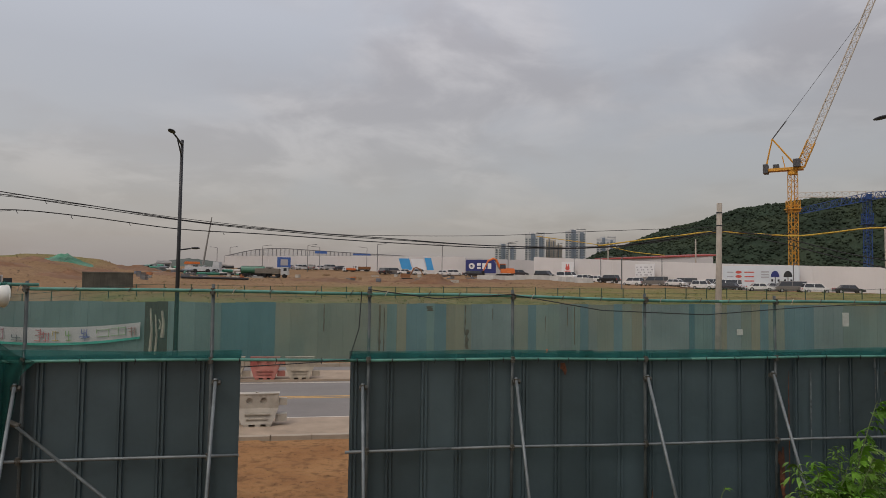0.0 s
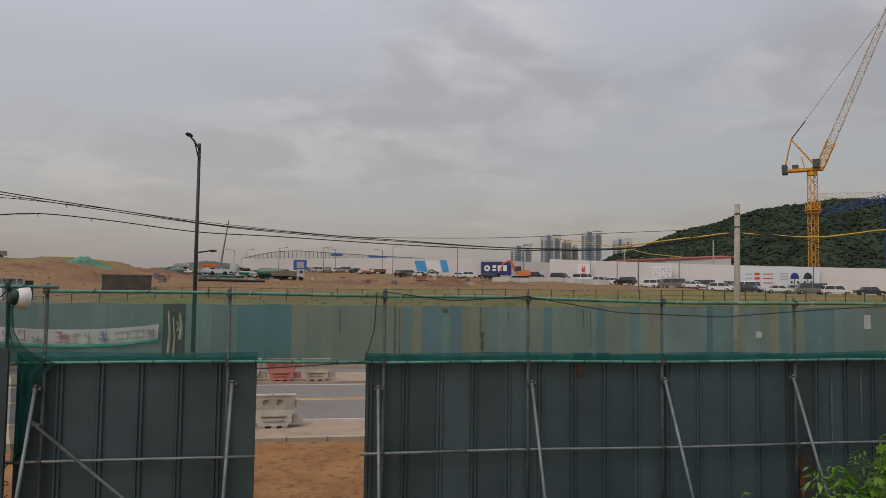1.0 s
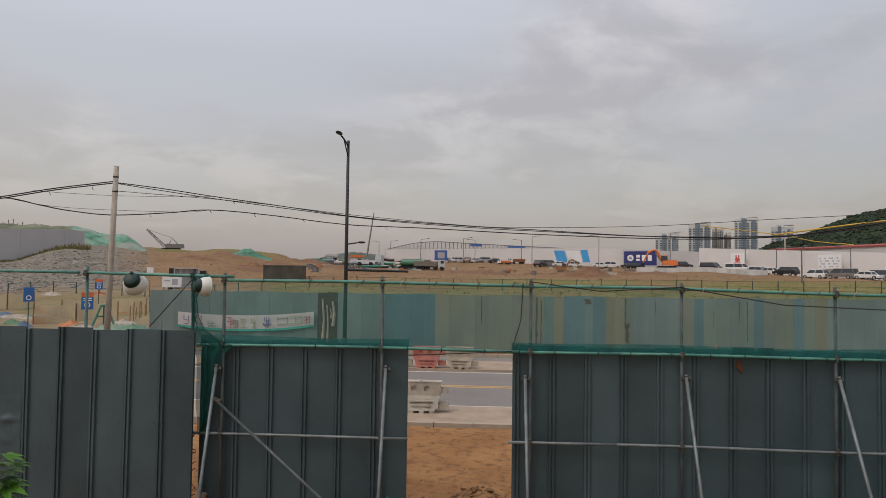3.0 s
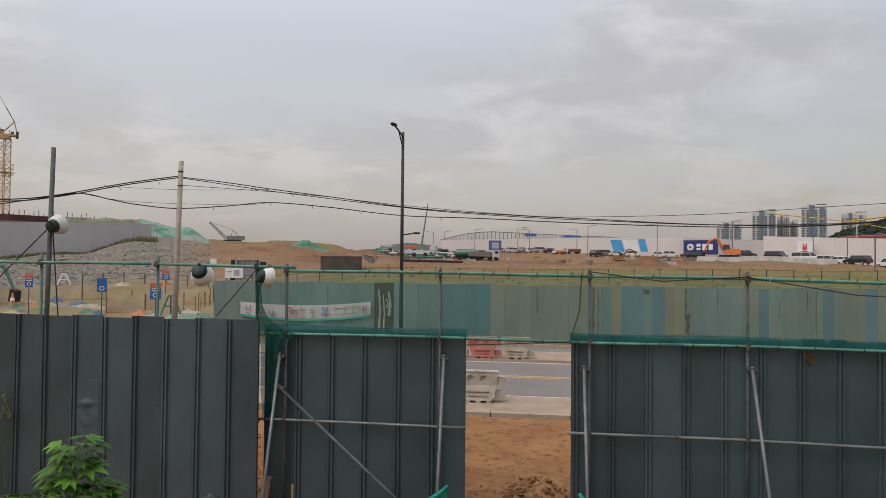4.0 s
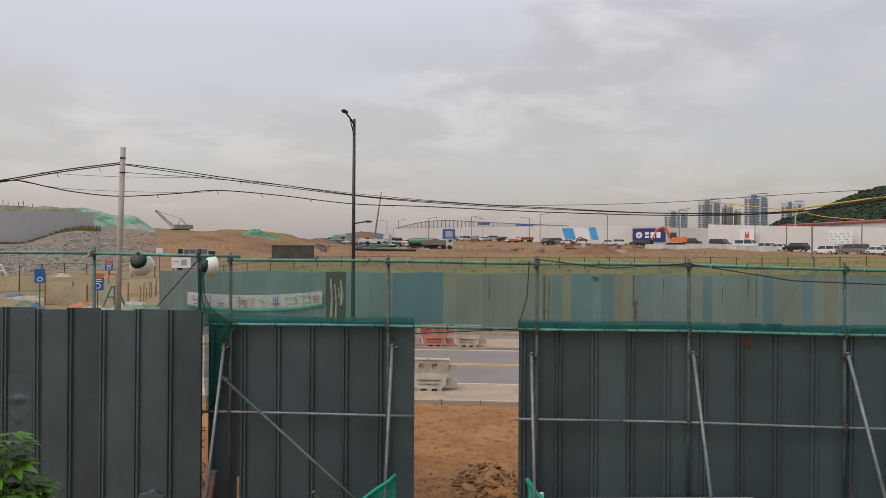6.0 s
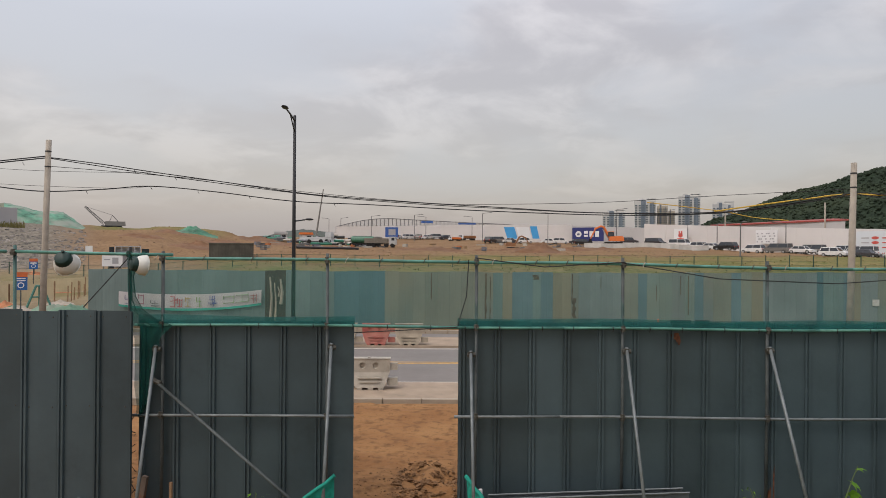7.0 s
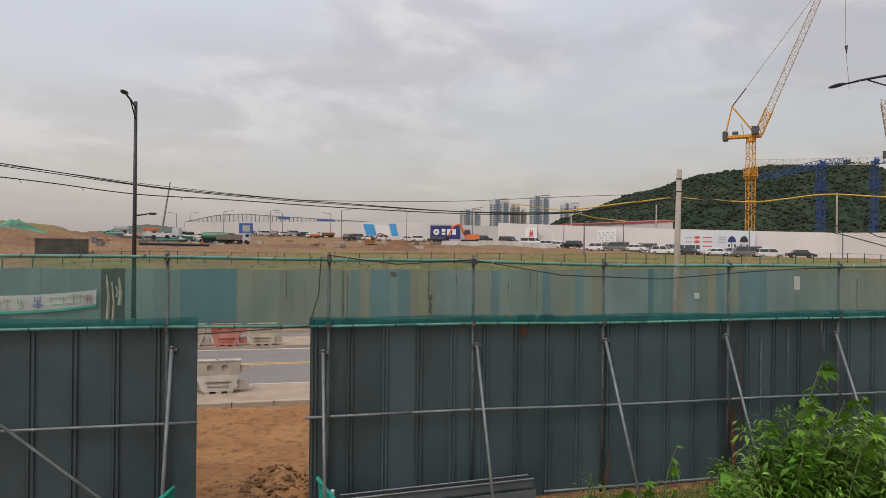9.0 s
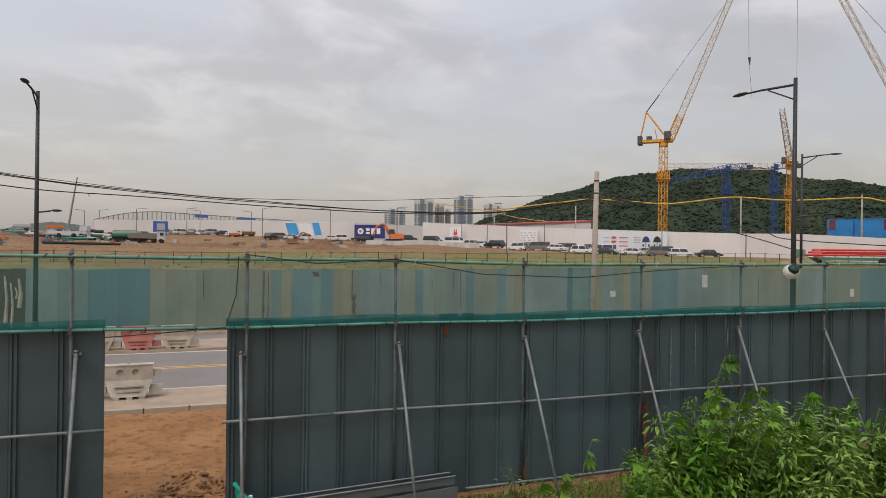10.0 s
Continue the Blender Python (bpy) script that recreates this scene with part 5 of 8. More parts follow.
def lorry(pos, heading, cargo, label, kind="tank", size=1.0, cab="white"):
    t = thing("lorry", Matrix.Translation(pos) @ pose(0, 0, 0, 0, 0, heading) @ Matrix.Scale(size, 4), label, "lorry", "lorries")
    part("chassis", Shape().box(-4, -0.5, 0.75, 4, 0.5, 1.0), TYRE, t)
    part("cab", Shape().extrude([(2.3, 0.7), (4.2, 0.7), (4.2, 1.7), (3.95, 2.75), (2.3, 2.75)], -1.15, 1.15), paint(cab), t)
    part("windscreen", Shape().extrude([(4.15, 1.78), (4.22, 1.78), (4.02, 2.6), (3.95, 2.6)], -1.0, 1.0), GLASS, t)
    part("side_window", Shape().box(3.0, -1.17, 1.75, 3.8, 1.17, 2.45), GLASS, t)
    if kind == "tank":
        part("tank", Shape().tube([(-4.0, 0, 1.9), (-3.8, 0, 1.9), (1.7, 0, 1.9), (1.9, 0, 1.9)], 0.95, n=16), paint(cargo), t, smooth=False)
        part("walkway", Shape().box(-3.6, -0.25, 2.83, 1.5, 0.25, 2.92), paint("grey"), t)
    else:
        part("tipper_body", Shape().extrude([(-4.1, 1.05), (1.9, 1.05), (2.0, 2.3), (-4.1, 2.3)], -1.2, 1.2), paint(cargo), t)
        for x in (-3.3, -2.0, -0.7, 0.6):
            part("stiffener", Shape().box(x, -1.26, 1.05, x + 0.14, 1.26, 2.3), paint(cargo), t)
    wm = Shape().tube([(0, -0.16, 0), (0, 0.16, 0)], 0.5, n=14).mesh("tyre", TYRE)
    for x in (3.2, 1.5, -1.8, -3.1):
        for y in (-1.0, 1.0):
            part("tyre", wm, None, t).location = (x, y, 0.5)


lorry(on_land(-14.5, 143, 0.02), 6, "dusty", "dusty grey tipper lorry on the site", "tip", 0.82, "silver")
lorry(on_land(-15.7, 147, 0.02), 6, "green", "green tank lorry behind the tipper", "tank", 0.82, "grey")
lorry(on_land(-8.1, 192, 0.05), 205, "orange", "small white cabbed lorry with orange body by the far hoarding", "tip", 0.45)
lorry(on_land(-7.0, 196, 0.05), 200, "rust", "small white cabbed lorry with rusty body by the far hoarding", "tip", 0.6)


def site_cabin(az, d, w, h, roof, label):
    t = thing("site_cabin", Matrix.Translation(on_land(az, d, -0.05)) @ pose(0, 0, 0, 0, 0, -az), label, "site cabin", "site cabins")
    part("body", Shape().box(-w / 2, 0, 0, w / 2, 2.4, h), WALL_GREY, t)
    part("roof", Shape().extrude([(-w / 2 - 0.2, h), (w / 2 + 0.2, h), (w / 2, h + 0.6), (-w / 2, h + 0.6)], -0.25, 2.6), roof, t)
    part("door", Shape().box(-w * 0.3, -0.04, 0.05, -w * 0.3 + 0.9, 0, min(h - 0.1, 2.0)), WALL_WHITE, t)
    part("window", Shape().box(w * 0.08, -0.04, h * 0.42, w * 0.08 + 1.1, 0, h * 0.8), GLASS, t)


site_cabin(-20.8, 186, 3.6, 1.7, paint("orange"), "grey site cabin with orange roof among stacked pipes")
site_cabin(-22.9, 184, 3.4, 1.6, WALL_GREY, "grey site cabin with pale roof among stacked pipes")
site_cabin(-18.6, 190, 3.0, 1.5, WALL_WHITE, "white site cabin beside the drain pipes")


def pump_truck():
    p = on_land(41.8, 96)
    t = thing("concrete_pump", Matrix.Translation(p) @ pose(0, 0, 0, 0, 0, -46) @ Matrix.Scale(0.92, 4), "red concrete pump lorry with folded boom", "lorry")
    part("chassis", Shape().box(-6, -1.0, 0.55, 6, 1.0, 0.95), paint("green"), t)
    for i, (z, x0, x1) in enumerate(((1.25, -6.3, 5.6), (1.6, -6.0, 6.3), (1.95, -5.6, 5.2), (1.4, -5.0, 6.0))):
        sec = part("boom_section", Shape().tube([(x0, -0.7 + 0.35 * i, z), (x1, -0.7 + 0.35 * i, z + 0.12 * (i % 2))], 0.16, 0.11, 6), paint("red"), t)
        part("joint", Shape().ball((x1, -0.7 + 0.35 * i, z + 0.1), 0.28, 0.22, 0.26, 8, 6), paint("red"), sec)
    part("pedestal", Shape().box(-5.4, -0.8, 0.9, -4.2, 0.8, 2.0, taper=0.25), paint("red"), t)
    part("cab", Shape().box(-8.0, -1.1, 0.5, -6.4, 1.1, 2.0, taper=0.12), paint("green"), t)
    part("hopper", Shape().box(5.2, -1.0, 0.6, 6.4, 1.0, 1.5, taper=-0.12), paint("red"), t)
    wm = Shape().tube([(0, -0.16, 0), (0, 0.16, 0)], 0.45, n=14).mesh("tyre", TYRE)
    for x in (-7.2, -5.0, 2.6, 4.0):
        for y in (-0.95, 0.95):
            part("tyre", wm, None, t).location = (x, y, 0.45)


pump_truck()

# ---- site equipment ----
BLUE_C = mat("container_blue", (0.02, 0.20, 0.50), 0.5, 0, 0.15, 0.5, streak=0.3)


def container(pos, heading, size, material, label, name="container", ribs=14, red_end=False):
    L, W, H = size
    t = thing(name, Matrix.Translation(pos) @ pose(0, 0, 0, 0, 0, heading), label, name)
    part("body", Shape().box(0, 0, 0, L, W, H), material, t)
    rm = Shape().box(0, -0.05, 0.15, L / ribs * 0.5, 0.0, H - 0.15).mesh("rib", material)
    for i in range(ribs):
        part("rib", rm, None, t).location = (L * (i + 0.25) / ribs, 0, 0)
    part("roof_rim", Shape().box(-0.05, -0.07, H, L + 0.05, W + 0.05, H + 0.14), material, t)
    if red_end:
        part("end_panel", Shape().box(0.3, -0.09, H - 2.3, 1.5, -0.052, H - 0.1), mat("oxide_red", (0.14, 0.035, 0.045), 0.7, 0, 0.2, 1), t, "dark red painted end panel")
    return t


for _i, (_a, _d) in enumerate(((39.75, 172), (41.4, 174), (43.05, 176), (44.75, 178), (46.5, 180))):
    _p = polar(_a, _d, EYE_Z + 0.026 * _d)
    _p.z = EYE_Z - 1.5
    container(_p, -36, (5.6 if _i % 2 else 4.9, 2.5, 0.0445 * _d + 1.5), BLUE_C, "stacked blue site container behind white hoarding", ribs=10, red_end=_i in (0, 2))
GREY_SHED = mat("grey_shed", (0.105, 0.10, 0.082), 0.8, 0, 0.2, 1, streak=0.5)
container(on_land(-28.6, 80, -1.4), 28, (4.9, 3.0, 0.8 + (EYE_Z + 0.0058 * 80) - on_land(-28.6, 80, -0.6).z), GREY_SHED, "grey ribbed sheet metal site shed with flat roof", "site_shed", 16)


def small_fence():
    f = thing("mesh_fence", pose(*along(0, 62.5), 0, 0, YAW), "low dark green wire mesh fence across grass", "fence")
    pm = mat("dark_green_paint", (0.035, 0.07, 0.05), 0.6)
    post = Shape().box(-0.035, -0.035, 0, 0.035, 0.035, 1.12).mesh("post", pm)
    last = None
    inv = f.matrix_world.inverted()
    for i in range(58):
        u = -48 + i * 2.3
        w = along(u, 62.5)
        w.z = ground_z(w.x, w.y)
        q = inv @ w
        part("post", post, None, f).location = q
        if last is not None:
            for z in (1.05, 0.55, 0.15):
                part("wire", Shape().tube([last + Vector((0, 0, z)), q + Vector((0, 0, z))], 0.022 if z > 1 else 0.012, n=4), pm, f)
        last = q


small_fence()


def block_row():
    m = Shape().box(-0.7, -0.3, 0, 0.7, 0.3, 1.0, taper=0.08)
    me = m.mesh("block", mat("block_grey", (0.46, 0.45, 0.43), 0.7, 0, 0.1, 1, spread=0.12))
    for i in range(28):
        a = 3.2 + i * 0.345
        d = 148 - 6 * smooth01(a, 3, 12)
        ob = part("road_block", me, None)
        ob.matrix_world = Matrix.Translation(on_land(a, d)) @ pose(0, 0, 0, 0, 0, -6 + 3 * math.sin(i * 2.2))
        tagged(ob, "pale grey concrete block in a row on the site", "concrete block", "row of blocks")


block_row()


def heap(pos, rx, ry, h, material, label, name="soil_heap", seed=0, cat="soil heap"):
    vs, fs, n, rr = [(0, 0, h)], [], 44, 16
    for i in range(1, rr + 1):
        for k in range(n):
            a = k * math.tau / n
            q = i / rr
            w = 1 + 0.3 * noise.noise(Vector((math.cos(a) * 1.3 + seed, math.sin(a) * 1.3, q)))
            X, Y = math.cos(a) * q, math.sin(a) * q
            z = h * (1 - q) ** 0.8 * (1 + 0.55 * noise.noise(Vector((X * 2.5 + seed, Y * 2.5, 5)))) - 0.3 * (q > 0.95)
            z += h * (0.30 * (1 - q) * noise.noise(Vector((X * 7 + seed, Y * 7, 9))) + 0.16 * (1 - q ** 3) * noise.noise(Vector((X * 15 + seed, Y * 15, 2))))
            x, y = math.cos(a) * rx * q * w, math.sin(a) * ry * q * w
            vs.append((x, y, z + ground_z(pos.x + x, pos.y + y) - ground_z(pos.x, pos.y)))
    fs += [(0, 1 + k, 1 + (k + 1) % n) for k in range(n)]
    for i in range(rr - 1):
        for k in range(n):
            q = (k + 1) % n
            fs.append((1 + i * n + k, 1 + i * n + n + k, 1 + i * n + n + q, 1 + i * n + q))
    ob = part(name, Shape().add(vs, fs), material, smooth=True)
    ob.matrix_world = Matrix.Translation(pos)
    return tagged(ob, label, cat)


for _i, (_a, _d, _x, _y, _h) in enumerate(((-0.85, 108, 4.4, 3, 1.75), (-2.9, 118, 5, 3, 0.7), (2.0, 120, 4, 3, 0.8), (-9.5, 112, 6, 3, 0.9), (-5.6, 118, 3, 2, 0.7), (4.5, 128, 5, 3, 0.7),
                                           (-22, 120, 6, 4, 0.9), (-27, 112, 6, 4, 0.9), (-31, 118, 6, 3, 0.8), (-33.5, 112, 5, 3, 0.6), (-24.5, 132, 6, 4, 1.2), (-12, 124, 4, 3, 0.6),
                                           (-29.5, 96, 5, 3, 0.9), (-18.5, 130, 5, 3, 0.7))):
    heap(on_land(_a, _d, -0.25), _x, _y, _h, SOIL, "rough heap of dug brown soil", seed=_i * 3.7)
heap(on_land(38.0, 89, -0.2), 3.4, 2.0, 1.0, mat("khaki_spoil", (0.25, 0.19, 0.10), 0.95, 0, 0.25, 0.8, 0.03, 9, tint=(0.17, 0.15, 0.07)), "low heap of khaki spoil before the pump lorry", seed=61.0)
TARP = mat("green_tarp", (0.07, 0.22, 0.14), 0.8, 0, 0.5, 0.5, 0.05, 2, tint=(0.22, 0.25, 0.20))
for _i, (_a, _d, _x, _y, _h) in enumerate(((-29.6, 128, 5.5, 3, 1.2), (-38.3, 43, 2.6, 1.6, 0.75), (-39.4, 45, 2.2, 1.3, 0.6), (-25.2, 140, 4.5, 3, 1.0))):
    heap(on_land(_a, _d, -0.25), _x, _y, _h, TARP, "heap covered with crumpled green netting", "covered_heap", 40 + _i * 2.9, "covered heap")


def pipes():
    cols = [mat("pipe_" + n, c, 0.5, 0, 0.15, 1) for n, c in (("steel", (0.25, 0.27, 0.29)), ("green", (0.05, 0.22, 0.15)), ("black", (0.03, 0.03, 0.032)), ("white", (0.42, 0.40, 0.36)))]
    rnd = random.Random(8)
    for i in range(130):
        a = rnd.uniform(-24.6, -15.6)
        if -22.2 < a < -21.4:
            continue
        d = rnd.uniform(150, 185)
        r = rnd.uniform(0.15, 0.40)
        p = on_land(a, d, r * 0.9 + (2 * r if rnd.random() < 0.3 else 0))
        L = rnd.uniform(1.4, 3.6)
        h = rnd.uniform(-1, 1) + (1.5 if rnd.random() < 0.5 else 0)
        o = Vector((math.cos(h), math.sin(h), 0)) * L / 2
        n = 14
        sh = Shape().tube([-o, o], r, n=n, cap=False).tube([o, -o], r * 0.85, n=n, cap=False)
        ob = part("drain_pipe", sh, rnd.choice(cols))
        ob.location = p
        tagged(ob, "large drain pipe section stacked on bare ground", "pipe", "stacked pipes")
    p, q = on_land(-21.6, 108, 0.25), on_land(-16.4, 112, 0.25)
    ob = part("long_pipe", Shape().tube([p, p.lerp(q, 0.5), q], 0.20, n=12), cols[2])
    tagged(ob, "long black pipe lying on bare ground", "pipe")


pipes()


def clutter():
    """Low stacks of boards, crates and sacks about the yard."""
    rnd = random.Random(21)
    tones = [mat("stack_" + n, c, 0.8, 0, 0.25, 2) for n, c in (("timber", (0.30, 0.2, 0.11)), ("pale", (0.42, 0.40, 0.36)), ("orange", (0.45, 0.17, 0.07)), ("slate", (0.14, 0.14, 0.14)), ("blue", (0.14, 0.17, 0.22)))]
    for i in range(80):
        a, d = rnd.choice(((-25, -15), (-24, -14), (-13, 4)))
        a = rnd.uniform(a, d)
        d = rnd.uniform(112, 185) if a > -24 else rnd.uniform(95, 135)
        w, l, h = rnd.uniform(0.4, 1.3), rnd.uniform(0.5, 2.2), rnd.uniform(0.25, 0.8)
        tone = rnd.choice(tones)
        t = thing("material_stack", Matrix.Translation(on_land(a, d, -0.05)) @ pose(0, 0, 0, 0, 0, rnd.uniform(0, 180)), "low stack of building material on bare soil", "material stack",
                  "material stacks")
        for k in range(3):
            o = rnd.uniform(-0.1, 0.1)
            part("layer", Shape().box(-l / 2 + o, -w / 2, h * k / 3, l / 2 + o, w / 2, h * (k + 0.85) / 3), tone, t)


clutter()


def crawler_crane():
    p = on_land(-35.75, 150, -0.1)
    t = thing("crawler_crane", Matrix.Translation(p) @ pose(0, 0, 0, 0, 0, 36) @ Matrix.Scale(0.72, 4), "dark crawler crane with lowered lattice boom", "crawler crane")
    for y in (-1.2, 1.2):
        part("track", Shape().extrude([(-2.5, 0), (2.5, 0), (2.8, 0.5), (2.5, 1.0), (-2.5, 1.0), (-2.8, 0.5)], y - 0.4, y + 0.4), TYRE, t)
    part("house", Shape().box(-1.6, -1.4, 1.0, 3.6, 1.4, 2.2, taper=0.1), paint("grey"), t)
    part("boom", lattice((-1.8, 0, 1.5), (-6.6, 0, 6.2), 0.7, 0.9, 0.09, 0.4), CRANE_K, t)
    part("gantry", Shape().tube([(1.8, 0, 2.1), (0.2, 0, 4.0), (-0.5, 0, 2.1)], 0.1, n=5), CRANE_K, t)
    part("pendant", Shape().tube([(0.2, 0, 4.0), (-6.6, 0, 6.2)], 0.05, n=4), CRANE_K, t)


crawler_crane()


def boom_crane():
    p = on_land(-19.9, 165)
    t = thing("mobile_crane", Matrix.Translation(p), "mobile crane with tall raised telescopic boom", "mobile crane")
    part("carrier", Shape().box(-4, -1.2, 0.6, 4, 1.2, 1.6, taper=0.1).box(2.4, -1.2, 1.6, 4, 1.2, 2.8, taper=0.15), paint("silver"), t)
    top = polar(-19.4, 165, EYE_Z + 0.0885 * 165) - p
    part("boom", Shape().tube([(-0.2, 0, 2), top * 0.55 + Vector((-0.1, 0, 1)), top], 0.26, 0.13, 6), paint("grey"), t)
    wm = Shape().tube([(0, -0.2, 0), (0, 0.2, 0)], 0.55, n=12).mesh("tyre", TYRE)
    for x in (-3, -1.6, 1.4, 2.9):
        for y in (-1.1, 1.1):
            part("tyre", wm, None, t).location = (x, y, 0.55)


boom_crane()


def arched_barrier():
    f = thing("arched_barrier", Matrix.Identity(4), "long low arched grey screen fence on steel posts", "screen fence")
    steel = mat("grey_steel", (0.13, 0.13, 0.135), 0.6)
    pane = mat("screen_pane", (0.30, 0.31, 0.33), 0.5, 0, 0.1, 0.3, clear=0.72)
    d, n = 250, 46
    top = lambda a: EYE_Z + d * float(np.interp(a, (-18.3, -17, -16, -14.8, -13.7, -11, -7, -4, -2.5), (0.0335, 0.0395, 0.0435, 0.046, 0.0468, 0.0446, 0.0415, 0.0395, 0.0375)))
    bot = lambda a: EYE_Z + d * float(np.interp(a, (-18.3, -16, -4, -2.5), (0.0325, 0.0345, 0.0365, 0.0365)))
    A = [-18.3 + 15.8 * i / n for i in range(n + 1)]
    for i, a in enumerate(A):
        p = polar(a, d)
        part("post", Shape().tube([(p.x, p.y, bot(a) - 6), (p.x, p.y, top(a))], 0.11, n=5), steel, f)
        if i:
            q = polar(A[i - 1], d)
            part("pane", Shape().add([(q.x, q.y, bot(A[i - 1])), (p.x, p.y, bot(a)), (p.x, p.y, top(a)), (q.x, q.y, top(A[i - 1]))], [(0, 1, 2, 3)]), pane, f)
            part("rail", Shape().tube([(q.x, q.y, top(A[i - 1])), (p.x, p.y, top(a))], 0.12, n=5), steel, f)
    for a0, a1, lo, hi in ((-11.0, -10.0, 0.040, 0.0435), (-7.8, -6.3, 0.0385, 0.041)):
        p, q = polar(a0, d - 1), polar(a1, d - 1)
        part("sign_board", Shape().add([(p.x, p.y, EYE_Z + lo * d), (q.x, q.y, EYE_Z + lo * d), (q.x, q.y, EYE_Z + hi * d), (p.x, p.y, EYE_Z + hi * d)], [(0, 1, 2, 3)]), paint("blue"), f)


arched_barrier()


def far_lamp(a, tan_top, d, side):
    p = on_land(a, d)
    h = EYE_Z + tan_top * d - p.z
    t = thing("street_lamp", Matrix.Translation(p), "slim grey street lamp in the far yard", "street lamp", "far street lamps")
    gm = mat("lamp_grey", (0.13, 0.13, 0.135), 0.6)
    part("pole", Shape().tube([(0, 0, 0), (0, 0, h)], 0.11, 0.08, 7), gm, t)
    part("arm", Shape().tube([(0, 0, h), (side * 2.0, 0, h + 0.25)], 0.06, n=5), gm, t)
    part("lamp_head", Shape().ball((side * 2.3, 0, h + 0.27), 0.45, 0.2, 0.09, 8, 5), gm, t)


for _a, _t, _d, _s in ((-18.9, 0.045, 230, -1), (-17.9, 0.046, 240, 1), (-15.3, 0.0495, 195, 1), (-11.6, 0.052, 195, 1), (-10.6, 0.0495, 205, -1), (-6.6, 0.050, 205, -1), (-5.7, 0.0555, 190, 1), (-0.1, 0.0565, 185, -1),
                       (5.6, 0.061, 180, 1), (11.2, 0.041, 170, 1), (13.4, 0.0395, 152, 1), (15.1, 0.039, 100, 0.2), (18.3, 0.039, 148, -1), (27.9, 0.030, 138, 0.2), (34.2, 0.026, 130, -0.3)):
    far_lamp(_a, _t, _d, _s)

# ---- signs on the hoardings ----
SIGN_NAVY = mat("sign_navy", (0.025, 0.035, 0.16), 0.5, 0, 0.06, 0.3)
SIGN_BLUE = mat("sign_blue", (0.06, 0.32, 0.66), 0.5, 0, 0.06, 0.3)
SIGN_WHITE = mat("sign_white", (0.75, 0.75, 0.76), 0.6, 0, 0.04, 0.3)
SIGN_RED = mat("sign_red", (0.55, 0.09, 0.07), 0.6, 0, 0.08, 0.5)
SIGN_GREY = mat("sign_grey", (0.38, 0.38, 0.40), 0.6, 0, 0.05, 0.5)


def board(a0, a1, d0, d1, t0, t1, material, label, marks=(), name="sign_board", skew=0.0):
    """Flat board between two bearings; marks: (kind, u, v, w, h, material) in parts of its width and height."""
    p, q = polar(a0, d0), polar(a1, d1)
    z0, z1 = EYE_Z + t0 * (d0 + d1) / 2, EYE_Z + t1 * (d0 + d1) / 2
    W, H = (q - p).length, z1 - z0
    t = thing(name, Matrix.Translation((*p.xy, z0)) @ pose(0, 0, 0, 0, 0, math.degrees(math.atan2(q.y - p.y, q.x - p.x))), label, "sign")
    part("board", Shape().extrude([(0, 0), (W, 0), (W - skew, H), (-skew, H)], 0, 0.12), material, t)
    for kind, u, v, w, h, mm in marks:
        x, z = u * W, v * H
        if kind == "bar":
            s = Shape().box(x, -0.03, z, x + w * W, 0, z + h * H)
        elif kind == "slant":
            s = Shape().extrude([(x, z), (x + w * W, z), (x + w * W - 0.45 * h * H, z + h * H), (x - 0.45 * h * H, z + h * H)], -0.03, 0)
        elif kind == "dome":
            s = Shape().extrude([(x + w * W * 0.5 * math.cos(k * math.pi / 10), z + h * H * math.sin(k * math.pi / 10)) for k in range(11)], -0.03, 0)
        else:
            s = Shape().extrude([(x + w * W * 0.5 * math.cos(k * math.tau / 16), z + h * H * 0.5 * math.sin(k * math.tau / 16)) for k in range(16)], -0.03, 0)
        part("mark", s, mm, t)
    return t


board(1.95, 4.55, 205, 203, 0.0145, 0.0348, SIGN_NAVY, "navy sign board with white emblem and bars on hoarding",
      (("disc", 0.20, 0.52, 0.20, 0.46, SIGN_WHITE), ("disc", 0.20, 0.52, 0.10, 0.22, SIGN_NAVY), ("bar", 0.38, 0.55, 0.12, 0.2, SIGN_WHITE), ("bar", 0.38, 0.32, 0.12, 0.14, SIGN_WHITE),
       ("bar", 0.55, 0.32, 0.13, 0.42, SIGN_WHITE), ("bar", 0.73, 0.32, 0.12, 0.42, SIGN_WHITE)))
board(-3.55, -2.65, 202, 202, 0.0175, 0.0352, SIGN_BLUE, "leaning bright blue board with white edge", (("bar", 0.9, 0.0, 0.08, 0.1, SIGN_WHITE),), skew=1.1)
board(-1.38, -0.80, 202, 202, 0.0180, 0.0364, SIGN_BLUE, "leaning bright blue board on white hoarding", (), skew=0.9)
board(-2.55, -1.45, 203, 203, 0.0180, 0.0350, SIGN_WHITE, "leaning white board between two blue boards", (), skew=1.0)
board(-14.1, -13.0, 203, 203, 0.0185, 0.0335, paint("blue"), "blue notice board with grey picture on hoarding", (("bar", 0.25, 0.2, 0.55, 0.6, SIGN_GREY),))
board(10.15, 11.15, 174.5, 172, 0.0115, 0.0330, SIGN_WHITE, "white board with small red emblem on hoarding",
      (("disc", 0.5, 0.55, 0.35, 0.28, SIGN_RED), ("bar", 0.36, 0.62, 0.09, 0.22, SIGN_RED), ("bar", 0.55, 0.62, 0.09, 0.22, SIGN_RED), ("bar", 0.26, 0.30, 0.48, 0.08, SIGN_RED), ("bar", 0.2, 0.12, 0.6, 0.06, SIGN_GREY)))
_grid = tuple(("bar", 0.05 + 0.18 * (i % 5) + 0.04 * ((i * 7) % 3), 0.1 + 0.2 * (i // 5), 0.07, 0.09, SIGN_GREY) for i in range(20))
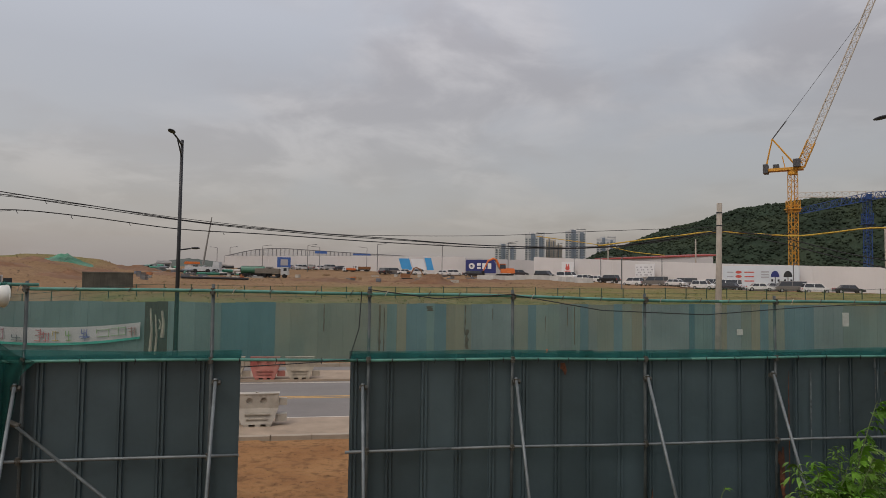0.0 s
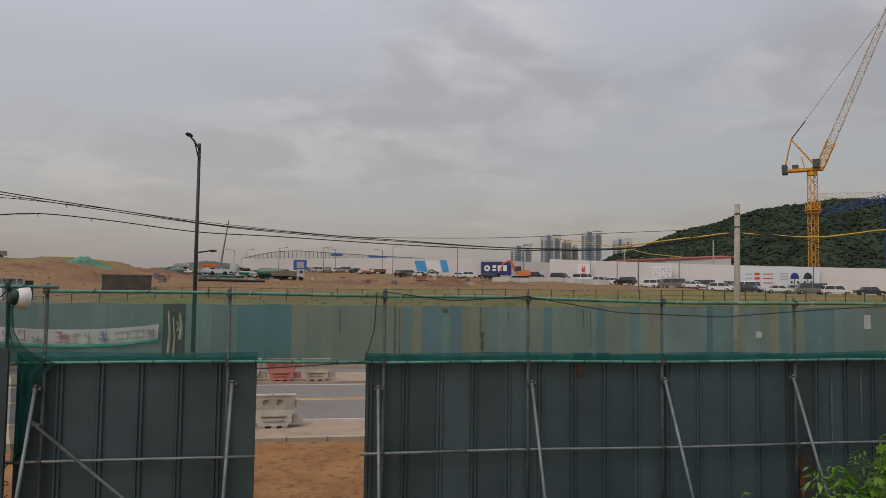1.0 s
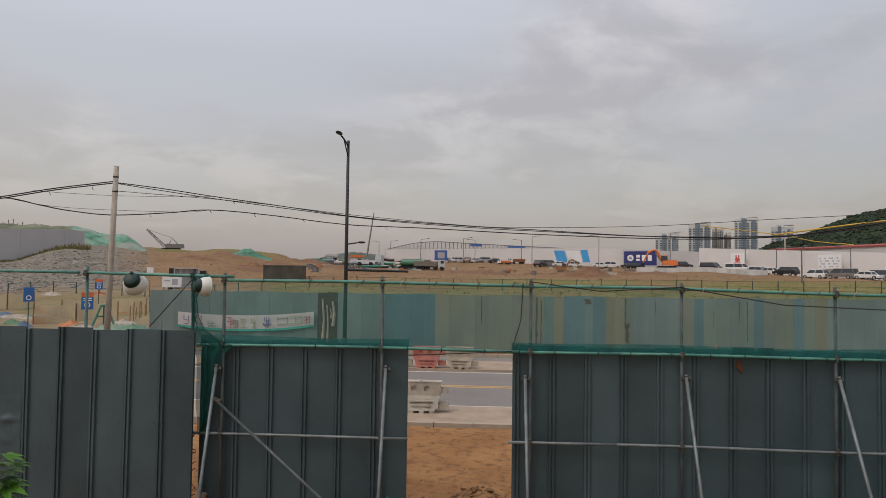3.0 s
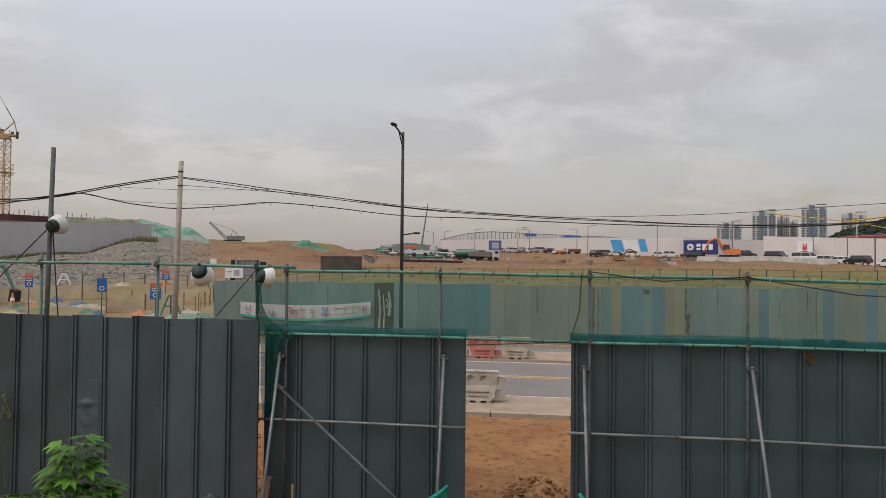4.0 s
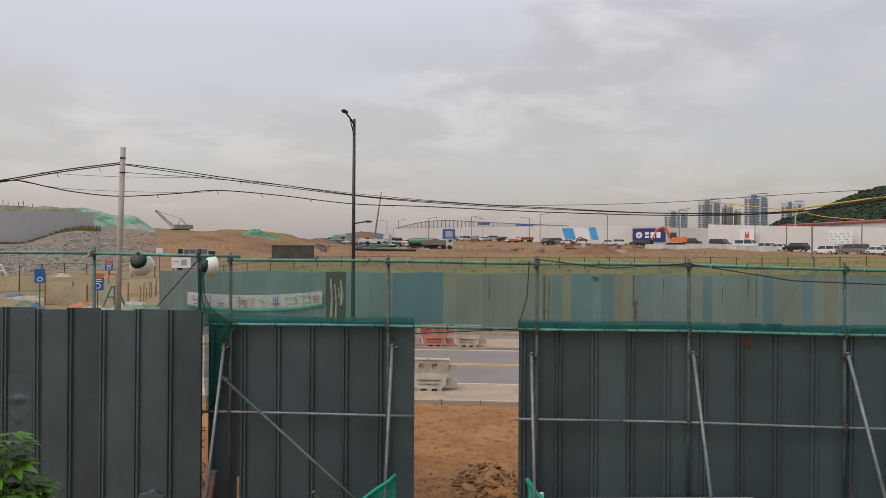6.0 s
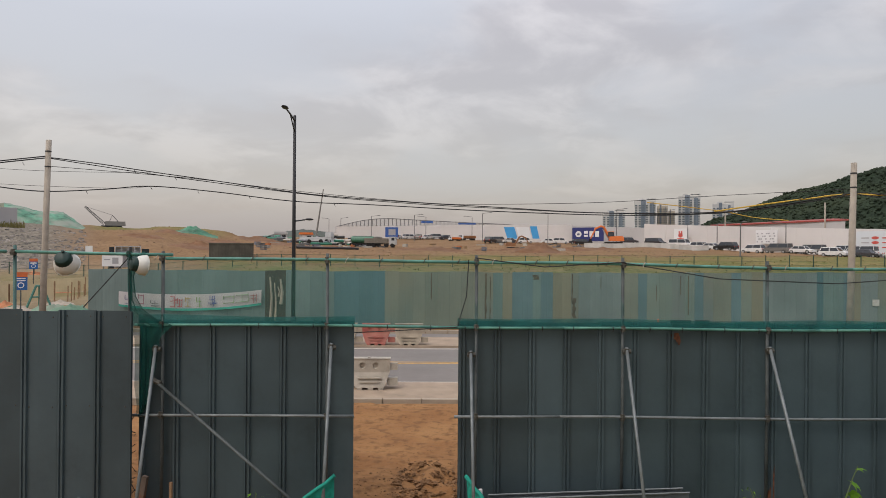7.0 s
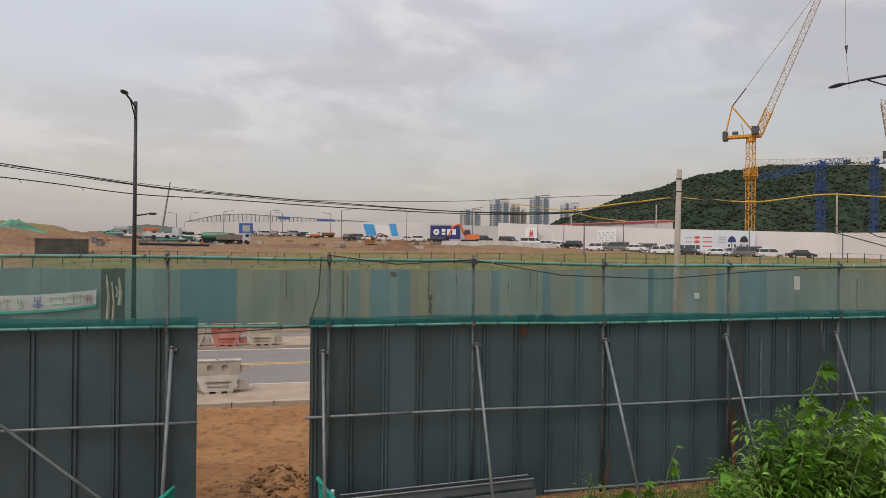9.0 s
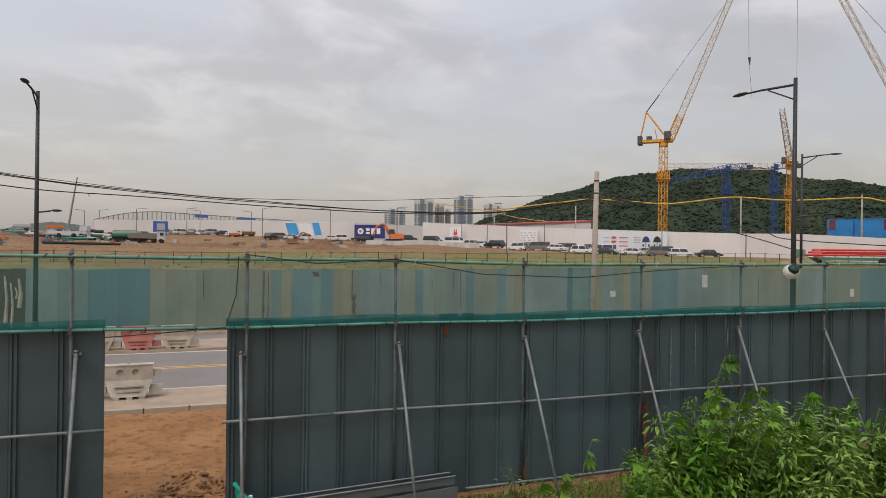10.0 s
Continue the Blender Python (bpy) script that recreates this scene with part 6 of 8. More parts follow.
board(16.2, 17.7, 156.0, 151.5, 0.0120, 0.0305, SIGN_WHITE, "white board with scattered grey marks on hoarding", _grid)
_red = tuple(itertools.chain.from_iterable((("disc", 0.22, v, 0.085, 0.13, SIGN_RED), ("bar", 0.30, v - 0.03, 0.13, 0.05, SIGN_RED), ("bar", 0.06, v - 0.03, 0.09, 0.05, SIGN_GREY)) for v in (0.72, 0.52, 0.32)))
_umb = tuple(itertools.chain.from_iterable((("dome", u, 0.5, 0.11, 0.28, SIGN_NAVY if u < 0.75 else GLASS), ("bar", u - 0.005, 0.22, 0.01, 0.28, GLASS), ("bar", u - 0.05, 0.3, 0.025, 0.1, GLASS),
                                             ("bar", u + 0.03, 0.3, 0.025, 0.1, GLASS)) for u in (0.70, 0.86)))
_txt = tuple(("bar", 0.52, v, 0.10, 0.06, SIGN_GREY) for v in (0.7, 0.58, 0.46))
board(22.9, 28.3, 146.5, 142.2, -0.0020, 0.0282, mat("sign_ice", (0.60, 0.64, 0.68), 0.6, 0, 0.04, 0.2), "pale notice board with red discs and dark umbrella shapes", _red + _umb + _txt)

# red-edged roof behind the white hoarding
_t = thing("shed_roof", Matrix.Identity(4), "low pale shed with red roof edge behind hoarding", "shed")
_p, _q = polar(13.5, 190, EYE_Z), polar(22.2, 178, EYE_Z)
part("wall", Shape().add([(*_p.xy, EYE_Z), (*_q.xy, EYE_Z), (*_q.xy, EYE_Z + 7.5), (*_p.xy, EYE_Z + 7.0), (_p.x, _p.y + 9, EYE_Z), (_q.x, _q.y + 9, EYE_Z), (_q.x, _q.y + 9, EYE_Z + 7.7), (_p.x, _p.y + 9, EYE_Z + 7.2)],
                         [(0, 1, 2, 3), (1, 5, 6, 2), (5, 4, 7, 6), (4, 0, 3, 7)]), WALL_GREY, _t)
part("roof", Shape().add([(_p.x, _p.y - 1, EYE_Z + 6.9), (_q.x + 1, _q.y - 1, EYE_Z + 7.5), (_q.x + 1, _q.y + 9, EYE_Z + 8.1), (_p.x, _p.y + 9, EYE_Z + 7.3), (_p.x, _p.y - 1, EYE_Z + 7.2), (_q.x + 1, _q.y - 1, EYE_Z + 7.8),
                          (_q.x + 1, _q.y + 9, EYE_Z + 8.4), (_p.x, _p.y + 9, EYE_Z + 7.6)],
                         [(3, 2, 1, 0), (4, 5, 6, 7), (0, 1, 5, 4), (1, 2, 6, 5), (2, 3, 7, 6), (3, 0, 4, 7)]), mat("roof_red", (0.30, 0.06, 0.05), 0.7), _t)

# ---- left of the road: signs, sheets and stakes on the sandy track ----
SHEET = mat("beige_sheet", (0.56, 0.47, 0.31), 0.8, 0, 0.16, 0.8, streak=0.12, clear=0.18, through_light=0.3)
ORANGE = mat("orange_plastic", (0.60, 0.15, 0.05), 0.6, 0, 0.12, 3)
STAKE = mat("timber_stake", (0.26, 0.16, 0.09), 0.9, 0, 0.2, 5)


def ground_at(x, y):
    return ground_z(x, y)


def post_sign(x, y, z0, z1, w, material, label, top=None, marks=()):
    g = ground_at(x, y)
    t = thing("post_sign", pose(x, y, g, 0, 0, math.degrees(math.atan2(-x, y))), label, "sign", "site signs")
    part("post", Shape().tube([(0, 0.03, 0), (0, 0.03, z1 - g)], 0.03, n=6), PIPE_DARK, t)
    part("board", Shape().box(-w / 2, -0.02, z0 - g, w / 2, 0.02, z1 - g), material, t)
    h = z1 - z0
    if top:
        part("header", Shape().box(-w / 2, -0.03, z1 - g - h * 0.28, w / 2, -0.021, z1 - g), top, t)
        for v in (0.5, 0.62):
            part("text_bar", Shape().box(-w * 0.36, -0.03, z0 - g + h * v, w * 0.36, -0.021, z0 - g + h * (v + 0.05)), SIGN_WHITE, t)
    part("disc", Shape().extrude([(w * 0.26 * math.cos(k * math.tau / 14), z0 - g + h * 0.27 + w * 0.26 * math.sin(k * math.tau / 14)) for k in range(14)], -0.03, -0.021), SIGN_WHITE, t)
    part("disc_core", Shape().extrude([(w * 0.18 * math.cos(k * math.tau / 14), z0 - g + h * 0.27 + w * 0.18 * math.sin(k * math.tau / 14)) for k in range(14)], -0.036, -0.031), material, t)
    return t


SAFE_BLUE = mat("safety_blue", (0.03, 0.13, 0.38), 0.5, 0, 0.1, 2)
post_sign(-36.9, 30.75, 2.14, 2.95, 0.40, SAFE_BLUE, "blue safety sign with orange header on a post", ORANGE)
post_sign(-32.8, 32.3, 1.9, 2.74, 0.55, SAFE_BLUE, "blue safety sign with white disc on a post")
post_sign(-27.93, 31.4, 1.61, 2.57, 0.60, SAFE_BLUE, "blue safety sign with orange header on a post", ORANGE)
post_sign(-36.0, 41.6, 2.36, 3.1, 0.52, SAFE_BLUE, "blue safety sign with orange header on a post", ORANGE)
post_sign(-42.4, 55.7, 3.45, 4.07, 0.6, SIGN_WHITE, "small white notice on a post")


def sheet_screen(pts, h, label):
    """Beige sheeting on upright stakes."""
    t = thing("sheet_screen", Matrix.Identity(4), label, "screen fence", "beige screens")
    for (x0, y0), (x1, y1) in zip(pts, pts[1:]):
        n = 8
        vs, fs = [], []
        for i in range(n + 1):
            k = i / n
            x, y = x0 + (x1 - x0) * k, y0 + (y1 - y0) * k
            g = ground_at(x, y) + 0.1
            w = 0.05 * math.sin(i * 2.1)
            vs += [(x, y + w, g), (x + 0.03, y + w * 1.6, g + h * 0.5), (x, y + w, g + h - 0.06 * math.sin(k * math.pi))]
        for i in range(n):
            for k in range(2):
                a = i * 3 + k
                fs.append((a, a + 3, a + 4, a + 1))
        part("sheet", Shape().add(vs, fs), SHEET, t, smooth=True)
        for x, y in ((x0, y0), (x1, y1)):
            g = ground_at(x, y)
            part("stake", Shape().tube([(x, y - 0.08, g), (x, y - 0.08, g + h + 0.15)], 0.045, n=6), STAKE, t)


sheet_screen(((-53.5, 40.0), (-50.1, 43.0), (-48.0, 45.3), (-46.7, 46.7)), 1.25, "beige cloth screen on stakes beside the sandy track")
sheet_screen(((-36.1, 36.05), (-34.3, 37.7), (-32.6, 39.6)), 1.2, "beige cloth screen on stakes near the road")
sheet_screen(((-39.5, 42.0), (-37.45, 44.3), (-35.06, 46.2), (-33.5, 47.4)), 1.1, "beige cloth screen on stakes along the track")
for _i in range(11):
    _x, _y = -31.2 - 0.35 * _i + 0.1 * math.sin(_i * 3), 39.0 + 0.75 * _i
    _g = ground_at(_x, _y)
    _o = part("stake", Shape().tube([(0, 0, -0.1), (0.03 * math.sin(_i), 0.02, 1.1 + 0.25 * math.sin(_i * 2.3))], 0.035, n=6), STAKE)
    _o.location = (_x, _y, _g)
    tagged(_o, "thin timber stake driven into sandy ground", "stake", "timber stakes")


def road_cone(x, y, h, label):
    t = thing("traffic_cone", pose(x, y, ground_at(x, y)), label, "traffic cone", "traffic cones")
    s = h / 0.9
    part("base", Shape().box(-0.25 * s, -0.25 * s, 0, 0.25 * s, 0.25 * s, 0.05), ORANGE, t)
    part("cone", Shape().tube([(0, 0, 0.04), (0, 0, h)], 0.19 * s, 0.04 * s, 12), ORANGE, t)
    part("band", Shape().tube([(0, 0, h * 0.45), (0, 0, h * 0.65)], 0.135 * s, 0.10 * s, 12), SIGN_WHITE, t)


road_cone(-48.3, 38.9, 1.1, "tall orange traffic cone with white band")
for _u, _s in ((-11.6, 42.0), (-13.5, 43.5), (-22.5, 52), (-24.0, 49), (8.9, 30.8), (-25.5, 55)):
    _p = along(_u, _s)
    road_cone(_p.x, _p.y, 0.85, "small orange traffic cone on the ground")
_t = thing("drum_barrier", pose(-36.5, 37.0, ground_at(-36.5, 37.0), 0, 0, 45), "orange and white plastic drum barrier by the track", "barrier")
part("body", Shape().extrude([(-0.42, 0), (0.42, 0), (0.38, 0.5), (0.30, 1.0), (-0.30, 1.0), (-0.38, 0.5)], -0.2, 0.2), ORANGE, _t)
part("band", Shape().box(-0.39, -0.215, 0.48, 0.39, -0.2, 0.62), SIGN_WHITE, _t)


def trestle(x, y, w, h, material, label, head):
    t = thing("trestle_frame", pose(x, y, ground_at(x, y), 0, 0, head), label, "trestle", "trestles")
    for s in (-1, 1):
        part("leg", Shape().tube([(s * w / 2, 0, 0), (s * w * 0.12, 0, h)], 0.07, n=6), material, t)
    part("cross_bar", Shape().tube([(-w * 0.15, 0, h), (w * 0.15, 0, h)], 0.07, n=6), material, t)
    part("stay", Shape().tube([(-w * 0.3, 0, h * 0.5), (w * 0.3, 0, h * 0.5)], 0.05, n=6), material, t)
    part("prop", Shape().tube([(0, 0.9, 0), (0, 0, h)], 0.05, n=6), material, t)


trestle(-30.5, 35.7, 1.3, 1.35, PIPE_GREEN, "green steel trestle frame standing on the ground", 40)
trestle(-57.9, 52.3, 1.2, 1.1, SIGN_WHITE, "white trestle frame on the slope", 40)
# open box frame, white notice board
_t = thing("box_frame", pose(-43.6, 61.1, ground_at(-43.6, 61.1), 0, 0, 33), "open grey steel box frame with dark ends", "frame")
_h = 4.0 - ground_at(-43.6, 61.1)
for _x in (0, 0.6, 1.2, 1.8, 2.35):
    part("upright", Shape().box(_x, 0, 0, _x + 0.09, 0.09, _h), SIGN_GREY, _t)
part("back_panel", Shape().box(0.05, 0.5, 0, 2.4, 0.53, _h - 0.05), SIGN_GREY, _t)
part("top_rail", Shape().box(0, 0, _h, 2.45, 0.55, _h + 0.08), SIGN_GREY, _t)
part("dark_end", Shape().box(-0.5, -0.02, 0, -0.05, 0.5, _h), GLASS, _t)
part("dark_end", Shape().box(2.5, -0.02, 0, 3.2, 0.5, _h - 0.2), GLASS, _t)
_t = thing("notice_board", pose(-35.6, 48.3, ground_at(-35.6, 48.3), 0, 0, 36), "white notice board on two legs", "sign")
_g = ground_at(-35.6, 48.3)
for _x in (0.1, 1.35):
    part("leg", Shape().box(_x, 0.03, 0, _x + 0.07, 0.08, 3.28 - _g), PIPE_DARK, _t)
part("board", Shape().box(0, 0, 2.4 - _g, 1.5, 0.03, 3.28 - _g), SIGN_WHITE, _t)
part("text_bar", Shape().box(0.75, -0.01, 2.6 - _g, 1.2, -0.001, 3.1 - _g), SIGN_GREY, _t)
part("text_bar", Shape().box(0.15, -0.01, 2.9 - _g, 0.6, -0.001, 3.0 - _g), SIGN_GREY, _t)


_t = thing("half_built_block", Matrix.Identity(4), "half-built concrete floor with dark red edge and bare bars", "building")
_a, _b = polar(-53.5, 140), polar(-46.0, 146)
_n = Vector((-(_b - _a).y, (_b - _a).x, 0)).normalized() * 8


def track_clutter():
    rnd = random.Random(55)
    tones = [mat("track_" + n, c, 0.8, 0, 0.25, 2) for n, c in (("blue", (0.08, 0.13, 0.2)), ("sand", (0.36, 0.28, 0.17)), ("orange", (0.36, 0.15, 0.07)), ("white", (0.33, 0.29, 0.24)), ("green", (0.09, 0.17, 0.10)))]
    for i in range(46):
        a, d = rnd.uniform(-52, -36.5), rnd.uniform(46, 74)
        if d < 62 and a > -38:
            continue
        p = polar(a, d)
        r = rnd.uniform(0.25, 0.7)
        o = heap(Vector((p.x, p.y, ground_at(p.x, p.y) - 0.05)), r * 1.9, r, rnd.uniform(0.18, 0.42), tones[i % 5], "small pile of sacks and sheeting beside the sandy track", "material_pile", i * 1.7, "material pile")
        tagged(o, group="piles by the track")


track_clutter()


def slab(z0, z1, o, mm, name):
    p, q = _a + o, _b + o
    vs = [Vector((*v.xy, EYE_Z + z)) for z in (z0, z1) for v in (p, q, q + _n, p + _n)]
    part(name, Shape().add(vs, [(3, 2, 1, 0), (4, 5, 6, 7), (0, 1, 5, 4), (1, 2, 6, 5), (2, 3, 7, 6), (3, 0, 4, 7)]), mm, _t)


slab(-2.0, 6.9, Vector((0, 1.5, 0)), mat("raw_concrete", (0.30, 0.28, 0.26), 0.9, 0, 0.15, 0.3), "floor_block")
slab(6.9, 7.8, Vector((0, 0.5, 0)), mat("dark_red_steel", (0.10, 0.035, 0.03), 0.7, 0, 0.3, 0.5), "edge_beam")
for _i in range(24):
    _p = _a.lerp(_b, _i / 24 + 0.01) + Vector((0, 1.2, 0))
    part("bare_bar", Shape().tube([(_p.x, _p.y, EYE_Z + 7.6), (_p.x + 0.1 * math.sin(_i), _p.y, EYE_Z + 8.5 + 0.4 * math.sin(_i * 1.9))], 0.06, n=4), mat("bar_steel", (0.14, 0.10, 0.08), 0.8), _t)



def long_bank(name, crest, mm, label):
    """Long spoil bank that follows a crest line behind the wall."""
    n, m, vs, fs = 70, 14, [], []
    for i in range(n + 1):
        az = crest[0][0] + (crest[-1][0] - crest[0][0]) * i / n
        top = EYE_Z + float(np.interp(az, [c[0] for c in crest], [c[1] for c in crest])) * 143
        for k in range(m + 1):
            r = k / m
            g = on_land(az, 134 + 18 * r, -0.3)
            up = math.sin(math.pi * min(1, r * 1.0)) ** 0.7
            z = g.z + max(0.2, top - g.z) * up
            z += 0.35 * up * noise.noise(Vector((g.x * 0.45, g.y * 0.45, 2))) + 0.16 * up * noise.noise(Vector((g.x * 1.5, g.y * 1.5, 4)))
            vs.append((g.x, g.y, z))
    for i in range(n):
        for k in range(m):
            c = i * (m + 1) + k
            fs.append((c, c + 1, c + m + 2, c + m + 1))
    tagged(part(name, Shape().add(vs, fs), mm, smooth=True), label, "spoil bank")


long_bank("netted_bank", ((-42.7, 0.0535), (-41.6, 0.0515), (-40.9, 0.0462), (-39.0, 0.0455), (-37.9, 0.030), (-37.3, 0.022)),
          mat("worn_bank_net", (0.10, 0.25, 0.17), 0.85, 0, 0.5, 0.8, 0.05, 2, tint=(0.30, 0.31, 0.27)), "long spoil bank covered with worn green netting")
long_bank("spoil_bank", ((-48.5, 0.050), (-47.5, 0.0545), (-46.0, 0.0535), (-44.0, 0.0545), (-42.5, 0.053)),
          mat("rough_bank", (0.16, 0.17, 0.12), 0.95, 0, 0.4, 0.4, tint=(0.10, 0.12, 0.06)), "rough overgrown spoil bank behind the wall")


def rocks():
    rnd = random.Random(3)
    sh = Shape()
    unit = Shape().ball((0, 0, 0), 1, 1, 1, 6, 4)
    for i in range(5200):
        a, d = rnd.uniform(-60, -37.5), rnd.uniform(76, 122)
        if d > 112 and a < -43:
            continue
        if rnd.random() < 0.6 and not 80 < d < 104:
            continue
        r = rnd.uniform(0.07, 0.19) * (1.9 if rnd.random() < 0.12 else 1)
        p = on_land(a, d, -r * 0.15)
        o = rnd.random() * 40
        vs = []
        for v in unit.v:
            q = Vector(v)
            s = r * (1 + 0.5 * noise.noise(q * 1.4 + Vector((o, 0, 0))))
            vs.append((p.x + q.x * s, p.y + q.y * s, p.z + q.z * s * 0.7))
        sh.add(vs, unit.f)
    m = mat("broken_rock", (0.22, 0.20, 0.18), 0.95, 0, 0.3, 0.9, tint=(0.11, 0.10, 0.09), island=0.45)
    tagged(part("broken_rock", sh, m), "grey broken rock strewn over a slope", "rocks", kind="stuff")
    # clods and stones on the soil strip behind the gate
    fine = Shape().ball((0, 0, 0), 1, 1, 1, 12, 8)
    sh = Shape()
    for i in range(3400):
        u, s = rnd.uniform(-7.5, 0.5), 10.6 + 6.2 * rnd.random() ** 1.3
        if rnd.random() < 0.55 and (s > 12.6 or u < -2.6) and s < 16:
            if rnd.random() < 0.75:
                continue
        r = rnd.uniform(0.005, 0.014) * (1.7 if s < 12.3 and u > -2.9 and rnd.random() < 0.8 else 1)
        if s > 16.2:
            r *= 0.8
        p = along(u, s)
        p.z = ground_z(p.x, p.y) - r * 0.1
        o = rnd.random() * 40
        vs = []
        for v in unit.v:
            q = Vector(v)
            k = r * (1 + 1.1 * noise.noise(q * 1.9 + Vector((o, 0, 0))))
            vs.append((p.x + q.x * k * 1.3, p.y + q.y * k, p.z + q.z * k * 0.75))
        sh.add(vs, unit.f)
    for i in range(120):
        u, s = rnd.uniform(-2.35, -1.0), rnd.uniform(10.5, 11.9)
        p = along(u, s)
        r = rnd.uniform(0.025, 0.065)
        p.z = ground_z(p.x, p.y) - r * 0.05
        o = rnd.random() * 40
        turn = rnd.uniform(0, math.tau)
        vs = []
        for v in fine.v:
            q = Vector(v)
            k = r * (1 + 0.9 * noise.noise(q * 1.5 + Vector((o, 0, 0))) + 0.5 * noise.noise(q * 3.5 + Vector((o, 4, 0))))
            x, y = q.x * k * 1.5, q.y * k * 0.8
            vs.append((p.x + x * math.cos(turn) - y * math.sin(turn), p.y + x * math.sin(turn) + y * math.cos(turn), p.z + q.z * k * 0.7))
        sh.add(vs, fine.f)
    tagged(part("soil_clods", sh, mat("clod", (0.22, 0.12, 0.055), 0.95, 0, 0.3, 6, tint=(0.16, 0.086, 0.04))), "brown clods and stones on dug soil", "clods", kind="stuff")
    # rubble over the far bare land
    sh = Shape()
    for i in range(2600):
        a, d = rnd.uniform(-37, 12), 88 + 75 * rnd.random()
        r = rnd.uniform(0.05, 0.15)
        p = on_land(a, d, 0.0)
        o = rnd.random() * 40
        vs = [(p.x + v[0] * r * (1 + 0.4 * math.sin(o + j)), p.y + v[1] * r, p.z + v[2] * r * 0.6) for j, v in enumerate(unit.v)]
        sh.add(vs, unit.f)
    tagged(part("rubble", sh, mat("rubble", (0.24, 0.15, 0.09), 0.95, 0, 0.4, 0.5, tint=(0.12, 0.08, 0.055))), "small brown rubble strewn over bare land", "rubble", kind="stuff")


rocks()


def tufts():
    """Tussocks of dry grass over the field and along its edges."""
    rnd = random.Random(13)
    sh = Shape()
    for i in range(2400):
        a, d = rnd.uniform(-30, 48), 56 + 66 * rnd.random() ** 1.4
        if d > 92 and a < 6 and rnd.random() < 0.75:
            continue
        if noise.noise(Vector((a * 0.35, d * 0.12, 3))) < -0.12:
            continue
        p = on_land(a, d, -0.02)
        r, h = rnd.uniform(0.1, 0.3), rnd.uniform(0.06, 0.2)
        for k in range(5):
            b = rnd.uniform(0, math.tau)
            c, s = math.cos(b), math.sin(b)
            sh.add([(p.x + c * r * 0.6, p.y + s * r * 0.6, p.z), (p.x + c * r * 0.6 - s * 0.07, p.y + s * r * 0.6 + c * 0.07, p.z), (p.x + c * r * 1.5, p.y + s * r * 1.5, p.z + h)], [(0, 1, 2)])
    for i in range(900):
        a = rnd.uniform(-62, -41.5)
        d = float(np.interp(a, (-60, -52.4, -46, -43.2, -41.5), (112, 111, 118, 122, 126))) - rnd.uniform(0.5, 3.5) * (1 + 1.5 * smooth01(a, -46, -42))
        p = on_land(a, d, -0.02)
        r, h = rnd.uniform(0.15, 0.4), rnd.uniform(0.15, 0.5) * (1 + smooth01(a, -45, -42))
        for k in range(5):
            b = rnd.uniform(0, math.tau)
            c, s = math.cos(b), math.sin(b)
            sh.add([(p.x + c * r * 0.6, p.y + s * r * 0.6, p.z), (p.x + c * r * 0.6 - s * 0.1, p.y + s * r * 0.6 + c * 0.1, p.z), (p.x + c * r * 1.5, p.y + s * r * 1.5, p.z + h)], [(0, 1, 2)])
    tagged(part("field_grass", sh, mat("field_grass", (0.19, 0.17, 0.065), 0.95, 0, 0.3, 0.3, tint=(0.14, 0.145, 0.045), through_light=0.5)), "thin yellow-green grass tussocks on the field", "grass", kind="stuff")


tufts()

# ---- banner on the far fence ----


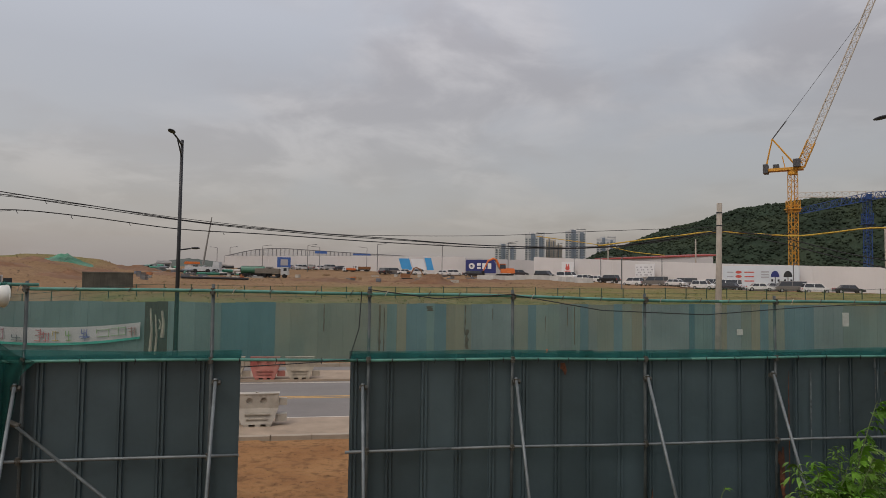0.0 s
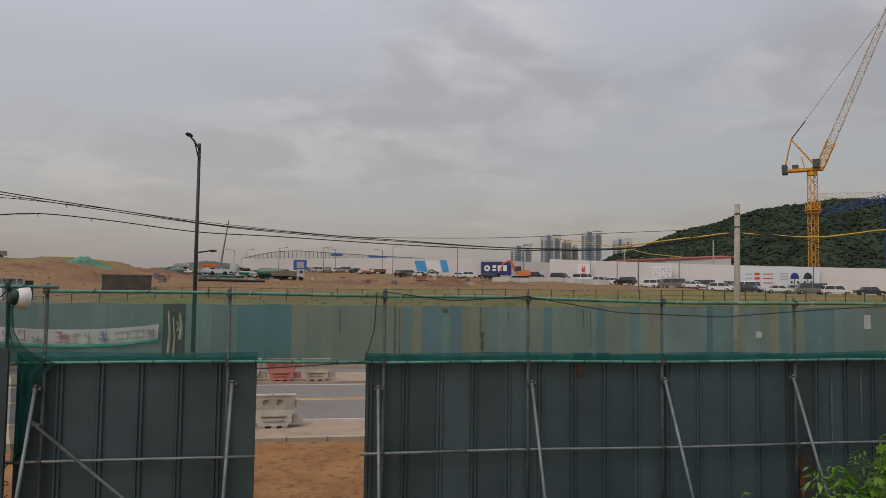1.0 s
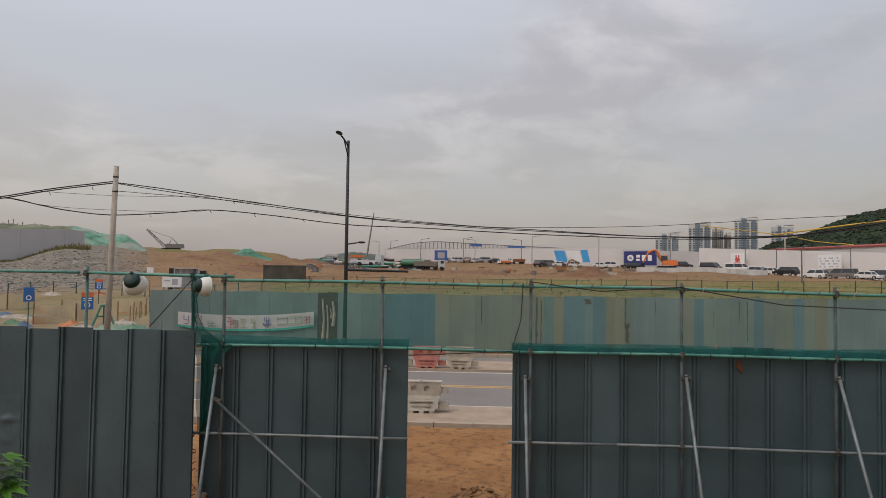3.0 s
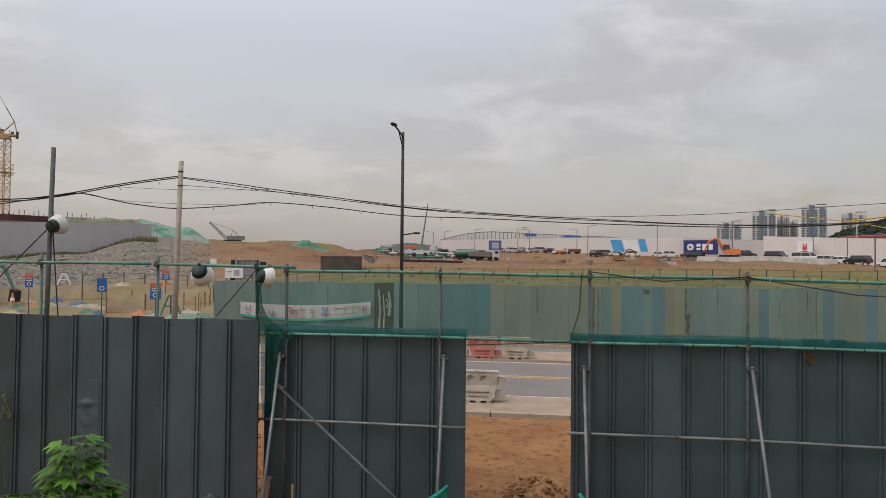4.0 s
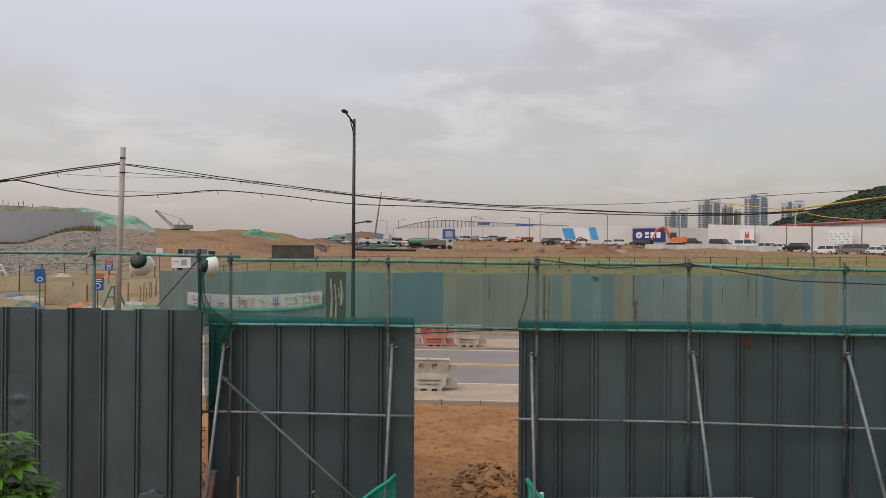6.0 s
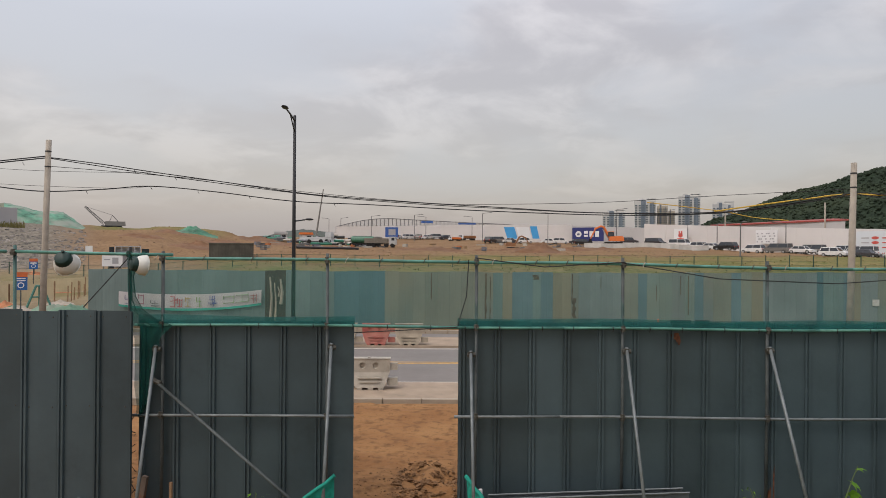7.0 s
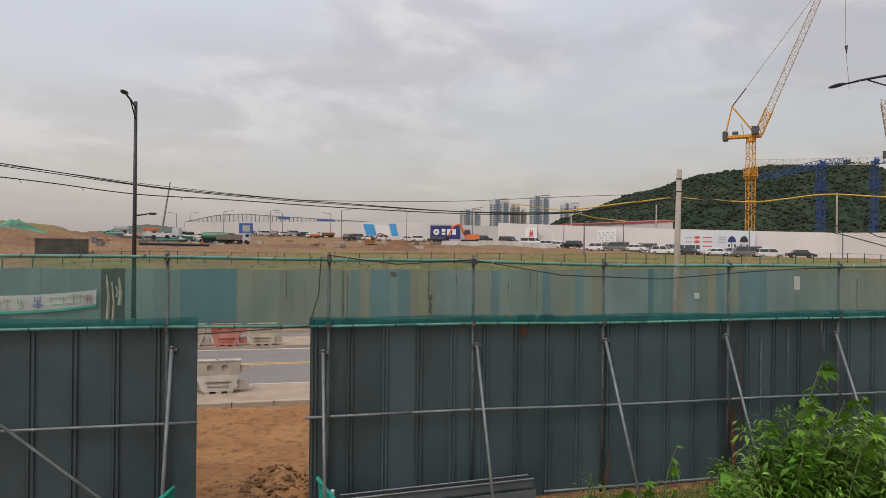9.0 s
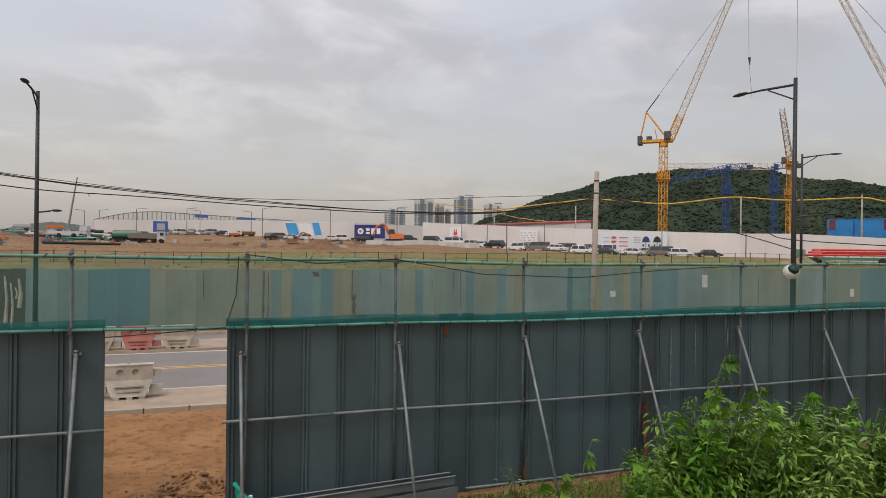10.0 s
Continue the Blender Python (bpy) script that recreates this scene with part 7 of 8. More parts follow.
def banner():
    t = thing("banner", pose(*along(0, 33.88), 0, 0, YAW), "sagging white cloth banner with coloured strokes and green hem", "banner")
    u0, u1 = -17.6, -10.4
    top = lambda k: 1.62 + 0.12 * k + 0.20 * (2 * k - 1) ** 2 - 0.1
    bot = lambda k: 0.80 + 0.10 * k + 0.26 * (2 * k - 1) ** 2 - 0.1
    n = 36

    def cloth(f0, f1, y, k0=0.0, k1=1.0):
        vs, fs = [], []
        for i in range(n + 1):
            k = k0 + (k1 - k0) * i / n
            z0, z1 = bot(k), top(k)
            for f in (f0, (f0 + f1) / 2, f1):
                vs.append((u0 + (u1 - u0) * k, y - 0.03 * math.sin(k * 19 + f * 3), z0 + (z1 - z0) * f))
        for i in range(n):
            for j in range(2):
                a = i * 3 + j
                fs.append((a, a + 3, a + 4, a + 1))
        return Shape().add(vs, fs)

    part("cloth", cloth(0, 1, 0), mat("banner_cloth", (0.62, 0.60, 0.60), 0.8, 0, 0.08, 1, through_light=0.2), t, smooth=True)
    part("hem", cloth(0.0, 0.14, -0.012), mat("banner_green", (0.06, 0.36, 0.28), 0.8), t, "green lower hem", True)
    for k0, k1, f0, f1, c in ((0.05, 0.075, 0.3, 0.7, (0.10, 0.08, 0.25)), (0.14, 0.17, 0.4, 0.8, (0.4, 0.08, 0.15)), (0.23, 0.28, 0.2, 0.45, (0.12, 0.12, 0.14)), (0.37, 0.385, 0.3, 0.85, (0.5, 0.06, 0.06)),
                              (0.385, 0.41, 0.55, 0.65, (0.5, 0.06, 0.06)), (0.42, 0.435, 0.25, 0.6, (0.5, 0.06, 0.06)), (0.47, 0.50, 0.35, 0.7, (0.55, 0.4, 0.08)), (0.55, 0.58, 0.35, 0.7, (0.25, 0.45, 0.1)),
                              (0.645, 0.67, 0.5, 0.75, (0.08, 0.1, 0.4)), (0.64, 0.69, 0.3, 0.38, (0.08, 0.1, 0.4)), (0.74, 0.80, 0.45, 0.7, (0.25, 0.45, 0.15)), (0.83, 0.90, 0.45, 0.75, (0.3, 0.5, 0.25)),
                              (0.93, 0.965, 0.25, 0.65, (0.4, 0.12, 0.10))):
        ink = mat("ink_%d_%d" % (k0 * 1000, f0 * 100), tuple(q * 0.75 + 0.12 for q in c), 0.8)
        spot = lambda k, f: Vector((u0 + (u1 - u0) * k, -0.05 - 0.03 * math.sin(k * 19 + f * 3), bot(k) + (top(k) - bot(k)) * f))
        km, kw, fl, fh = (k0 + k1) / 2, max(0.016, (k1 - k0) * 0.62), max(0.22, f0 - 0.12), min(0.92, f1 + 0.12)
        fm = (fl + fh) / 2
        bars = [(km - kw, fh - 0.05, km + kw, fh - 0.08), (km, fl, km, fh), (km - kw, fl + 0.05, km + kw, fl + 0.05), (km - kw * 0.8, fm, km + kw * 0.7, fm + 0.04), (km + kw, fl, km + kw, fh), (km - kw, fm, km - kw, fh)]
        for ka, fa, kb, fb in random.Random(int(k0 * 1000)).sample(bars, 4):
            part("stroke", Shape().tube([spot(ka, fa), spot(kb, fb)], 0.018, n=5), ink, t)


banner()

# ---- site floodlights on the rail and pole ----
HOOD_DARK = mat("dark_green_hood", (0.006, 0.028, 0.024), 0.5, 0, 0.1, 5)
HOOD_WHITE = mat("white_hood", (0.62, 0.62, 0.58), 0.45, 0, 0.08, 5)


def bowl(r, depth, n=18, rings=6, thick=0.012):
    """Open bowl, mouth towards +z."""
    sh = Shape()
    vs, fs = [], []
    for side, off in ((1, 0.0), (-1, thick)):
        for i in range(rings + 1):
            k = i / rings
            rr = (r - off) * math.sin(k * math.pi / 2)
            z = -depth * math.cos(k * math.pi / 2) + off
            vs += [(rr * math.cos(j * math.tau / n), rr * math.sin(j * math.tau / n), z) for j in range(n)]
    m = (rings + 1) * n
    for i in range(rings):
        for j in range(n):
            q = (j + 1) % n
            fs += [(i * n + j, i * n + q, i * n + n + q, i * n + n + j), (m + i * n + j, m + i * n + n + j, m + i * n + n + q, m + i * n + q)]
    for j in range(n):
        q = (j + 1) % n
        fs.append((rings * n + j, rings * n + q, m + rings * n + q, m + rings * n + j))
    return sh.add(vs, fs)


def floodlight(pos, axis, s, label):
    """axis: the way the lamp shines; its dark housing sits behind."""
    m = look(pos, Vector(pos) - Vector(axis))
    t = thing("floodlight", m @ Matrix.Scale(s, 4), label, "floodlight", "site floodlights")
    part("hood", bowl(0.225, 0.27), HOOD_WHITE, t, "white round reflector hood", True)
    part("lens", Shape().ball((0, 0, -0.03), 0.20, 0.20, 0.03, 16, 6), HOOD_DARK, t, "dark glass face", True)
    part("rim", Shape().tube([(0.222 * math.cos(k * math.tau / 20), 0.222 * math.sin(k * math.tau / 20), 0) for k in range(21)], 0.012, n=6, cap=False), HOOD_WHITE, t)
    part("housing", Shape().tube([(0, 0, -0.30), (0, 0, -0.285), (0, 0, -0.22), (0, 0, -0.17)], 0.115, 0.165, 18), HOOD_DARK, t, "dark green lamp housing", True)
    part("bracket", Shape().box(-0.02, 0.10, -0.33, 0.02, 0.135, -0.18), HOOD_DARK, t)


floodlight((-7.13, 8.88, EYE_Z - 0.27), (-0.26, 0.81, -0.45), 0.80, "round white floodlight with dark housing under the rail")
floodlight((-5.93, 8.98, EYE_Z - 0.27), (0.574, 0.81, -0.10), 0.68, "round white floodlight with dark housing at fence corner")
floodlight((-10.58, 9.26, EYE_Z + 0.62), (-0.17, 0.93, 0.25), 0.80, "round white floodlight with dark housing on a pole")
floodlight((8.92, 11.62, EYE_Z - 0.38), (0.18, 0.81, -0.50), 0.66, "round pale floodlight with dark housing below the rail")

_rnd = random.Random(9)
_t = thing("torn_mesh", ROADWAYS, "torn black wire mesh in the gap at the corner", "wire mesh")
for _i in range(9):
    _z = 0.25 + 0.14 * _i
    part("wire", Shape().tube([(-6.34 + _rnd.uniform(0, 0.05), -0.03, _z), (-6.27 + _rnd.uniform(-0.03, 0.03), -0.05, _z + _rnd.uniform(-0.04, 0.1)), (-6.19, -0.03, _z + _rnd.uniform(-0.1, 0.12))], 0.007, n=4), WIRE, _t)
part("wire", Shape().tube([(-6.28 + 0.03 * math.sin(k * 1.9), -0.04, 0.15 + 0.1 * k) for k in range(14)], 0.012, n=5), WIRE, _t)

# slack leads and stays about the fence
_lead = "thin black lead hanging along the fence"
for _pts in (((-1.24, 3.80), (-1.27, 3.25), (-1.40, 2.81)), ((-1.15, 3.83), (-0.1, 3.70), (1.1, 3.78)), ((1.1, 3.77), (2.55, 3.54), (4.35, 3.48), (5.95, 3.60)), ((5.95, 3.60), (7.0, 3.66), (8.0, 3.68)),
             ((-2.94, 2.70), (-2.2, 2.74), (-1.40, 2.79)), ((-6.3, 3.78), (-6.95, 3.05))):
    _v = [(u, -0.09, z) for u, z in _pts]
    _o = part("slack_lead", Shape().tube(_v if len(_v) == 2 else [Vector(_v[0]).lerp(Vector(_v[1]), k / 5) for k in range(5)] + [Vector(_v[1]).lerp(Vector(_v[2]), k / 5) for k in range(6)]
                                         + [Vector(q) for q in _v[3:]], 0.008, n=5), WIRE)
    _o.matrix_world = ROADWAYS
    tagged(_o, _lead, "cable", "slack leads")
for _a, _b in (((-10.74, 9.2, 4.52), (-11.6, 8.3, 3.0)), ((-10.72, 9.25, 4.47), (-10.57, 9.3, 2.5))):
    tagged(part("stay_wire", Shape().tube([_a, _b], 0.012, n=5), WIRE), "black stay wire tied to the leaning pole", "cable", "stay wires")

# ---- loose things at the foot of the fence ----


def fallen_sheets():
    for i, (du, dz, dy) in enumerate(((0.0, 0.0, 0.0), (0.05, 0.02, -0.12))):
        t = thing("fallen_sheet", pose(*along(-0.95 + du, 9.62 + dy), 0, 0, YAW) @ pose(0, 0, 0.02, 0, 0, 0), "grey steel sheet lying tilted against the fence foot", "steel sheet", "fallen sheets")
        sh = Shape().extrude([(0, 0.20), (2.85, 0.32), (2.85, 0.46 - dz), (0, 0.36 - dz)], 0, 0.02).extrude([(0, 0.0), (2.85, 0.0), (2.85, 0.32), (0, 0.20)], -0.02 - 0.1 * i, 0.0 - 0.1 * i)
        part("sheet", sh, mat("bare_sheet", (0.11, 0.125, 0.135), 0.4, 0.1, 0.12, 2), t)
        part("edge_fold", Shape().tube([(0, -0.02, 0.37 - dz), (2.85, -0.02, 0.47 - dz)], 0.014, n=6), PIPE, t)


fallen_sheets()


def hanging_net(a, b, label, seed):
    """Net rolled over a slanting bar from a to b and hanging from it in folds to the ground."""
    a, b = Vector(a), Vector(b)
    t = thing("net_sheet", Matrix.Translation((a.x, a.y, 0)), label, "net", "nets by the gate")
    o = Vector((a.x, a.y, 0))
    away = Vector((-(b - a).y, (b - a).x, 0)).normalized()
    n, m, vs, fs = 36, 8, [], []
    for i in range(n + 1):
        q = i / n
        top = a.lerp(b, q) - o
        foot = ground_z(top.x + o.x, top.y + o.y) - 0.04
        for k in range(m + 1):
            r = k / m
            fold = (0.02 + 0.05 * r) * math.sin(q * 26 + seed + 1.5 * r) + 0.04 * r * noise.noise(Vector((q * 5, r * 3, seed)))
            pt = top + away * fold + (b - a) * (0.05 * r * noise.noise(Vector((q * 4, r * 2, seed + 7))))
            vs.append((pt.x, pt.y, top.z + (foot - top.z) * r))
    for i in range(n):
        for k in range(m):
            c = i * (m + 1) + k
            fs.append((c, c + m + 1, c + m + 2, c + 1))
    part("net", Shape().add(vs, fs), NET_THICK, t, smooth=True)
    roll = [(a.lerp(b, k / 8) - o) + Vector((0, 0, 0.012 * math.sin(k * 2.3 + seed))) for k in range(9)]
    part("rolled_edge", Shape().tube(roll, 0.032, 0.026, 8), NET_THICK, t, smooth=True)


hanging_net((-3.72, 8.05, EYE_Z - 3.70), (-2.92, 8.79, EYE_Z - 3.14), "bright green net hanging over a slanting bar by the gate", 1.5)
hanging_net((-1.19, 9.56, EYE_Z - 3.30), (-0.62, 9.05, EYE_Z - 3.74), "crumpled bright green net sloping down beside the gate post", 0.6)
_p = along(-1.05, 9.72)
_t = thing("bottle", Matrix.Translation((_p.x, _p.y, ground_z(_p.x, _p.y) + 0.25)), "dark upright bottle with pale cap by the gate", "bottle")
part("body", Shape().tube([(0, 0, -0.3), (0, 0, 0.12), (0, 0, 0.17)], 0.045, 0.03, 10), GLASS, _t)
part("cap", Shape().tube([(0, 0, 0.17), (0, 0, 0.24)], 0.028, n=10), SIGN_WHITE, _t)
_p = along(-0.5, 9.2)
_t = thing("marker_post", Matrix.Translation((_p.x, _p.y, ground_z(_p.x, _p.y))), "short post with pale yellow rounded cap", "post")
part("shaft", Shape().tube([(0, 0, -0.1), (0, 0, 0.16)], 0.03, n=8), PIPE_DARK, _t)
part("cap", Shape().ball((0, 0, 0.19), 0.055, 0.055, 0.045, 12, 8), mat("yellow_cap", (0.5, 0.42, 0.16), 0.6), _t, smooth=True)
_p = along(-6.05, 9.75)
_t = thing("rusty_stub", Matrix.Translation((_p.x, _p.y, 0)), "leaning rusty steel post stub at the corner", "post")
part("shaft", Shape().box(-0.04, -0.03, -0.1, 0.04, 0.03, 0.62, Matrix.Rotation(radians(10), 4, "Y")), RUST_PANEL, _t)
_p = along(-5.6, 9.8)
_t = thing("timber_stub", Matrix.Translation((_p.x, _p.y, 0)), "short weathered timber stub by the fence", "post")
part("shaft", Shape().box(-0.018, -0.015, -0.1, 0.018, 0.015, 0.5), STAKE, _t)


def rust_patch(u, z, w, h, seed, y=0.018, name="rust_patch", material=None):
    n, pts = 16, []
    for k in range(n):
        a = k * math.tau / n
        r = 1 + 0.55 * noise.noise(Vector((math.cos(a) * 1.6 + seed, math.sin(a) * 1.6, seed)))
        pts.append((u + w * 0.5 * r * math.cos(a), z + h * 0.5 * r * math.sin(a)))
    part(name, Shape().extrude(pts, y - 0.003, y), material or mat("flaking_rust", (0.16, 0.06, 0.03), 0.9, 0, 0.5, 14, 0.004, 60, tint=(0.04, 0.018, 0.012)), bpy.data.objects["site_fence"])


for _a in ((5.80, 0.85, 0.10, 0.7, 1.0), (5.74, 1.12, 0.06, 0.22, 1.7), (5.93, 1.5, 0.018, 2.2, 2.0), (5.84, 0.35, 0.11, 0.4, 3.0), (1.93, 2.66, 0.15, 0.09, 4.0), (1.97, 2.60, 0.06, 0.12, 4.6), (3.47, 0.35, 0.05, 0.7, 6.0), (3.40, 0.2, 0.08, 0.3, 7.0)):
    rust_patch(*_a)
for _i, (_u, _z, _w, _h) in enumerate(((7.66, 2.35, 0.035, 0.5), (7.70, 1.75, 0.02, 0.6), (7.60, 2.62, 0.06, 0.10), (6.9, 2.1, 0.018, 1.2), (6.35, 1.9, 0.03, 1.4), (10.9, 1.75, 0.03, 0.3))):
    rust_patch(_u, _z, _w, _h, 11.0 + _i, 0.016, "paint_drip", mat("pale_drip", (0.13, 0.155, 0.165), 0.8, 0, 0.4, 12))
for _u, _z, _w, _h in ((2.0, 2.88, 0.32, 0.05), (2.33, 2.86, 0.22, 0.09), (7.9, 2.87, 0.3, 0.06)):
    part("torn_edge", Shape().box(_u - _w / 2, 0.0, _z - _h / 2, _u + _w / 2, 0.012, _z + _h / 2), WIRE, bpy.data.objects["site_fence"])

# ---- weeds and shrubs by the viewer ----
LEAF = mat("leaf_green", (0.088, 0.21, 0.018), 0.5, 0, 0.4, 2.5, tint=(0.16, 0.30, 0.035), through_light=0.3, spread=0.4, spec=0.25)
LEAF_D = mat("leaf_dark", (0.115, 0.225, 0.03), 0.45, 0, 0.45, 2.4, tint=(0.25, 0.36, 0.085), through_light=0.2, spec=0.35, island=0.55)
LEAF_W = mat("weed_leaf", (0.055, 0.15, 0.012), 0.45, 0, 0.45, 3.5, tint=(0.11, 0.25, 0.022), through_light=0.25, spread=0.5, spec=0.3)
STEM = mat("green_stem", (0.10, 0.14, 0.05), 0.7, 0, 0.2, 6)


def leaf_points(l, w, curl):
    """Pointed leaf, folded along its rib, drooping to the tip."""
    rows = ((0.0, 0.02, 0.0), (0.28, 0.8, 0.03), (0.55, 1.0, 0.02), (0.8, 0.55, -0.05), (1.0, 0.02, -0.16))
    vs = []
    for k, s, z in rows:
        zz = z * l * curl
        vs += [(k * l, -s * w / 2, zz + 0.10 * s * w), (k * l, 0, zz), (k * l, s * w / 2, zz + 0.10 * s * w)]
    fs = []
    for i in range(4):
        a = i * 3
        fs += [(a, a + 3, a + 4, a + 1), (a + 1, a + 4, a + 5, a + 2)]
    return vs, fs


def shrub(pos, height, leaf, count, seed, label, spread=0.35, name="shrub", bend=(0.0, 0.0), stems=3, wind=0.5):
    rnd = random.Random(seed)
    t = thing(name, Matrix.Translation(pos), label, "shrub", "weeds by the fence")
    bulk = Shape()
    for st in range(stems):
        a = rnd.uniform(0, math.tau)
        h = height * (1.0 if st == 0 else rnd.uniform(0.55, 0.9))
        tip = Vector((math.cos(a) * spread * h * rnd.uniform(0.1, 0.6) + bend[0], math.sin(a) * spread * h * rnd.uniform(0.1, 0.6) + bend[1], h))
        mid = tip * 0.5 + Vector((rnd.uniform(-0.06, 0.06), rnd.uniform(-0.06, 0.06), 0.06 * h))
        line = [Vector((0, 0, -0.08)).lerp(mid, k / 4) for k in range(4)] + [mid.lerp(tip, k / 4) for k in range(5)]
        part("stem", Shape().tube(line, 0.011 + 0.004 * height, 0.004, 5), STEM, t)
        n = count // stems
        for i in range(n):
            k = 0.14 + 0.86 * (i + rnd.random() * 0.6) / n
            p = Vector((0, 0, 0)).lerp(mid, k * 2) if k < 0.5 else mid.lerp(tip, min(1, k * 2 - 1))
            b = i * 2.4 + rnd.uniform(-0.5, 0.5)
            out = (1 - 0.55 * k) * rnd.uniform(0.05, 0.8) * spread
            q = p + Vector((math.cos(b), math.sin(b), 0.35)) * out
            sc = rnd.uniform(0.6, 1.1) * (1 - 0.35 * k)
            m = Matrix.Translation(q) @ pose(0, 0, 0, 0, 0, math.degrees(b) + rnd.uniform(-30, 30)) @ pose(0, 0, 0, rnd.uniform(-40, 40), rnd.uniform(-25, 55), 0)
            if wind and rnd.random() < wind:
                m = Matrix.Translation(q) @ pose(0, 0, 0, 0, 0, rnd.uniform(-35, 25)) @ pose(0, 0, 0, rnd.uniform(-50, 50), rnd.uniform(-10, 40), 0)
            vs, fs = leaf_points(leaf * sc, leaf * sc * rnd.uniform(0.20, 0.34), rnd.uniform(0.6, 2.4))
            bulk.add([m @ Vector(v) for v in vs], fs)
    part("foliage", bulk, LEAF_D if seed % 3 else LEAF, t, kind="stuff")
    return t


ENV = ((19.0, -0.37), (20.7, -0.345), (22.6, -0.30), (24.9, -0.305), (26.2, -0.265), (28.4, -0.245), (30.5, -0.215), (31.6, -0.188), (33.1, -0.188), (35.1, -0.182), (36.7, -0.215), (38.2, -0.188),
       (40.0, -0.184), (41.2, -0.20), (43.5, -0.182), (50, -0.18), (60, -0.17))


def right_thicket():
    rnd = random.Random(42)
    for i in range(96):
        az = 26.6 + 27 * ((i * 0.618) % 1.0)
        d = (7.6 + 2.9 * rnd.random()) * (1 + 0.012 * (az - 25))
        p = polar(az, d)
        p.z = ground_z(p.x, p.y)
        top = EYE_Z + float(np.interp(az, [e[0] + 0.7 for e in ENV], [e[1] for e in ENV])) * d
        h = (top - p.z) * rnd.uniform(0.62, 1.0)
        if h < 0.25:
            continue
        shrub(p, h, rnd.uniform(0.15, 0.24), int(240 + 230 * h), 100 + i, "leafy green weed shrub growing along the fence", spread=0.38, wind=0.55)
    # shoots that stand clear of the rest
    for az, d, tan_top, s, n in ((30.5, 9.2, -0.136, 1, 20), (32.4, 9.0, -0.185, 7, 16), (33.7, 9.2, -0.178, 2, 18), (34.4, 8.9, -0.20, 8, 16), (37.0, 9.6, -0.180, 3, 18), (38.6, 9.5, -0.196, 9, 16),
                                 (40.2, 9.8, -0.186, 4, 14), (41.8, 9.7, -0.190, 10, 14), (42.6, 9.6, -0.180, 6, 16), (21.5, 9.3, -0.272, 5, 5), (24.8, 8.8, -0.30, 11, 9), (27.6, 8.8, -0.238, 12, 12),
                                 (29.4, 9.0, -0.225, 13, 14), (30.8, 8.9, -0.21, 14, 14), (45.0, 9.6, -0.175, 15, 14), (17.5, 8.9, -0.345, 16, 6), (19.4, 9.1, -0.33, 17, 7)):
        p = polar(az, d)
        p.z = ground_z(p.x, p.y)
        blown_shoot(p, EYE_Z + tan_top * d - p.z, 0.26, int(n * 1.8), 7 * s, "tall leafy shoot with hand-shaped leaves blown to one side", 0.18)


def whorled_weed(pos, height, reach, seed, label):
    """Weed with tiers of long leaves that spread flat from each joint of its stem."""
    rnd = random.Random(seed)
    t = thing("leafy_weed", Matrix.Translation(pos), label, "weed", "weeds by the fence")
    meshes = [palm_leaf(k, 0.9).mesh("leaf", LEAF_W) for k in (0.30, 0.25, 0.19)]
    part("stem", Shape().tube([(0, 0, -0.08), (0.03, 0.02, height * 0.5), (0.0, 0.0, height)], 0.022, 0.007, 7), STEM, t)
    tiers = max(6, int(height / 0.088))
    for i in range(tiers):
        k = (i + 0.6) / tiers
        r = reach * (1.0 - 0.55 * k)
        arms = rnd.randint(5, 7)
        for b in range(arms):
            a = b * math.tau / arms + i * 0.9 + rnd.uniform(-0.3, 0.3)
            d = Vector((math.cos(a), math.sin(a), 0))
            z = height * (0.12 + 0.86 * k)
            end = Vector((0.01, 0, z)) + d * r * rnd.uniform(0.30, 0.7) + Vector((0, 0, 0.16 * r))
            part("stalk", Shape().tube([(0.01, 0, z - 0.03), end], 0.006, 0.004, 5), STEM, t)
            o = part("leaf", meshes[min(2, int(k * 2.2 + rnd.random() * 0.8))], None, t)
            o.matrix_local = Matrix.Translation(end) @ pose(0, 0, 0, 0, 0, math.degrees(a) + rnd.uniform(-14, 14)) @ pose(0, 0, 0, rnd.uniform(-16, 16), rnd.uniform(-4, 20), 0) @ Matrix.Scale(rnd.uniform(0.8, 1.15), 4)


def palm_leaf(l, curl=1.9):
    """Hand-shaped leaf: five pointed leaflets fanned from one stalk end, drooping at the tips."""
    sh = Shape()
    for turn, k in ((0, 1.0), (36, 0.9), (-36, 0.9), (76, 0.6), (-76, 0.6)):
        vs, fs = leaf_points(l * k, l * k * 0.34, curl)
        m = pose(0, 0, 0, 0, 0, turn)
        sh.add([m @ Vector(v) for v in vs], fs)
    return sh


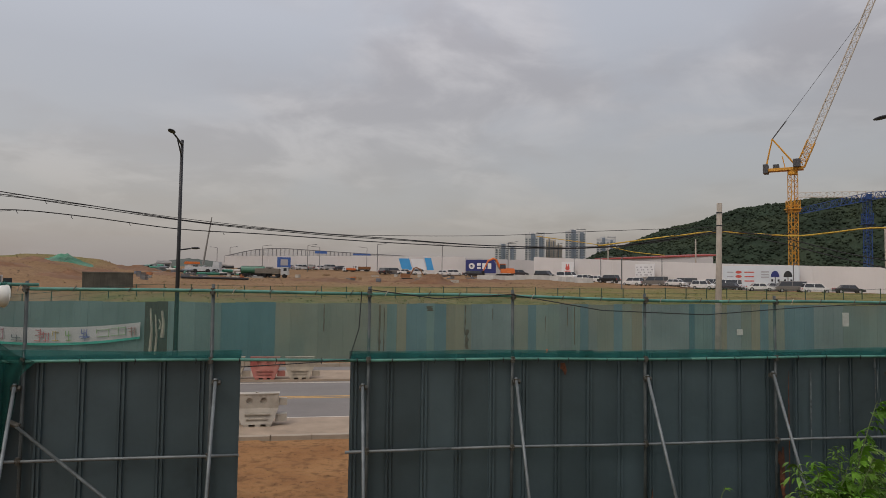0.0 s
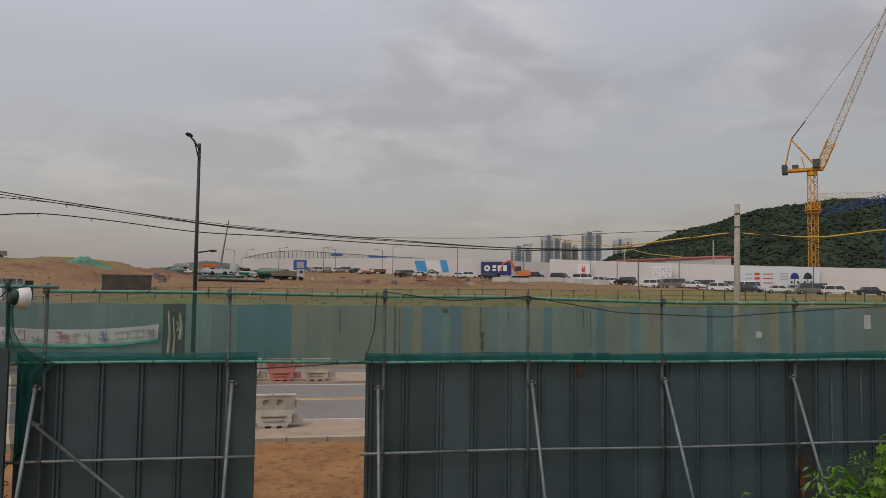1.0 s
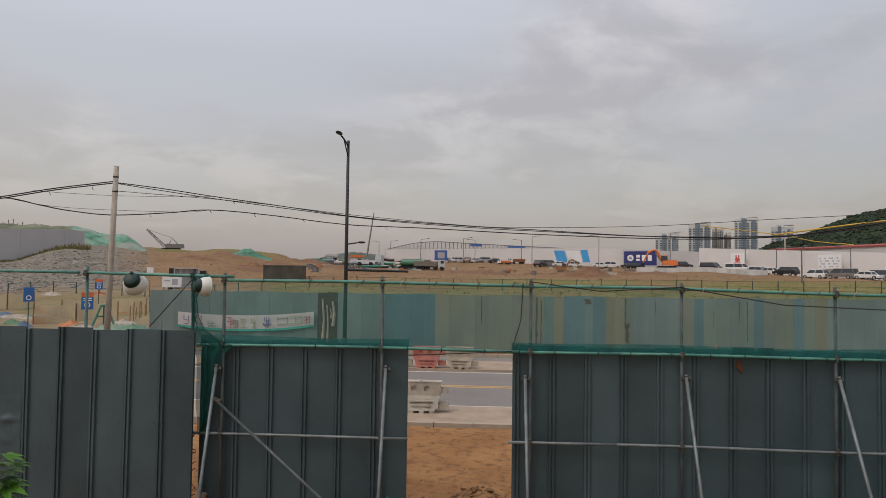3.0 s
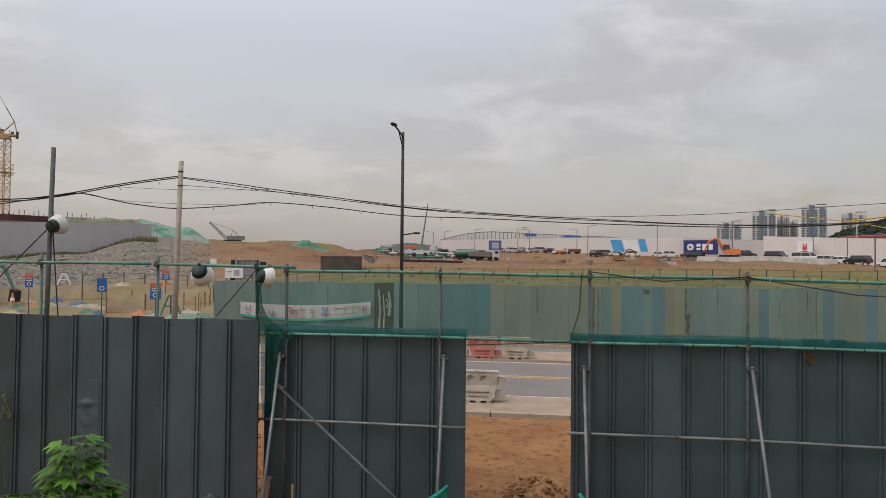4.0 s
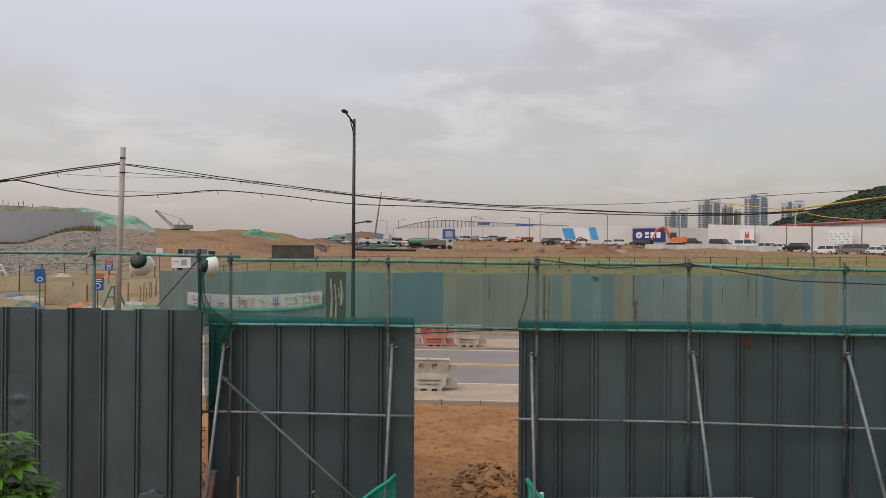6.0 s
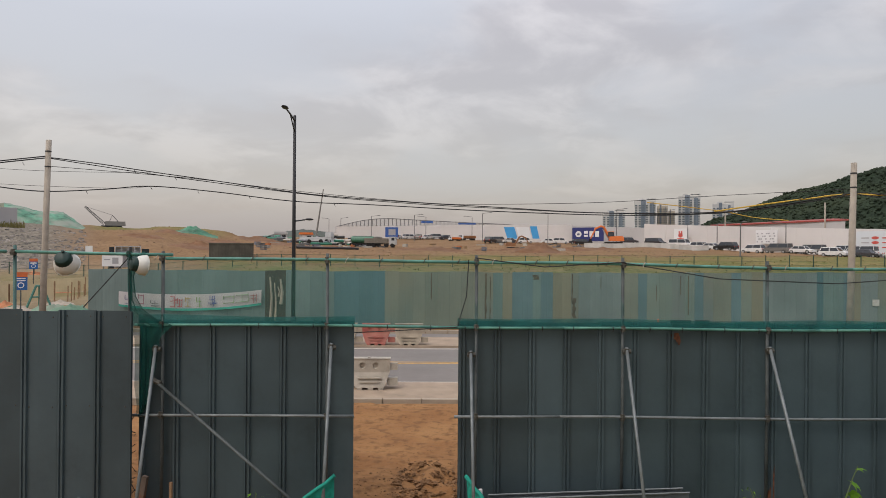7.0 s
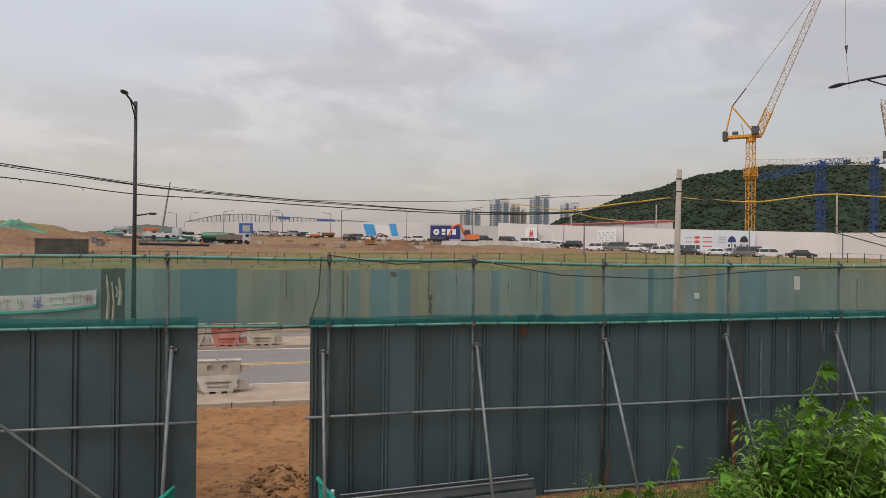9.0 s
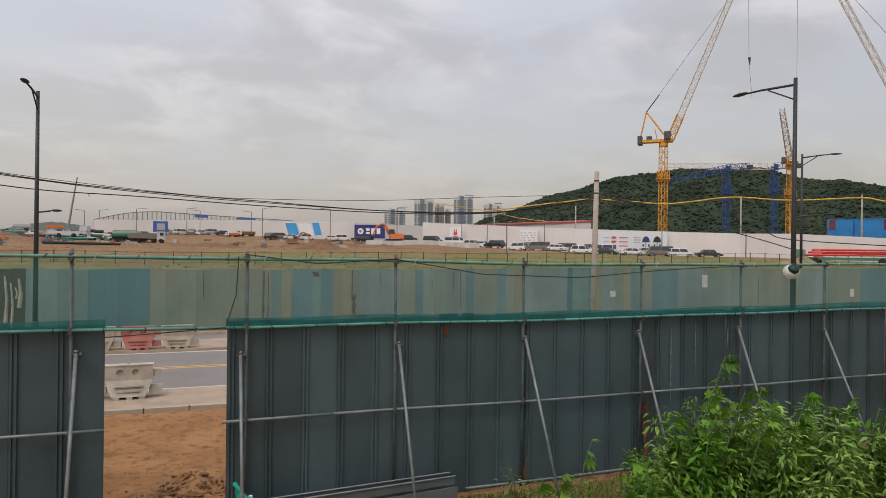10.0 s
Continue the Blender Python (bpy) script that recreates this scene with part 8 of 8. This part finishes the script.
def blown_shoot(pos, height, leaf, count, seed, label, lean=0.16):
    """Tall shoot whose hand-shaped leaves stream to one side in the wind."""
    rnd = random.Random(seed)
    t = thing("tall_shoot", Matrix.Translation(pos), label, "shrub", "weeds by the fence")
    bow = [Vector((lean * height * k ** 2, 0.02 * math.sin(k * 5 + seed), -0.05 + (height + 0.05) * k - 0.03 * height * k ** 4)) for k in [q / 9 for q in range(10)]]
    part("stem", Shape().tube(bow, 0.014, 0.004, 6), STEM, t)
    meshes = [palm_leaf(leaf * k).mesh("leaf", LEAF) for k in (1.0, 0.8, 0.6, 0.9)]
    for i in range(count):
        k = 0.25 + 0.75 * (i + rnd.random() * 0.5) / count
        p = bow[min(8, int(k * 9))].lerp(bow[min(9, int(k * 9) + 1)], k * 9 - int(k * 9))
        a = rnd.uniform(-60, 60) + (180 if rnd.random() < 0.15 else 0)
        d = Vector((math.cos(radians(a)), math.sin(radians(a)), rnd.uniform(-0.2, 0.4)))
        end = p + d * rnd.uniform(0.02, 0.07)
        part("stalk", Shape().tube([p, end], 0.005, 0.003, 5), STEM, t)
        o = part("leaf", rnd.choice(meshes), None, t)
        o.matrix_local = Matrix.Translation(end) @ pose(0, 0, 0, 0, 0, a * 0.5) @ pose(0, 0, 0, rnd.uniform(-70, 50), rnd.uniform(-20, 45), 0) @ Matrix.Scale(rnd.uniform(0.75, 1.1) * (1 - 0.25 * k), 4)


def left_weeds():
    for az, d, tan_top, reach, s in ((-48.1, 7.4, -0.236, 0.50, 21), (-46.5, 7.5, -0.300, 0.42, 23), (-50.4, 6.9, -0.300, 0.48, 22), (-52.2, 6.8, -0.300, 0.5, 24), (-48.6, 6.8, -0.315, 0.5, 25)):
        p = polar(az, d)
        p.z = ground_z(p.x, p.y)
        whorled_weed(p, EYE_Z + tan_top * d - p.z, reach, s, "leafy green weed with spreading leaf tiers by the sheet fence")
    t = thing("dry_vine", pose(-5.85, 8.83, 0, 0, 0, math.degrees(math.atan(0.158))), "dry yellowed vine with hanging leaves on the sheet fence", "vine")
    rnd = random.Random(19)
    dry = [Shape().add(*leaf_points(k, k * 0.34, 1.6)).mesh("leaf", mat("dry_leaf", (0.20, 0.19, 0.085), 0.7, 0, 0.3, 4, through_light=0.3)) for k in (0.10, 0.075)]
    for x0, x1, z0, z1 in ((-4.55, -4.78, 1.80, 1.42), (-4.50, -4.38, 1.72, 1.38), (-4.48, -4.72, 1.42, 1.02), (-4.85, -5.05, 1.75, 1.50), (-4.60, -4.85, 0.70, 0.40), (-4.35, -4.50, 1.36, 1.52)):
        pts = [Vector((x0 + (x1 - x0) * k, -0.10 - 0.05 * math.sin(k * 3), z0 + (z1 - z0) * k + 0.10 * math.sin(k * math.pi))) for k in [q / 6 for q in range(7)]]
        part("stem", Shape().tube(pts, 0.006, 0.004, 5), STEM, t)
        for q in range(13):
            k = rnd.random() * 5.9
            p = pts[int(k)].lerp(pts[int(k) + 1], k - int(k))
            o = part("leaf", rnd.choice(dry), None, t)
            o.matrix_local = Matrix.Translation(p) @ pose(0, 0, 0, 0, 0, rnd.uniform(0, 360)) @ pose(0, 0, 0, rnd.uniform(-40, 40), rnd.uniform(35, 85), 0)
    part("stem", Shape().tube([(-4.47, -0.09, 0.2), (-4.50, -0.10, 1.1), (-4.52, -0.10, 1.82)], 0.008, 0.005, 5), STEM, t)
    for i, (u, s, h, n) in enumerate(((-3.95, 9.5, 0.4, 50), (-3.65, 9.25, 0.3, 40), (-4.2, 9.3, 0.55, 50), (2.9, 9.4, 0.6, 60), (3.3, 9.1, 0.45, 50), (2.5, 8.9, 0.35, 50), (3.8, 9.2, 0.5, 60), (-2.9, 9.5, 0.25, 30))):
        p = along(u, s)
        p.z = ground_z(p.x, p.y)
        shrub(p, h, 0.11, n, 61 + i, "small leafy weed at the foot of the fence", 0.4, "small_weed", (0, 0), 3, 0.2)


right_thicket()
left_weeds()


def bank_grass():
    rnd = random.Random(77)
    sh = Shape()
    for i in range(12000):
        u, s = rnd.uniform(-8, 17), rnd.uniform(6.0, 9.9)
        if i % 3 == 0:
            u, s = rnd.uniform(1.8, 8.0), rnd.uniform(8.8, 9.9)
        if u < 1.5 and rnd.random() < 0.8:
            continue
        p = along(u, s)
        z = ground_z(p.x, p.y) - 0.02
        h, w, b = rnd.uniform(0.10, 0.38), rnd.uniform(0.006, 0.014), rnd.uniform(0, math.tau)
        if u < 6.0:
            h *= 0.35 + 0.3 * smooth01(9.6 - s, 0, 1.2)
        c, q = math.cos(b), math.sin(b)
        le = rnd.uniform(0.1, 0.5) * h
        sh.add([(p.x - q * w, p.y + c * w, z), (p.x + q * w, p.y - c * w, z), (p.x + c * le * 0.4 + q * w * 0.7, p.y + q * le * 0.4 - c * w * 0.7, z + h * 0.6),
                (p.x + c * le * 0.4 - q * w * 0.7, p.y + q * le * 0.4 + c * w * 0.7, z + h * 0.6), (p.x + c * le, p.y + q * le, z + h)], [(0, 1, 2, 3), (3, 2, 4)])
    tagged(part("bank_grass", sh, mat("grass_blade", (0.12, 0.185, 0.035), 0.7, 0, 0.3, 2, tint=(0.20, 0.19, 0.06), through_light=0.3)), "rough green grass along the foot of the fence", "grass", kind="stuff")


bank_grass()
